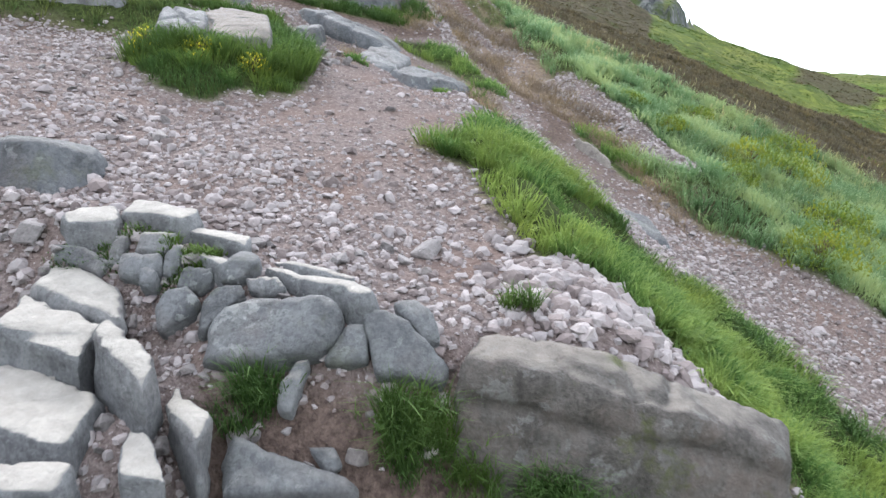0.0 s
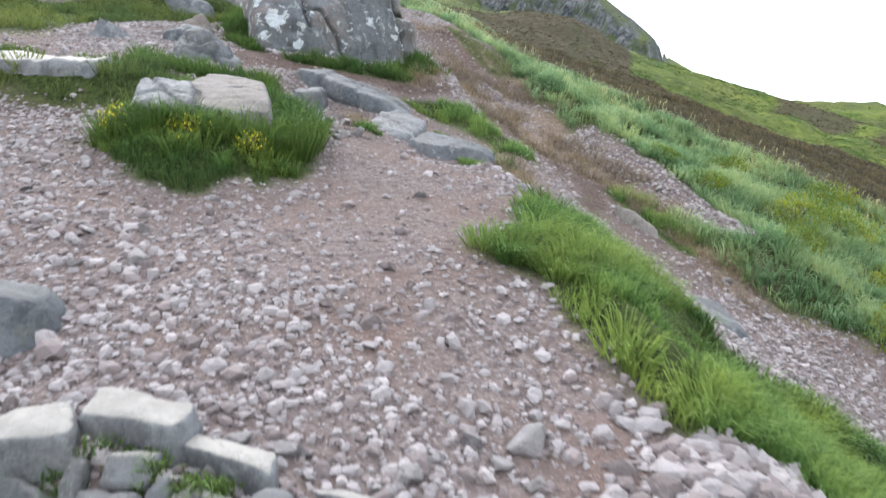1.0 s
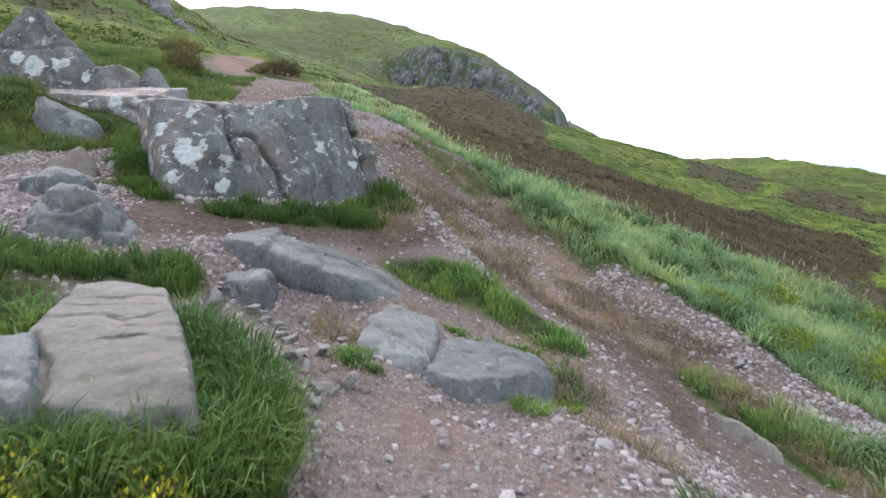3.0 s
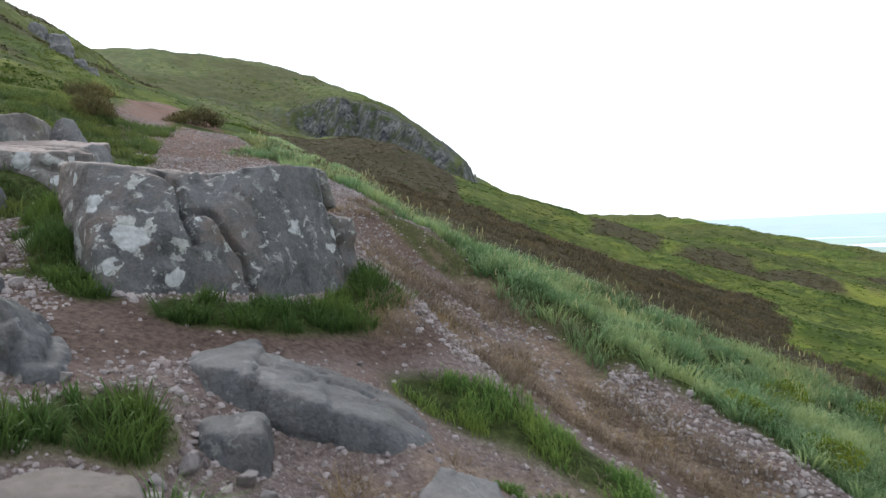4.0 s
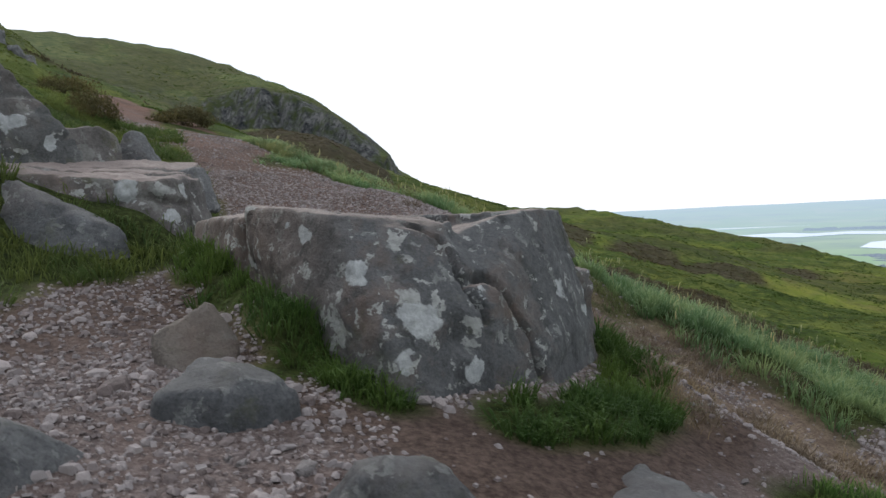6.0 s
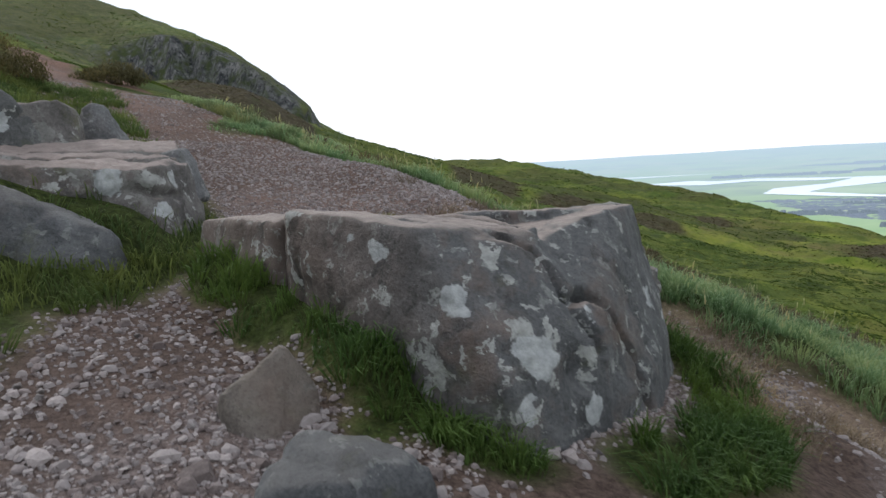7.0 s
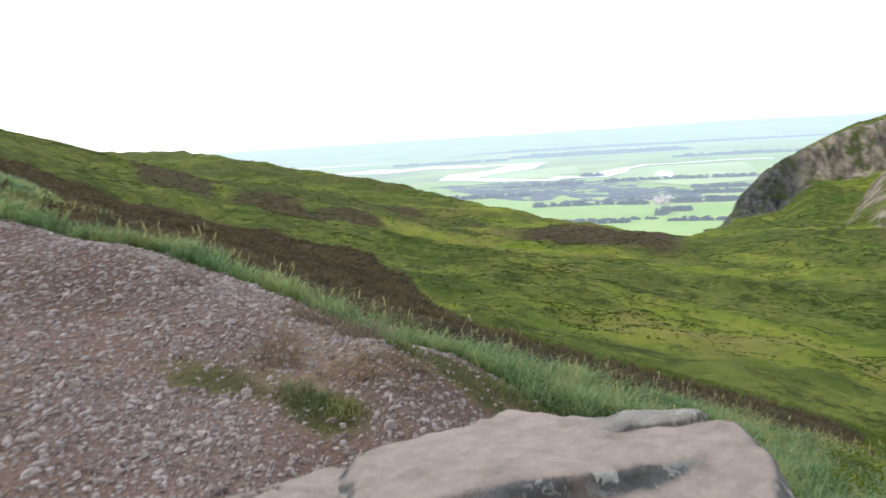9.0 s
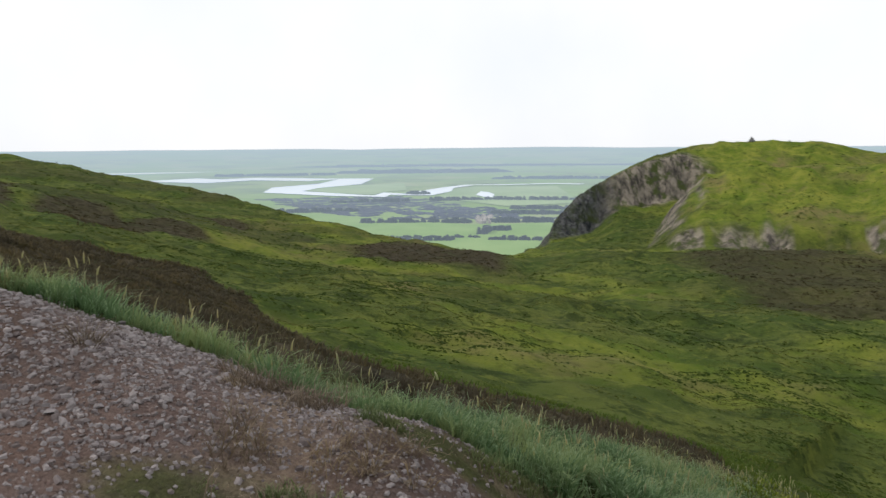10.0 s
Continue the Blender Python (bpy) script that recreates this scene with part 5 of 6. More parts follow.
face_stone([(-1.23, 2.65, 1.41), (-1.16, 2.62, 1.41), (-1.17, 2.54, 1.31), (-1.23, 2.55, 1.31)], 0.16, M_BOULDER, "angular grey stone of the broken ledge", 30)
face_stone([(-1.12, 2.62, 1.43), (-0.98, 2.62, 1.43), (-1.00, 2.54, 1.36), (-1.14, 2.57, 1.35)], 0.16, M_SLAB, "pale flat-topped stone of the broken ledge", 31)
face_stone([(-1.18, 2.57, 1.35), (-1.01, 2.53, 1.36), (-1.00, 2.48, 1.31), (-1.04, 2.47, 1.29), (-1.16, 2.50, 1.28)], 0.18, M_BOULDER, "angular grey stone of the broken ledge", 32)
face_stone([(-1.08, 2.49, 1.32), (-1.04, 2.49, 1.33), (-1.00, 2.45, 1.31), (-1.01, 2.43, 1.27), (-1.06, 2.43, 1.27)], 0.16, M_BOULDER, "small rounded grey stone in the ledge", 33)
face_stone([(-0.77, 2.47, 1.36), (-0.71, 2.50, 1.38), (-0.65, 2.49, 1.37), (-0.64, 2.42, 1.36), (-0.70, 2.39, 1.31), (-0.77, 2.41, 1.30)], 0.16, M_BOULDER, "angular grey stone of the broken ledge", 34)
face_stone([(-0.92, 2.49, 1.33), (-0.80, 2.45, 1.33), (-0.79, 2.42, 1.30), (-0.84, 2.41, 1.25), (-0.94, 2.44, 1.26)], 0.18, M_BOULDER, "angular grey stone of the broken ledge", 35)
face_stone([(-0.99, 2.37, 1.21), (-0.96, 2.40, 1.26), (-0.87, 2.39, 1.29), (-0.82, 2.35, 1.26), (-0.83, 2.33, 1.22), (-0.94, 2.29, 1.15), (-0.97, 2.31, 1.15)], 0.22, M_BOULDER, "angular grey stone of the broken ledge", 36)
face_stone([(-0.83, 2.36, 1.24), (-0.78, 2.40, 1.29), (-0.68, 2.37, 1.31), (-0.65, 2.35, 1.28), (-0.74, 2.32, 1.23), (-0.78, 2.27, 1.16), (-0.82, 2.27, 1.14)], 0.22, M_BOULDER, "large rounded grey stone fronting the ledge", 37)
face_stone([(-0.68, 2.40, 1.32), (-0.56, 2.37, 1.33), (-0.52, 2.34, 1.29), (-0.58, 2.34, 1.27), (-0.66, 2.37, 1.28)], 0.14, M_SLAB, "pale flat-topped stone of the broken ledge", 38)
face_stone([(-0.78, 2.18, 1.08), (-0.78, 2.28, 1.18), (-0.74, 2.30, 1.23), (-0.62, 2.31, 1.27), (-0.35, 2.25, 1.30), (-0.31, 2.21, 1.26), (-0.33, 2.15, 1.18), (-0.37, 2.13, 1.15), (-0.54, 2.13, 1.11)], 0.26, M_BOULDER, "large rounded grey stone fronting the ledge", 39)
face_stone([(-0.37, 2.13, 1.12), (-0.30, 2.20, 1.23), (-0.24, 2.22, 1.22), (-0.22, 2.19, 1.20), (-0.22, 2.13, 1.13), (-0.29, 2.10, 1.12)], 0.20, M_BOULDER, "angular grey stone of the broken ledge", 40)
face_stone([(-0.26, 2.24, 1.27), (-0.19, 2.25, 1.26), (-0.10, 2.23, 1.23), (-0.06, 2.19, 1.19), (0.04, 2.15, 1.09), (0.02, 2.11, 1.05), (-0.20, 2.09, 1.09), (-0.22, 2.20, 1.21)], 0.24, M_BOULDER, "large rounded grey stone fronting the ledge", 41)
face_stone([(-0.15, 2.29, 1.27), (-0.08, 2.31, 1.27), (-0.03, 2.28, 1.24), (0.01, 2.20, 1.17), (-0.05, 2.20, 1.16), (-0.10, 2.23, 1.22)], 0.20, M_BOULDER, "angular grey stone of the broken ledge", 42)
face_stone([(-1.00, 2.54, 1.36), (-0.96, 2.57, 1.40), (-0.93, 2.52, 1.34), (-0.97, 2.48, 1.29), (-1.00, 2.49, 1.30)], 0.15, M_BOULDER, "angular grey stone of the broken ledge", 43)
face_stone([(-1.47, 2.66, 1.36), (-1.34, 2.62, 1.37), (-1.21, 2.57, 1.33), (-1.25, 2.53, 1.28), (-1.46, 2.61, 1.31)], 0.15, M_BOULDER, "angular grey stone of the broken ledge", 44)
face_stone([(-0.50, 2.05, 0.99), (-0.50, 2.10, 1.06), (-0.45, 2.14, 1.12), (-0.40, 2.14, 1.13), (-0.45, 2.03, 0.98)], 0.20, M_SLAB, "long grey stone leaning below the ledge", 48)
face_stone([(-0.66, 1.95, 0.85), (-0.63, 2.01, 0.93), (-0.41, 1.93, 0.90), (-0.23, 1.88, 0.84), (-0.22, 1.84, 0.82), (-0.62, 1.86, 0.80)], 0.22, M_BOULDER, "large rounded grey stone fronting the ledge", 49)
face_stone([(-0.40, 1.97, 0.92), (-0.31, 1.96, 0.92), (-0.28, 1.92, 0.88), (-0.32, 1.90, 0.85)], 0.16, M_BOULDER, "angular grey stone of the broken ledge", 50)
ledge_stone((-1.47, 2.74), (-1.29, 2.81), (-1.21, 2.64), (-1.40, 2.63), 1.47, 0.22, M_SLAB, "pale flat-topped stone of the broken ledge", 52, 0.16)
ledge_stone((-1.24, 2.72), (-1.24, 2.86), (-0.93, 2.76), (-0.96, 2.62), 1.49, 0.22, M_SLAB, "pale flat-topped stone with moss on its face", 53, 0.16)
ledge_stone((-0.99, 2.66), (-0.96, 2.74), (-0.69, 2.61), (-0.70, 2.51), 1.43, 0.20, M_SLAB, "pale flat-topped stone of the broken ledge", 54, 0.16)
ledge_stone((-0.91, 2.52), (-0.87, 2.55), (-0.73, 2.46), (-0.76, 2.41), 1.38, 0.12, M_SLAB, "pale flat-topped stone of the broken ledge", 55, 0.16)
ledge_stone((-0.65, 2.47), (-0.61, 2.54), (-0.22, 2.30), (-0.23, 2.22), 1.33, 0.15, M_SLAB, "long thin pale slab along the ledge", 56, 0.05)
ledge_stone((-0.63, 2.58), (-0.61, 2.60), (-0.30, 2.47), (-0.31, 2.43), 1.32, 0.12, M_SLAB, "long thin pale slab along the ledge", 57, 0.16)
ledge_stone((-1.46, 2.46), (-1.44, 2.66), (-1.14, 2.45), (-1.06, 2.26), 1.25, 0.16, M_SLAB, "pale flat-topped stone of the broken ledge", 58, 0.22)
ledge_stone((-1.44, 2.20), (-1.48, 2.44), (-1.12, 2.26), (-1.09, 2.03), 1.205, 0.20, M_SLAB, "pale flat-topped stone of the broken ledge", 59, 0.25)
ledge_stone((-1.09, 2.10), (-1.08, 2.22), (-0.83, 1.99), (-0.84, 1.88), 1.19, 0.22, M_SLAB, "pale flat-topped stone of the broken ledge", 60, 0.25)
ledge_stone((-1.60, 1.98), (-1.40, 2.19), (-1.02, 2.02), (-1.00, 1.74), 1.06, 0.22, M_SLAB, "broad worn slab below the ledge", 61, 0.2)
ledge_stone((-0.83, 1.99), (-0.83, 2.11), (-0.66, 1.92), (-0.66, 1.79), 1.03, 0.22, M_SLAB, "angular stone of the broken ledge", 64, 0.10)
ledge_stone((-0.84, 1.67), (-0.90, 1.90), (-0.80, 1.84), (-0.68, 1.66), 1.00, 0.20, M_SLAB, "pale flat-topped stone of the broken ledge", 62, 0.2)
ledge_stone((-1.35, 1.60), (-1.30, 1.73), (-0.96, 1.72), (-0.95, 1.60), 0.98, 0.22, M_SLAB, "broad worn slab below the ledge", 63, 0.2)
rock("retaining_slab", [(0.06, 2.08, 1.16), (0.15, 2.24, 1.20), (0.42, 2.06, 1.09), (0.62, 2.28, 1.10), (0.80, 2.06, 0.98), (1.16, 2.10, 0.82), (1.22, 2.30, 0.85),
                        (0.03, 1.96, 0.5), (0.45, 1.91, 0.45), (1.2, 1.96, 0.25), (1.3, 2.4, 0.3), (0.1, 2.4, 0.5)],
     "long soil-stained slab holding back the scree", M_DIRTSLAB, 0.022, 0.018, 0.0, 2, 61,
     cracks=((((1, 0, 0), (0, 0, 1)), (0, -1, 0), [(0.1, 1.02), (0.5, 0.95), (0.9, 0.86)], 0.03, 0.03), (((1, 0, 0), (0, 0, 1)), (0, -1, 0), [(0.62, 1.1), (0.66, 0.9), (0.6, 0.6)], 0.03, 0.03)))


# ---------------------------------------------------------------- loose cover: stones, grass, heather
rng = np.random.default_rng(7)


def scatter(n, box, weight):
    """Places strewn over a box of the plan, kept by a weight from 0 to 1."""
    x = rng.uniform(box[0], box[1], n)
    y = rng.uniform(box[2], box[3], n)
    keep = rng.random(n) < weight(x, y)
    return x[keep], y[keep]


def stones_mesh(name, x, y, z, size, flat=0.65, facets=False):
    """Worn angular stones as one mesh: cubes with pulled corners, the larger ones with raised faces."""
    n = len(x)
    cube = np.array([(i, j, k) for i in (-1, 1) for j in (-1, 1) for k in (-1, 1)], float)
    f = np.array([(0, 1, 3, 2), (4, 6, 7, 5), (0, 4, 5, 1), (2, 3, 7, 6), (1, 5, 7, 3)] + ([(0, 2, 6, 4)] if facets else []))
    c = cube[None] * (1 + rng.uniform(-0.42, 0.18, (n, 8, 3)))
    c[:, cube[:, 2] > 0, :2] *= rng.uniform(0.45, 0.9, (n, 1, 2))
    if facets:
        mids = c[:, f].mean(2) * rng.uniform(1.05, 1.45, (n, 6, 1)) + rng.uniform(-0.15, 0.15, (n, 6, 3))
        c = np.concatenate([c * 0.92, mids], 1)
    c *= np.stack([size * rng.uniform(0.75, 1.35, n), size * rng.uniform(0.6, 1.0, n), size * flat * rng.uniform(0.55, 1.1, n)], -1)[:, None]
    a, b = rng.uniform(0, 2 * np.pi, n), rng.normal(0, 0.3, n)
    ca, sa, cb, sb = np.cos(a)[:, None], np.sin(a)[:, None], np.cos(b)[:, None], np.sin(b)[:, None]
    yy, zz = c[..., 1] * cb - c[..., 2] * sb, c[..., 1] * sb + c[..., 2] * cb
    v = np.stack([c[..., 0] * ca - yy * sa + x[:, None], c[..., 0] * sa + yy * ca + y[:, None], zz + (z + size * flat * 0.30)[:, None]], -1)
    k = c.shape[1]
    if facets:
        t = np.array([(q[i], q[(i + 1) % 4], 8 + m) for m, q in enumerate(f) for i in range(4)])
        return mesh_from(name, v.reshape(-1, 3), tris=(np.arange(n)[:, None, None] * k + t[None]).reshape(-1, 3), smooth=False)
    return mesh_from(name, v.reshape(-1, 3), quads=(np.arange(n)[:, None, None] * k + f[None]).reshape(-1, 4))


TRODDEN = [(-0.2, 3.4), (-0.35, 4.6), (-0.55, 5.9), (-0.75, 6.5), (-0.3, 7.2)]
TRODDEN_UP = [(-2.9, 9.3), (-2.0, 11.0), (-1.6, 12.4), (-1.8, 15.0), (-2.3, 20.0)]


def stone_weight(x, y):
    gravel, heather, dry, green, parts = cover(x, y)
    worn = np.exp(-(along(x, y, TRODDEN)[0] / 0.72) ** 2) * sstep(3.4, 4.6, y) + 0.5 * np.exp(-(along(x, y, TRODDEN_UP)[0] / 0.6) ** 2)
    bare = sstep(1.1, 0.6, np.hypot((x + 0.35) / 1.15, (y - 7.1) / 1.9)) * (0.45 + 0.55 * sstep(0.5, 0.4, fbm(x * 1.7, y * 1.7, 3, 62)))
    worn = np.maximum(worn, 0.9 * bare)
    heap = 0.45 + 0.55 * sstep(0.42, 0.58, fbm(x * 1.1, y * 1.1, 4, 61))
    w = gravel * (1 - 0.88 * np.clip(worn, 0, 1)) * heap
    w = np.maximum(w * (1 - np.where((y < 9.6) & (x > -2.1), 0.93, 0.3) * parts["earth"]), parts["scree"] * 0.9)
    w = w * (1 - 0.55 * parts["strip"] * (1 - parts["scree"]))
    w = w * sstep(-5.0, -3.4, x + (fbm(x, y, 3, 63) - 0.5) * 1.5) * sstep(0.4, 1.5, y)
    return np.clip(w * np.interp(y, [0, 6.0, 9, 13, 22], [1.0, 0.95, 0.9, 0.9, 0.4]), 0, 1)


def build_gravel():
    x, y = scatter(255000, (-5.0, 3.6, 0.4, 20.5), stone_weight)
    ux, uy = scatter(75000, (-3.6, 1.6, 8.5, 15.0), stone_weight)
    x, y = np.concatenate([x, ux]), np.concatenate([y, uy])
    coarse = sstep(0.9, 0.2, np.hypot((x - 0.75) / 0.9, (y - 2.75) / 0.75)) + 0.15 * cover(x, y)[4]["scree"] + 0.12 * sstep(-1.1, -1.7, x) * sstep(5.5, 4.0, y)
    size = np.exp(rng.normal(math.log(0.0112), 0.42, len(x))) * (1 + 1.15 * np.clip(coarse, 0, 1)) * np.interp(y, [0, 3.6, 5.5, 8, 11, 16], [1.12, 1.08, 1.0, 0.92, 0.72, 0.72])
    size = np.clip(size, 0.006, 0.055)
    big = size > 0.0175
    for name, pick, label in (("gravel", ~big, "pinkish grey fine gravel strewn over the worn path"), ("rubble", big, "pinkish grey angular rubble lying on the worn path")):
        me = stones_mesh(name, x[pick], y[pick], ground_z(x[pick], y[pick]), size[pick], 0.65, name == "rubble")
        me.materials.append(M_PEBBLE)
        tagged(new(name, me), label, "gravel", kind="stuff")


def build_loose_stones():
    kinds = []
    for k in range(8):
        pts = [(rng.uniform(-1, 1) * 0.5, rng.uniform(-1, 1) * 0.38, rng.uniform(-0.3, 0.32)) for _ in range(14)]
        bm = bmesh.new()
        for p in pts:
            bm.verts.new(p)
        hull = bmesh.ops.convex_hull(bm, input=bm.verts)
        bmesh.ops.delete(bm, geom=list({v for v in hull["geom_interior"] + hull["geom_unused"] if isinstance(v, bmesh.types.BMVert)}), context="VERTS")
        bmesh.ops.bevel(bm, geom=list(bm.edges), offset=0.035, segments=1, affect="EDGES")
        me = bpy.data.meshes.new("loose_stone")
        bm.to_mesh(me)
        bm.free()
        me.materials.append(M_LOOSE)
        kinds.append(me)
    x, y = scatter(2600, (-4.2, 3.2, 1.0, 13.0), lambda u, v: stone_weight(u, v) * 0.22)
    x, y = x[:285], y[:285]
    rx, ry = scatter(400, (-1.75, 0.0, 1.75, 2.75), lambda u, v: 0.18 + 0 * u)
    heap_x, heap_y = [], []
    for cx, cy, spread, n in ((-1.06, 6.24, 0.09, 14), (-0.92, 6.05, 0.08, 8), (-1.15, 6.92, 0.07, 5), (-1.40, 7.0, 0.08, 3), (-0.92, 6.72, 0.06, 2)):
        heap_x.extend(rng.normal(cx, spread, n))
        heap_y.extend(rng.normal(cy, spread, n))
    x, y = np.concatenate([heap_x, rx[:72], x[:195]]), np.concatenate([heap_y, ry[:72], y[:195]])
    z = ground_z(x, y)
    for k in range(len(x)):
        big = float(np.clip(np.exp(rng.normal(math.log(0.075), 0.33)), 0.045, 0.16)) * (1.0 if y[k] < 8 else 0.58)
        ob = new("loose_stone", kinds[k % 8])
        ob.matrix_world = Matrix.LocRotScale((x[k], y[k], z[k] + big * 0.12), Euler((rng.normal(0, 0.25), rng.normal(0, 0.25), rng.uniform(0, 6.28))), (big, big, big))
        tagged(ob, "loose angular grey stone lying on the gravel path", "stone", "loose stones on the path")


def blades_mesh(name, x, y, z, h, w, lean, down=(0.0, 0.0), curl=0.5, toward=None):
    """Tapered blades as one mesh, each bent over towards its own side."""
    n = len(x)
    a = rng.uniform(0, 2 * np.pi, n)
    s = rng.uniform(0, 2 * np.pi, n)
    lx, ly = lean * np.cos(a) + down[0], lean * np.sin(a) + down[1]
    if toward is not None:
        lx, ly = toward
    wx, wy = np.cos(s) * w, np.sin(s) * w
    base = np.stack([x, y, z - 0.01], -1)
    side = np.stack([wx, wy, np.zeros(n)], -1)
    bend = np.stack([lx * h, ly * h, h], -1)
    mid = base + bend * np.array([0.38, 0.38, 0.60])
    tip = base + bend * np.stack([np.full(n, 1.0), np.full(n, 1.0), 1.0 - curl * np.clip(np.hypot(lx, ly), 0, 1) * 0.6], -1)
    v = np.stack([base - side, base + side, mid - side * 0.8, mid + side * 0.8, tip], 1)
    t = np.array([(0, 1, 3), (0, 3, 2), (2, 3, 4)])
    me = mesh_from(name, v.reshape(-1, 3), tris=(np.arange(n)[:, None, None] * 5 + t[None]).reshape(-1, 3))
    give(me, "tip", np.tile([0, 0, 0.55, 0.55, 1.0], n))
    return me


def grass(name, label, mat, n, box, weight, height, width, lean=0.45, down=(0.0, 0.0), tuft=5.0, rise=0.0):
    x, y = scatter(n, box, weight)
    clump = fbm(x * tuft, y * tuft, 3, 71)
    keep = rng.random(len(x)) < 0.12 + 0.95 * sstep(0.38, 0.6, clump)
    x, y, clump = x[keep], y[keep], clump[keep]
    h = rng.uniform(height[0], height[1], len(x)) * (0.3 + 1.45 * sstep(0.3, 0.7, clump))
    me = blades_mesh(name, x, y, ground_z(x, y) + rise, h, rng.uniform(0.6, 1.2, len(x)) * width, rng.uniform(0.2, 1.2, len(x)) * lean, down)
    me.materials.append(mat)
    return tagged(new(name, me), label, "grass", kind="stuff")


def tussocks(name, label, mat, n, box, weight, length, per=50, spread=0.05, width=0.0032, out=0.75, down=(0.0, 0.0)):
    """Separate tufts: blades that spring from one root and arch outwards."""
    x, y = scatter(n, box, weight)
    k = len(x)
    size = rng.uniform(0.6, 1.25, k)
    cx, cy, cs = np.repeat(x, per), np.repeat(y, per), np.repeat(size, per)
    a, r = rng.uniform(0, 2 * np.pi, k * per), np.sqrt(rng.random(k * per)) * spread * cs
    px, py = cx + r * np.cos(a), cy + r * np.sin(a)
    h = rng.uniform(length[0], length[1], k * per) * cs
    me = blades_mesh(name, px, py, ground_z(px, py), h, np.full(k * per, width) * rng.uniform(0.7, 1.3, k * per), np.zeros(k * per), (0, 0), 0.7,
                     (np.cos(a) * out * (0.3 + 0.9 * r / spread) + down[0], np.sin(a) * out * (0.3 + 0.9 * r / spread) + down[1]))
    me.materials.append(mat)
    return tagged(new(name, me), label, "grass", kind="stuff")


def mask(key, lo=0.3):
    return lambda x, y: sstep(lo, 0.8, cover(x, y)[4][key])


build_gravel()
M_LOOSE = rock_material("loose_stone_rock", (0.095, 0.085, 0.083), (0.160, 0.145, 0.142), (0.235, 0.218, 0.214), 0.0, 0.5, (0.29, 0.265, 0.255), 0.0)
build_loose_stones()
grass("verge_grass", "bright green grass strip between path and channel", M_GRASS, 95000, (-0.4, 3.2, 1.6, 6.0), mask("verge"), (0.03, 0.09), 0.0034, 0.65, (0.22, -0.2), 3.0)
grass("bank_grass", "pale green grass on the bank under the crest", M_BANK, 170000, (-0.6, 6.5, 3.6, 17.0), mask("bank"), (0.04, 0.12), 0.004, 0.6, (0.2, -0.12), 3.0)
grass("mound_grass", "lush green grass covering the mound under the slabs", M_DARKGRASS, 50000, (-2.7, -0.7, 4.5, 6.8), lambda x, y: mask("mound")(x, y) * (0.3 + 0.7 * sstep(4.8, 5.4, y)), (0.03, 0.08), 0.0034, 0.7, (0.0, -0.2))
grass("crest_turf", "grey-green turf creeping over the gravel near the crest", M_CREST, 22000, (-1.6, 1.2, 10.6, 11.9), mask("tongue"), (0.02, 0.06), 0.0030, 0.9)
grass("tongue_grass", "short turf tongues between the channel and rocks", M_GRASS, 26000, (-0.6, 2.2, 6.6, 8.4), mask("tongue"), (0.04, 0.09), 0.0032, 0.6)
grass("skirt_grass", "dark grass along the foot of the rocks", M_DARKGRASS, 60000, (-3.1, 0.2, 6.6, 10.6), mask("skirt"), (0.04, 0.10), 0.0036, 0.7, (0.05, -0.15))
grass("upper_turf", "dark rough turf among the upper rocks", M_TURF, 75000, (-7.0, -2.3, 5.6, 19.0), mask("turf"), (0.035, 0.10), 0.0045, 0.7, (0.05, -0.1), 3.0)
grass("spur_grass", "pale short grass beside the upper path", M_BANK, 60000, (-2.5, 1.5, 15.0, 24.0), mask("spur"), (0.04, 0.10), 0.007, 0.6, (0.1, 0.0), 2.0)


LEDGE_TUFTS = ((-0.60, 2.08, 0.16), (-0.08, 2.02, 0.22), (0.28, 2.46, 0.10), (0.30, 1.93, 0.28), (0.62, 1.90, 0.24), (0.12, 1.98, 0.16))
LEDGE_MOSS = ((-1.36, 2.63, 0.16), (-1.12, 2.60, 0.18), (-0.86, 2.52, 0.12), (-0.94, 2.46, 0.09), (-1.40, 2.14, 0.16), (-1.2, 2.04, 0.12))


def ledge_weight(x, y, spots=LEDGE_TUFTS):
    return np.max([sstep(1.0, 0.4, np.hypot((x - a) / r, (y - b) / (0.5 * r))) for a, b, r in spots], axis=0)


grass("ledge_tufts", "dark grass tufts growing out of the broken ledge", M_DARKGRASS, 150000, (-1.6, 0.8, 1.7, 3.0), ledge_weight, (0.05, 0.13), 0.0026, 0.9, (0.0, -0.3), 9.0, 0.03)
grass("ledge_moss", "short moss and grass on the faces of the ledge", M_DARKGRASS, 120000, (-1.6, 0.8, 1.7, 3.0), lambda x, y: ledge_weight(x, y, LEDGE_MOSS), (0.012, 0.032), 0.003, 1.1, (0.0, -0.6), 9.0, 0.03)


def fringe_weight(x, y):
    d = along(x, y, FRINGE)[0]
    gap = 0.05 + 0.95 * sstep(0.48, 0.57, fbm(x * 1.9, y * 1.9, 3, 82))
    return sstep(0.42, 0.05, d + (fbm(x * 3, y * 3, 3, 81) - 0.5) * 0.6) * (1 - cover(x, y)[0]) * gap


grass("crest_grass", "tall pale grass fringing the edge of the slope", M_CREST, 110000, (-1.6, 8.0, 9.5, 19.0), fringe_weight, (0.03, 0.10), 0.0036, 0.6, (0.18, 0.0), 2.2)


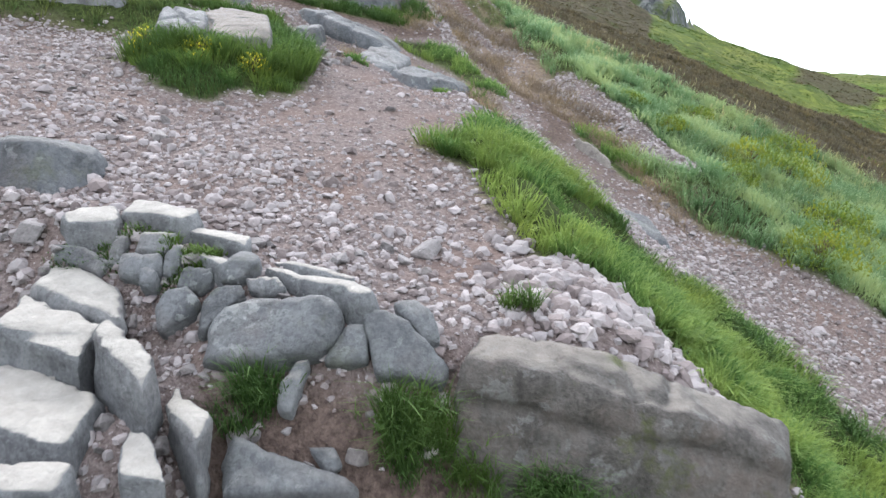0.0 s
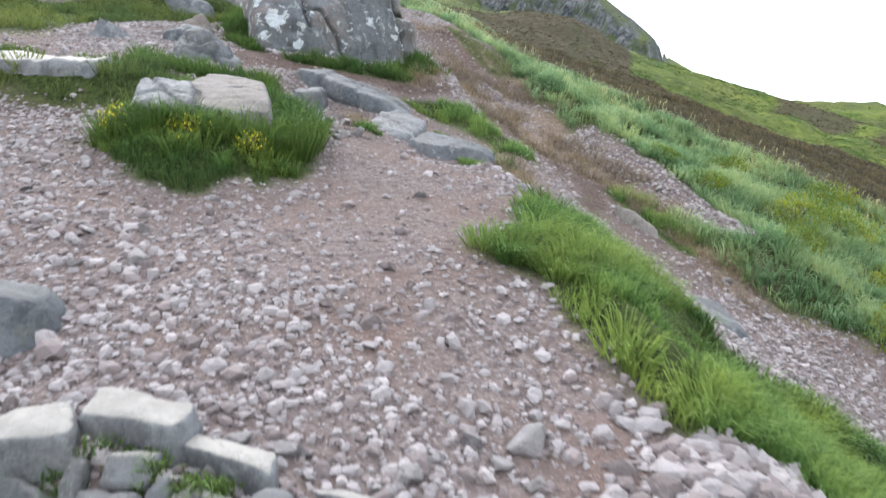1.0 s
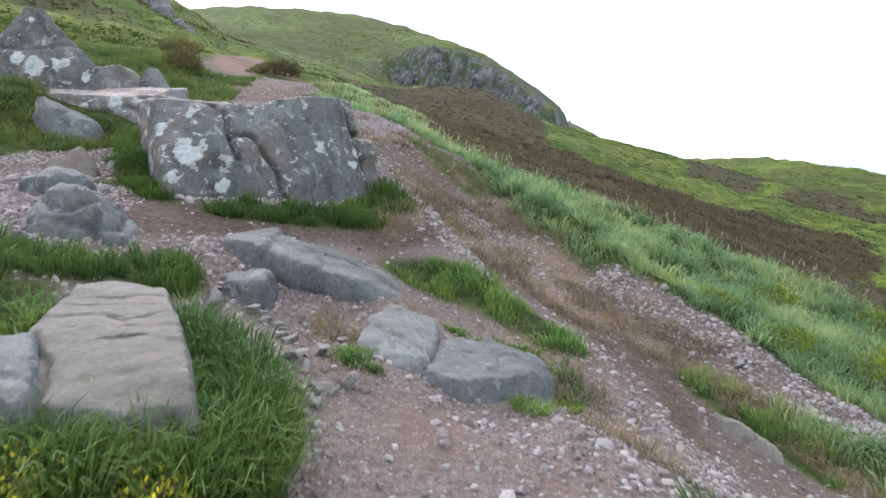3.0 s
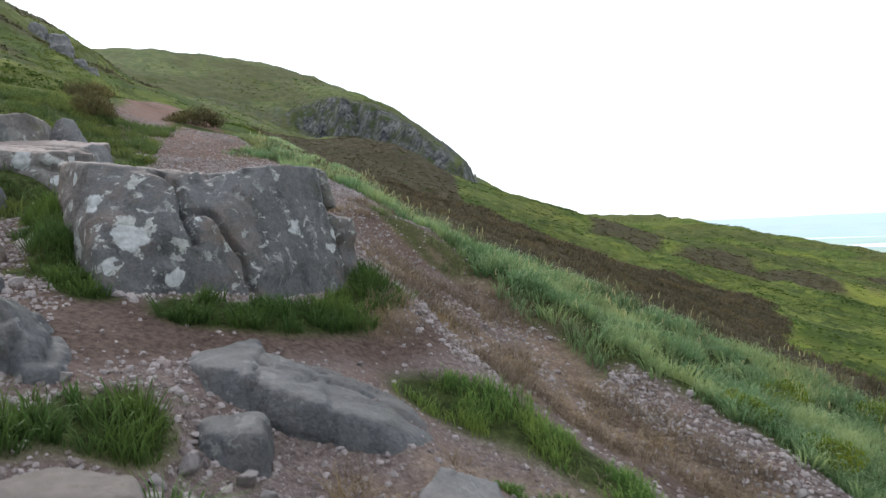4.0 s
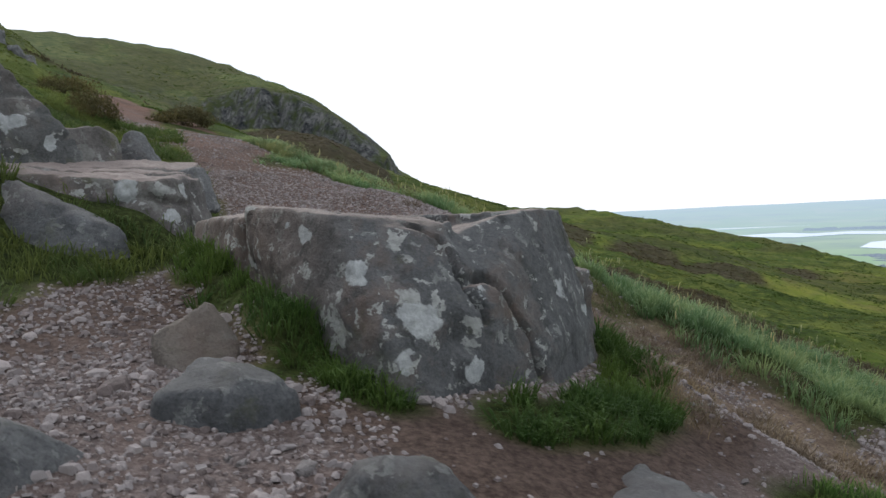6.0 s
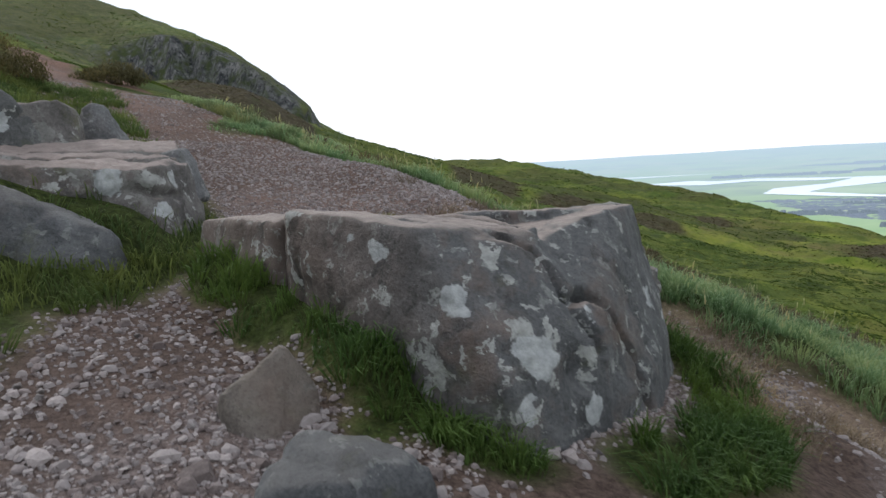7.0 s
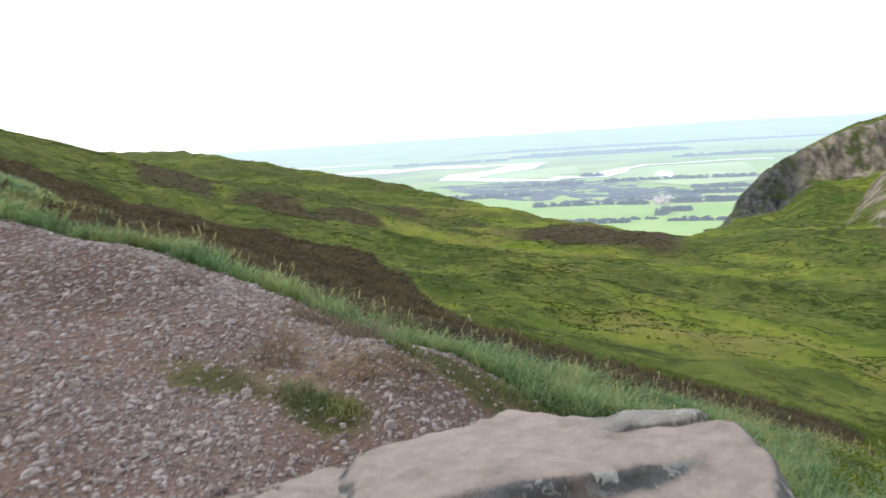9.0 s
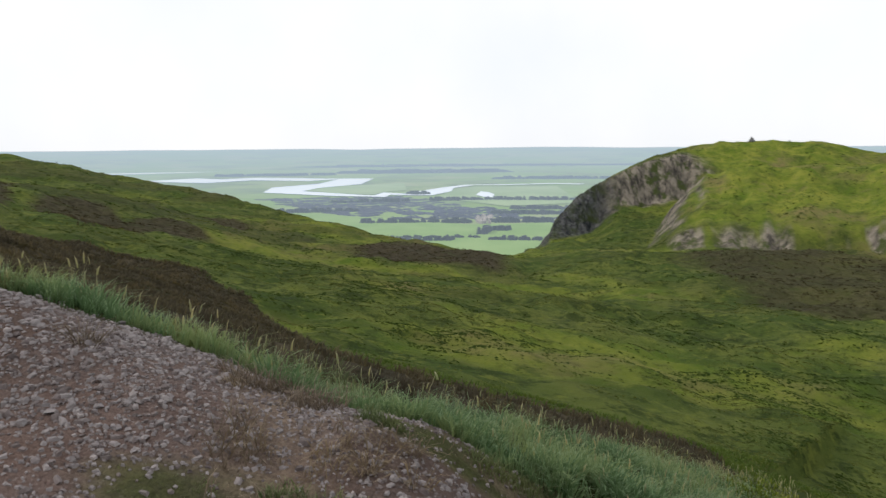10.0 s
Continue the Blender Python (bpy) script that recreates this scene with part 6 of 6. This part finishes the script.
def build_seed_stalks():
    x, y = scatter(15000, (-1.4, 8.0, 9.0, 18.0), lambda u, v: fringe_weight(u, v) * 0.35 + 0.16 * sstep(2.5, 0.3, along(u, v, FRINGE)[0]) * mask("bank")(u, v))
    n = len(x)
    h = rng.uniform(0.13, 0.33, n)
    z = ground_z(x, y)
    stalk = blades_mesh("stalk", x, y, z, h, np.full(n, 0.0016), rng.uniform(0.05, 0.35, n), (0.12, 0.0))
    stalk.materials.append(M_STRAW)
    tagged(new("seeding_grass", stalk), "thin straw-coloured grass stalks along the crest", "grass", kind="stuff")
    v = np.empty(n * 15, np.float32)
    stalk.vertices.foreach_get("co", v)
    tips = v.reshape(n, 5, 3)[:, 4]
    heads = blades_mesh("seed_heads", tips[:, 0], tips[:, 1], tips[:, 2] - 0.05, rng.uniform(0.05, 0.09, n), rng.uniform(0.004, 0.0075, n), rng.uniform(0.1, 0.5, n), (0.2, 0.0))
    heads.materials.append(M_STRAW)
    tagged(new("seed_heads", heads), "pale feathery seed heads on the crest grass", "grass", kind="stuff")


build_seed_stalks()
tussocks("verge_tufts", "arching tufts of bright grass along the path", M_GRASS, 1000, (-0.4, 3.2, 1.6, 6.0), lambda x, y: mask("verge")(x, y) * sstep(0.40, 0.55, fbm(x * 2.2, y * 2.2, 3, 84)), (0.07, 0.17), 80, 0.07, 0.0034, 0.9, (0.15, -0.15))
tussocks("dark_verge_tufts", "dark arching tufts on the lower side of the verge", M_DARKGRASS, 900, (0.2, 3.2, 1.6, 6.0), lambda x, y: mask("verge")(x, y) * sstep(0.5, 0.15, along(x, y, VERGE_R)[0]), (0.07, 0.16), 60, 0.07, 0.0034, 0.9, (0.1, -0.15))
tussocks("bank_tufts", "arching tufts of pale grass on the bank", M_BANK, 4200, (-0.6, 6.5, 3.6, 17.0), lambda x, y: mask("bank")(x, y) * 0.8, (0.09, 0.23), 42, 0.07, 0.0042, 0.8, (0.15, -0.1))
tussocks("mound_tufts", "lush tufts of grass overhanging the mound", M_GRASS, 260, (-2.7, -0.7, 4.5, 6.8), lambda x, y: mask("mound")(x, y) * sstep(4.7, 5.3, y), (0.07, 0.16), 55, 0.06, 0.0034, 0.9, (0.0, -0.2))
tussocks("crest_tufts", "grey-green tufts fringing the edge of the slope", M_CREST, 2600, (-1.6, 8.0, 9.5, 19.0), fringe_weight, (0.10, 0.28), 70, 0.10, 0.0034, 0.8, (0.1, 0.0))
k = 420
gx = rng.uniform(0, 1, k)
px, py = -1.22 + 0.55 * gx + rng.normal(0, 0.02, k), 9.78 - 0.18 * gx + rng.normal(0, 0.02, k)
px[:120], py[:120] = -0.95 + rng.normal(0, 0.05, 120), 9.72 + rng.normal(0, 0.025, 120)
moss = blades_mesh("cleft_grass", px, py, np.full(k, 3.60), rng.uniform(0.03, 0.07, k), np.full(k, 0.0030), rng.uniform(0.2, 1.0, k))
moss.materials.append(M_TURF)
tagged(new("cleft_grass", moss), "short dry grass rooted in the cleft of the rock top", "grass", kind="stuff")
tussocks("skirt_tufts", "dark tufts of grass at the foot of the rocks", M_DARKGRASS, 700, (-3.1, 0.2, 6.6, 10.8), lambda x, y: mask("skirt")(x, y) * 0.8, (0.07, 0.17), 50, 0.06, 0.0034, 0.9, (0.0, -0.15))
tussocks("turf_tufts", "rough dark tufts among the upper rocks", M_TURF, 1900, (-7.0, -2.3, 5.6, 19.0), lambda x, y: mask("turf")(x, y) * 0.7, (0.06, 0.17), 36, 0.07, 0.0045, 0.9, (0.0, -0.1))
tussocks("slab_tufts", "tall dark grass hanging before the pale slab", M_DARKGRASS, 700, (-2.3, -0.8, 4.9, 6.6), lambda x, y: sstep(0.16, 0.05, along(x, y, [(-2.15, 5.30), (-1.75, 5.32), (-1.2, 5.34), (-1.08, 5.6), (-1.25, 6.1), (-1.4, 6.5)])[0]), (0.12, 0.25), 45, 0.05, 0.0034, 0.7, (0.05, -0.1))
grass("dead_grass", "brown dead grass matted on the bare slope", M_DRY, 110000, (-1.0, 2.4, 5.5, 12.6), lambda x, y: cover(x, y)[2] * 0.8, (0.03, 0.10), 0.0028, 1.3, (0.15, -0.1), 4.0)


def dead_weight(x, y):
    return np.max([sstep(1.0, 0.5, np.hypot((x - a) / 0.24, (y - b) / 0.16)) for a, b in ((-0.29, 11.27), (-0.15, 11.12), (-0.35, 12.65), (0.10, 12.1))], axis=0)


tussocks("hump_tufts", "short green tufts rooted round the bedrock hump", M_GRASS, 900, (-1.0, 0.6, 6.0, 7.4),
         lambda x, y: sstep(0.09, 0.02, np.min([along(x, y, q)[0] for q in ([(-0.82, 6.46), (-0.70, 6.32)], [(0.02, 6.24), (0.10, 6.28)], [(0.27, 6.54), (0.36, 6.72), (0.34, 6.9)], [(-0.2, 7.14), (0.02, 7.1), (0.2, 7.02)])], axis=0)),
         (0.04, 0.09), 40, 0.04, 0.003, 0.9, (0.0, -0.1))
tussocks("dead_tufts", "pale dead grass tufts on the bare gravel by the crest", M_DRY, 260, (-1.3, 0.5, 10.8, 13.0), dead_weight, (0.05, 0.13), 40, 0.06, 0.0022, 1.3)


def build_heather():
    x, y = scatter(34000, (-6, 46, 9, 62), lambda u, v: cover(u, v)[1] * np.clip(14 / np.maximum(np.hypot(u + 2.6, v - 9.4), 4), 0, 1) ** 1.1)
    r = np.hypot(x + 2.6, y - 9.4)
    k = 9
    cx, cy = np.repeat(x, k), np.repeat(y, k)
    s = np.repeat(np.clip(r / 22, 0.5, 2.0), k)
    px, py = cx + rng.normal(0, 0.11, len(cx)) * s, cy + rng.normal(0, 0.11, len(cx)) * s
    h = rng.uniform(0.07, 0.20, len(cx)) * (0.7 + 0.35 * s)
    me = blades_mesh("heather", px, py, ground_z(px, py), h, rng.uniform(0.012, 0.028, len(cx)) * s, rng.uniform(0.2, 1.0, len(cx)))
    me.materials.append(M_HEATHER)
    tagged(new("heather", me), "dark brown heather covering the slope below the crest", "heather", kind="stuff")


build_heather()


def build_valley_tufts():
    az, r = np.radians(rng.uniform(15, 104, 90000)), np.exp(rng.uniform(math.log(5), math.log(17), 90000))
    x, y = LOOK[0] + r * np.sin(az), LOOK[1] + r * np.cos(az)
    gravel, heather, dry, green, parts = cover(x, y)
    keep = (parts["out"] > 0.4) & (heather < 0.4) & (rng.random(len(x)) < 0.25 + 0.75 * sstep(0.42, 0.6, fbm(x / 2.5, y / 2.5, 3, 91)))
    x, y, r = x[keep], y[keep], r[keep]
    s = np.clip(r / 12, 0.6, 5)
    me = blades_mesh("tufts", x, y, ground_z(x, y), rng.uniform(0.05, 0.14, len(x)) * s ** 0.5, rng.uniform(0.006, 0.013, len(x)) * s ** 0.8, rng.uniform(0.2, 0.9, len(x)))
    me.materials.append(M_TUFT)
    tagged(new("valley_grass", me), "rough green tussocks over the valley floor", "grass", kind="stuff")


M_TUFT = leaf_material("tussock_grass", (0.06, 0.10, 0.018), (0.08, 0.13, 0.022), (0.12, 0.16, 0.035), 0.4)
build_valley_tufts()


def build_far_clumps():
    """Bracken, rushes and heather of the far slopes as clumps of broad fronds, larger where they stand farther off."""
    n = 240000
    az, r = rng.uniform(-42, 104, n), np.exp(rng.uniform(math.log(14), math.log(245), n))
    x, y = LOOK[0] + r * np.sin(np.radians(az)), LOOK[1] + r * np.cos(np.radians(az))
    gravel, heather, dry, green, parts = cover(x, y)
    z, rad, bear, rr = far_z(x, y)
    gz = ground_z(x, y)
    e = 0.6
    steep = np.hypot(ground_z(x + e, y) - gz, ground_z(x, y + e) - gz) / e
    ok = (gravel < 0.1) & (r < rr * 1.005) & (steep < np.where(az < -3, 1.4, 0.62)) & (parts["out"] > -90)
    lump = fbm(x / 5, y / 5, 4, 93)
    tone = fbm(x / 17, y / 17, 3, 94)
    brown = ok & (heather > 0.5)
    dark = ok & ~brown & (rng.random(n) < 0.05 + 0.9 * sstep(0.50, 0.62, lump)) & (tone < 0.56)
    light = ok & ~brown & ~dark & (rng.random(n) < 0.06 + 0.8 * sstep(0.50, 0.60, fbm(x / 7, y / 7, 4, 95)))
    for name, label, mat, pick, most, tall in (("heather_clumps", "dark brown heather clumps over the far slopes", M_HEATHCLUMP, brown, 26000, 0.6),
                                               ("bracken", "dark green bracken and rushes over the valley slopes", M_BRACKEN, dark, 30000, 0.6),
                                               ("hill_grass", "yellow-green grass tussocks over the valley slopes", M_HILLGRASS, light, 26000, 0.5)):
        k = np.flatnonzero(pick)[:most]
        s = 0.10 + 0.0026 * r[k]
        per = 3
        cx, cy, cs = np.repeat(x[k], per), np.repeat(y[k], per), np.repeat(s * rng.uniform(0.5, 1.3, len(k)), per)
        px, py = cx + rng.normal(0, 0.4, len(cx)) * cs, cy + rng.normal(0, 0.4, len(cx)) * cs
        me = blades_mesh(name, px, py, ground_z(px, py) - 0.05 * cs, rng.uniform(0.35, 0.75, len(cx)) * cs * tall, rng.uniform(0.18, 0.4, len(cx)) * cs, rng.uniform(0.3, 1.3, len(cx)))
        me.materials.append(mat)
        tagged(new(name, me), label, "heather" if "heather" in name else "grass", kind="stuff")


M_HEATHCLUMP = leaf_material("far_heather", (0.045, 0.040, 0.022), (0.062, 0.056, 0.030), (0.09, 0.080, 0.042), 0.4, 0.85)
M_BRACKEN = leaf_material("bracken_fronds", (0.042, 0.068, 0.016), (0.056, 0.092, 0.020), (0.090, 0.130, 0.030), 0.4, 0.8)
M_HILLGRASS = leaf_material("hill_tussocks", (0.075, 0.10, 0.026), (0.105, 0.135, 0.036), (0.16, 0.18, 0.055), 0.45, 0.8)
build_far_clumps()


def leafy(name, x, y, radius, height, label, category, mat, leaves=900, flowers=0, group=""):
    """A low shrub: twigs from one root and a crown of small leaves with gaps."""
    z0 = float(ground_z(np.array(x), np.array(y)))
    root = tagged(new(name), label, category, group)
    root.location = (x, y, z0)
    tw = 26
    a = rng.uniform(0, 2 * np.pi, tw)
    twigs = blades_mesh("twigs", np.zeros(tw), np.zeros(tw), np.zeros(tw), rng.uniform(0.6, 0.95, tw) * height, np.full(tw, 0.006), rng.uniform(0.2, 0.9, tw) * radius / height)
    twigs.materials.append(M_HEATHER)
    ob = new("stem", twigs)
    ob.parent = root
    u = rng.normal(0, 1, (leaves, 3))
    u /= np.linalg.norm(u, axis=1)[:, None]
    lump = 0.65 + 0.6 * fbm(u[:, 0] * 2.2 + x, u[:, 1] * 2.2 + y, 3, 5)
    d = rng.uniform(0.55, 1.0, leaves) * lump
    px, py, pz = u[:, 0] * radius * d, u[:, 1] * radius * d, np.abs(u[:, 2]) * height * d
    me = blades_mesh("leaves", px, py, pz, rng.uniform(0.03, 0.075, leaves) * (0.35 + radius), rng.uniform(0.005, 0.011, leaves) * (0.35 + radius), rng.uniform(0.3, 1.3, leaves))
    me.materials.append(mat)
    ob = new("crown", me)
    ob.parent = root
    if flowers:
        k = rng.integers(0, leaves, flowers)
        fl = blades_mesh("flowers", px[k] * 1.03, py[k] * 1.03, pz[k] * 1.05, np.full(flowers, 0.018), np.full(flowers, 0.006), rng.uniform(0.1, 0.8, flowers))
        fl.materials.append(M_FLOWER)
        ob = new("blossom", fl)
        ob.parent = root
    return root


for sx, sy, sr, sh in ((3.15, 5.75, 0.42, 0.36), (3.5, 8.2, 0.45, 0.34), (4.1, 8.5, 0.5, 0.36), (2.9, 7.1, 0.32, 0.24), (2.55, 8.3, 0.28, 0.2), (3.9, 7.0, 0.5, 0.4), (2.2, 8.7, 0.25, 0.18), (4.6, 9.7, 0.45, 0.3), (3.3, 9.6, 0.3, 0.2)):
    leafy("low_shrub", sx, sy, sr, sh, "low yellow-green shrub growing in the bank grass", "shrub", M_GORSE, 900, 0, "shrubs on the bank")
leafy("flowering_shrub", -2.14, 5.32, 0.13, 0.22, "small shrub with yellow flowers beside the pale slab", "shrub", M_GORSE, 350, 90)
leafy("flowering_herb", -1.70, 5.22, 0.17, 0.16, "yellow-flowered herb in front of the pale slab", "plant", M_GORSE, 240, 45)
leafy("flowering_herb", -1.34, 5.22, 0.15, 0.15, "yellow-flowered herb in front of the pale slab", "plant", M_GORSE, 220, 40)
leafy("heather_bush", -3.50, 17.5, 0.42, 0.42, "brown heather bush at the side of the upper path", "bush", M_BROWNBUSH, 3200)
leafy("heather_bush", -2.05, 21.4, 0.75, 0.36, "brown heather bush at the side of the upper path", "bush", M_BROWNBUSH, 3600)
leafy("heather_bush", -4.1, 20.5, 0.6, 0.35, "brown heather bush at the side of the upper path", "bush", M_BROWNBUSH, 2000)


# ---------------------------------------------------------------- the lowland, kilometres off
def lowland(bearing, drop):
    """A place on the plain, by its bearing and the degrees below the horizon at which the lookout sees it."""
    r = (LOOK[2] - PLAIN_Z) / math.tan(radians(drop))
    return LOOK[0] + r * math.sin(radians(bearing)), LOOK[1] + r * math.cos(radians(bearing))


def flat_shape(name, pts, mat, label, category, lift=1.0):
    bm = bmesh.new()
    bm.faces.new([bm.verts.new((*lowland(a, d), PLAIN_Z + lift)) for a, d in pts])
    bmesh.ops.recalc_face_normals(bm, faces=bm.faces)
    for f in bm.faces:
        if f.normal.z < 0:
            f.normal_flip()
    me = bpy.data.meshes.new(name)
    bm.to_mesh(me)
    bm.free()
    me.materials.append(mat)
    return tagged(new(name, me), label, category, kind="structure")


def ribbon(name, pts, width, mat, label, category, lift=1.5):
    p = [Vector((*lowland(a, d), PLAIN_Z + lift)) for a, d in pts]
    bm = bmesh.new()
    row = []
    for k, q in enumerate(p):
        way = (p[min(k + 1, len(p) - 1)] - p[max(k - 1, 0)]).normalized()
        side = Vector((way.y, -way.x, 0)) * width[k] / 2
        row.append((bm.verts.new(q - side), bm.verts.new(q + side)))
    for (a, b), (c, d) in zip(row[:-1], row[1:]):
        bm.faces.new((a, b, d, c))
    bmesh.ops.recalc_face_normals(bm, faces=bm.faces)
    me = bpy.data.meshes.new(name)
    bm.to_mesh(me)
    bm.free()
    me.materials.append(mat)
    return tagged(new(name, me), label, category, kind="structure")


flat_shape("pasture", [(52, 5.0), (57, 5.15), (63.2, 5.75), (69.3, 6.2), (75.6, 6.0), (78, 7.0), (79, 9.5), (60, 9.5), (50, 8)], M_MEADOW, "bright green pasture at the foot of the hills", "field")
flat_shape("pasture", [(57.0, 2.95), (60.6, 2.95), (63.9, 2.82), (64.1, 3.4), (62.6, 3.45), (61.5, 3.7), (58.7, 3.6), (56.0, 3.3)], M_FIELD, "pale green field inside the river's bend", "field")
flat_shape("pasture", [(67.6, 3.4), (69.5, 3.15), (76, 3.1), (78, 4.4), (72, 4.7), (66.5, 4.0)], M_FIELD, "pale green fields beyond the plantation", "field")
ribbon("river", [(46, 2.3), (49.4, 2.46), (52.3, 2.35), (57.0, 2.48), (60.1, 2.46), (58.8, 2.85), (55.3, 3.1), (54.4, 3.4), (58.7, 3.72), (61.9, 3.87), (62.7, 3.6), (63.6, 3.75), (64.9, 3.77), (66.4, 3.51), (67.3, 3.25), (69.1, 3.02), (72.2, 3.0), (75.8, 2.91), (78, 2.95)],
       [190, 180, 150, 120, 90, 95, 95, 70, 45, 40, 26, 40, 60, 55, 26, 22, 24, 26, 24], M_WATER, "pale shining river winding through the lowland", "river")
ribbon("estuary", [(38, 1.7), (44, 1.75), (49, 1.7), (53, 1.6)], [230, 200, 150, 60], M_WATER, "pale wide water of the far estuary", "river")
flat_shape("pond", [(69.6, 3.85), (70.3, 4.0), (70.9, 4.05), (71.1, 3.8), (70.6, 3.62), (70.0, 3.56)], M_WATER, "small pale lake among the lowland fields", "lake", 1.8)


def far_blocks(name, label, mat, rows, lift=0.0):
    """Dark shelterbelts and rows of trees on the plain, one lumpy strip each."""
    vs, fs = [], []
    for a0, a1, drop, deep, tall in rows:
        n = max(3, int((a1 - a0) / 0.22))
        for k in range(n):
            if rng.random() < 0.12:
                continue
            aa = a0 + (a1 - a0) * k / n
            x, y = lowland(aa, drop + rng.uniform(-0.03, 0.03))
            x2, y2 = lowland(aa + (a1 - a0) / n * 1.1, drop)
            dx, dy = x2 - x, y2 - y
            q = math.hypot(dx, dy)
            px, py = -dy / q * deep, dx / q * deep
            h = tall * rng.uniform(0.6, 1.2)
            b = len(vs)
            for hh, s in ((0, 1.0), (h, 0.6)):
                for ux, uy in ((0, 0), (dx, dy), (dx + px, dy + py), (px, py)):
                    vs.append((x + (dx + px) / 2 + (ux - (dx + px) / 2) * s, y + (dy + py) / 2 + (uy - (dy + py) / 2) * s, PLAIN_Z + lift + hh))
            fs += [(b + 4, b + 5, b + 6, b + 7), (b, b + 1, b + 5, b + 4), (b + 1, b + 2, b + 6, b + 5), (b + 2, b + 3, b + 7, b + 6), (b + 3, b, b + 4, b + 7)]
    me = mesh_from(name, np.array(vs), quads=np.array(fs))
    me.materials.append(mat)
    return tagged(new(name, me), label, "woodland", kind="stuff")


dark_rows = []
for k in range(15):
    d = 3.95 + 0.125 * k
    for a0 in np.arange(53.0 + 0.5 * k, 63.5 + 0.75 * k, 2.3):
        if rng.random() < 0.93:
            dark_rows.append((a0 + rng.uniform(0, 0.5), a0 + rng.uniform(1.6, 2.2), d + rng.uniform(-0.03, 0.03), rng.uniform(22, 34), 1.2))
far_blocks("plantation", "slate-dark rows of plantation on the lowland", M_PLANT, dark_rows)
far_blocks("hedgerow", "dark hedgerows and tree lines between the pastures", M_WOOD,
           [(52, 60, 5.0, 10, 5), (60, 69.2, 6.0, 10, 5), (62, 70, 7.25, 5, 3), (64, 67.5, 7.5, 10, 4), (70.5, 76, 7.45, 8, 4), (69.6, 70.4, 7.0, 30, 6), (70, 72, 6.7, 10, 5), (71, 77, 5.95, 12, 5), (71, 76.5, 5.3, 20, 4), (73, 77.5, 4.9, 16, 4),
            (66, 78, 4.2, 12, 5), (58, 64, 4.3, 10, 5), (64, 66, 3.75, 12, 6)])
far_blocks("distant_forest", "blue hazy forest belt in the far lowland", M_BLUEWOOD,
           [(60, 78, 1.6, 300, 10), (61, 69, 2.0, 160, 9), (64, 80, 1.3, 300, 10), (50, 58, 2.1, 40, 6), (72, 80, 2.5, 40, 6)])
for k in range(16):
    hx, hy = lowland(70.3 + rng.uniform(-0.7, 0.7), 5.75 + rng.uniform(-0.25, 0.35))
    bm = bmesh.new()
    bmesh.ops.create_cube(bm, size=1.0, matrix=Matrix.LocRotScale((hx, hy, PLAIN_Z + 1.5), Euler((0, 0, rng.uniform(0, 3))), (rng.uniform(3, 6), rng.uniform(2.5, 4), 2.6)))
    ridge = [v for v in bm.verts if v.co.z > PLAIN_Z + 2]
    bmesh.ops.extrude_face_region(bm, geom=[f for f in bm.faces if f.normal.z > 0.9])
    up = [v for v in bm.verts if v.co.z > PLAIN_Z + 2 and v not in ridge]
    mid_x, mid_y = sum(v.co.x for v in up) / len(up), sum(v.co.y for v in up) / len(up)
    for v in up:
        v.co.x, v.co.y, v.co.z = mid_x + (v.co.x - mid_x) * 0.25, mid_y + (v.co.y - mid_y) * 0.25, v.co.z + 1.8
    me = bpy.data.meshes.new("far_house")
    bm.to_mesh(me)
    bm.free()
    me.materials.append(M_VILLAGE)
    tagged(new("far_house", me), "small pale house of a lowland village far off", "house", "houses of the far village")
cx_, cy_ = LOOK[0] + 225 * math.sin(radians(90)), LOOK[1] + 225 * math.cos(radians(90))
rock("summit_cairn", [(cx_ + a, cy_ + b, g(cx_, cy_) + c) for a, b, c in ((-1.3, -1, -0.4), (1.3, -1, -0.4), (1.3, 1, -0.4), (-1.3, 1, -0.4), (-0.3, 0, 1.1), (0.4, 0.1, 1.0))],
     "small dark cairn on the summit of the far crag", M_BOULDER, 0.25, 0.1, 0.0, 0, 70)
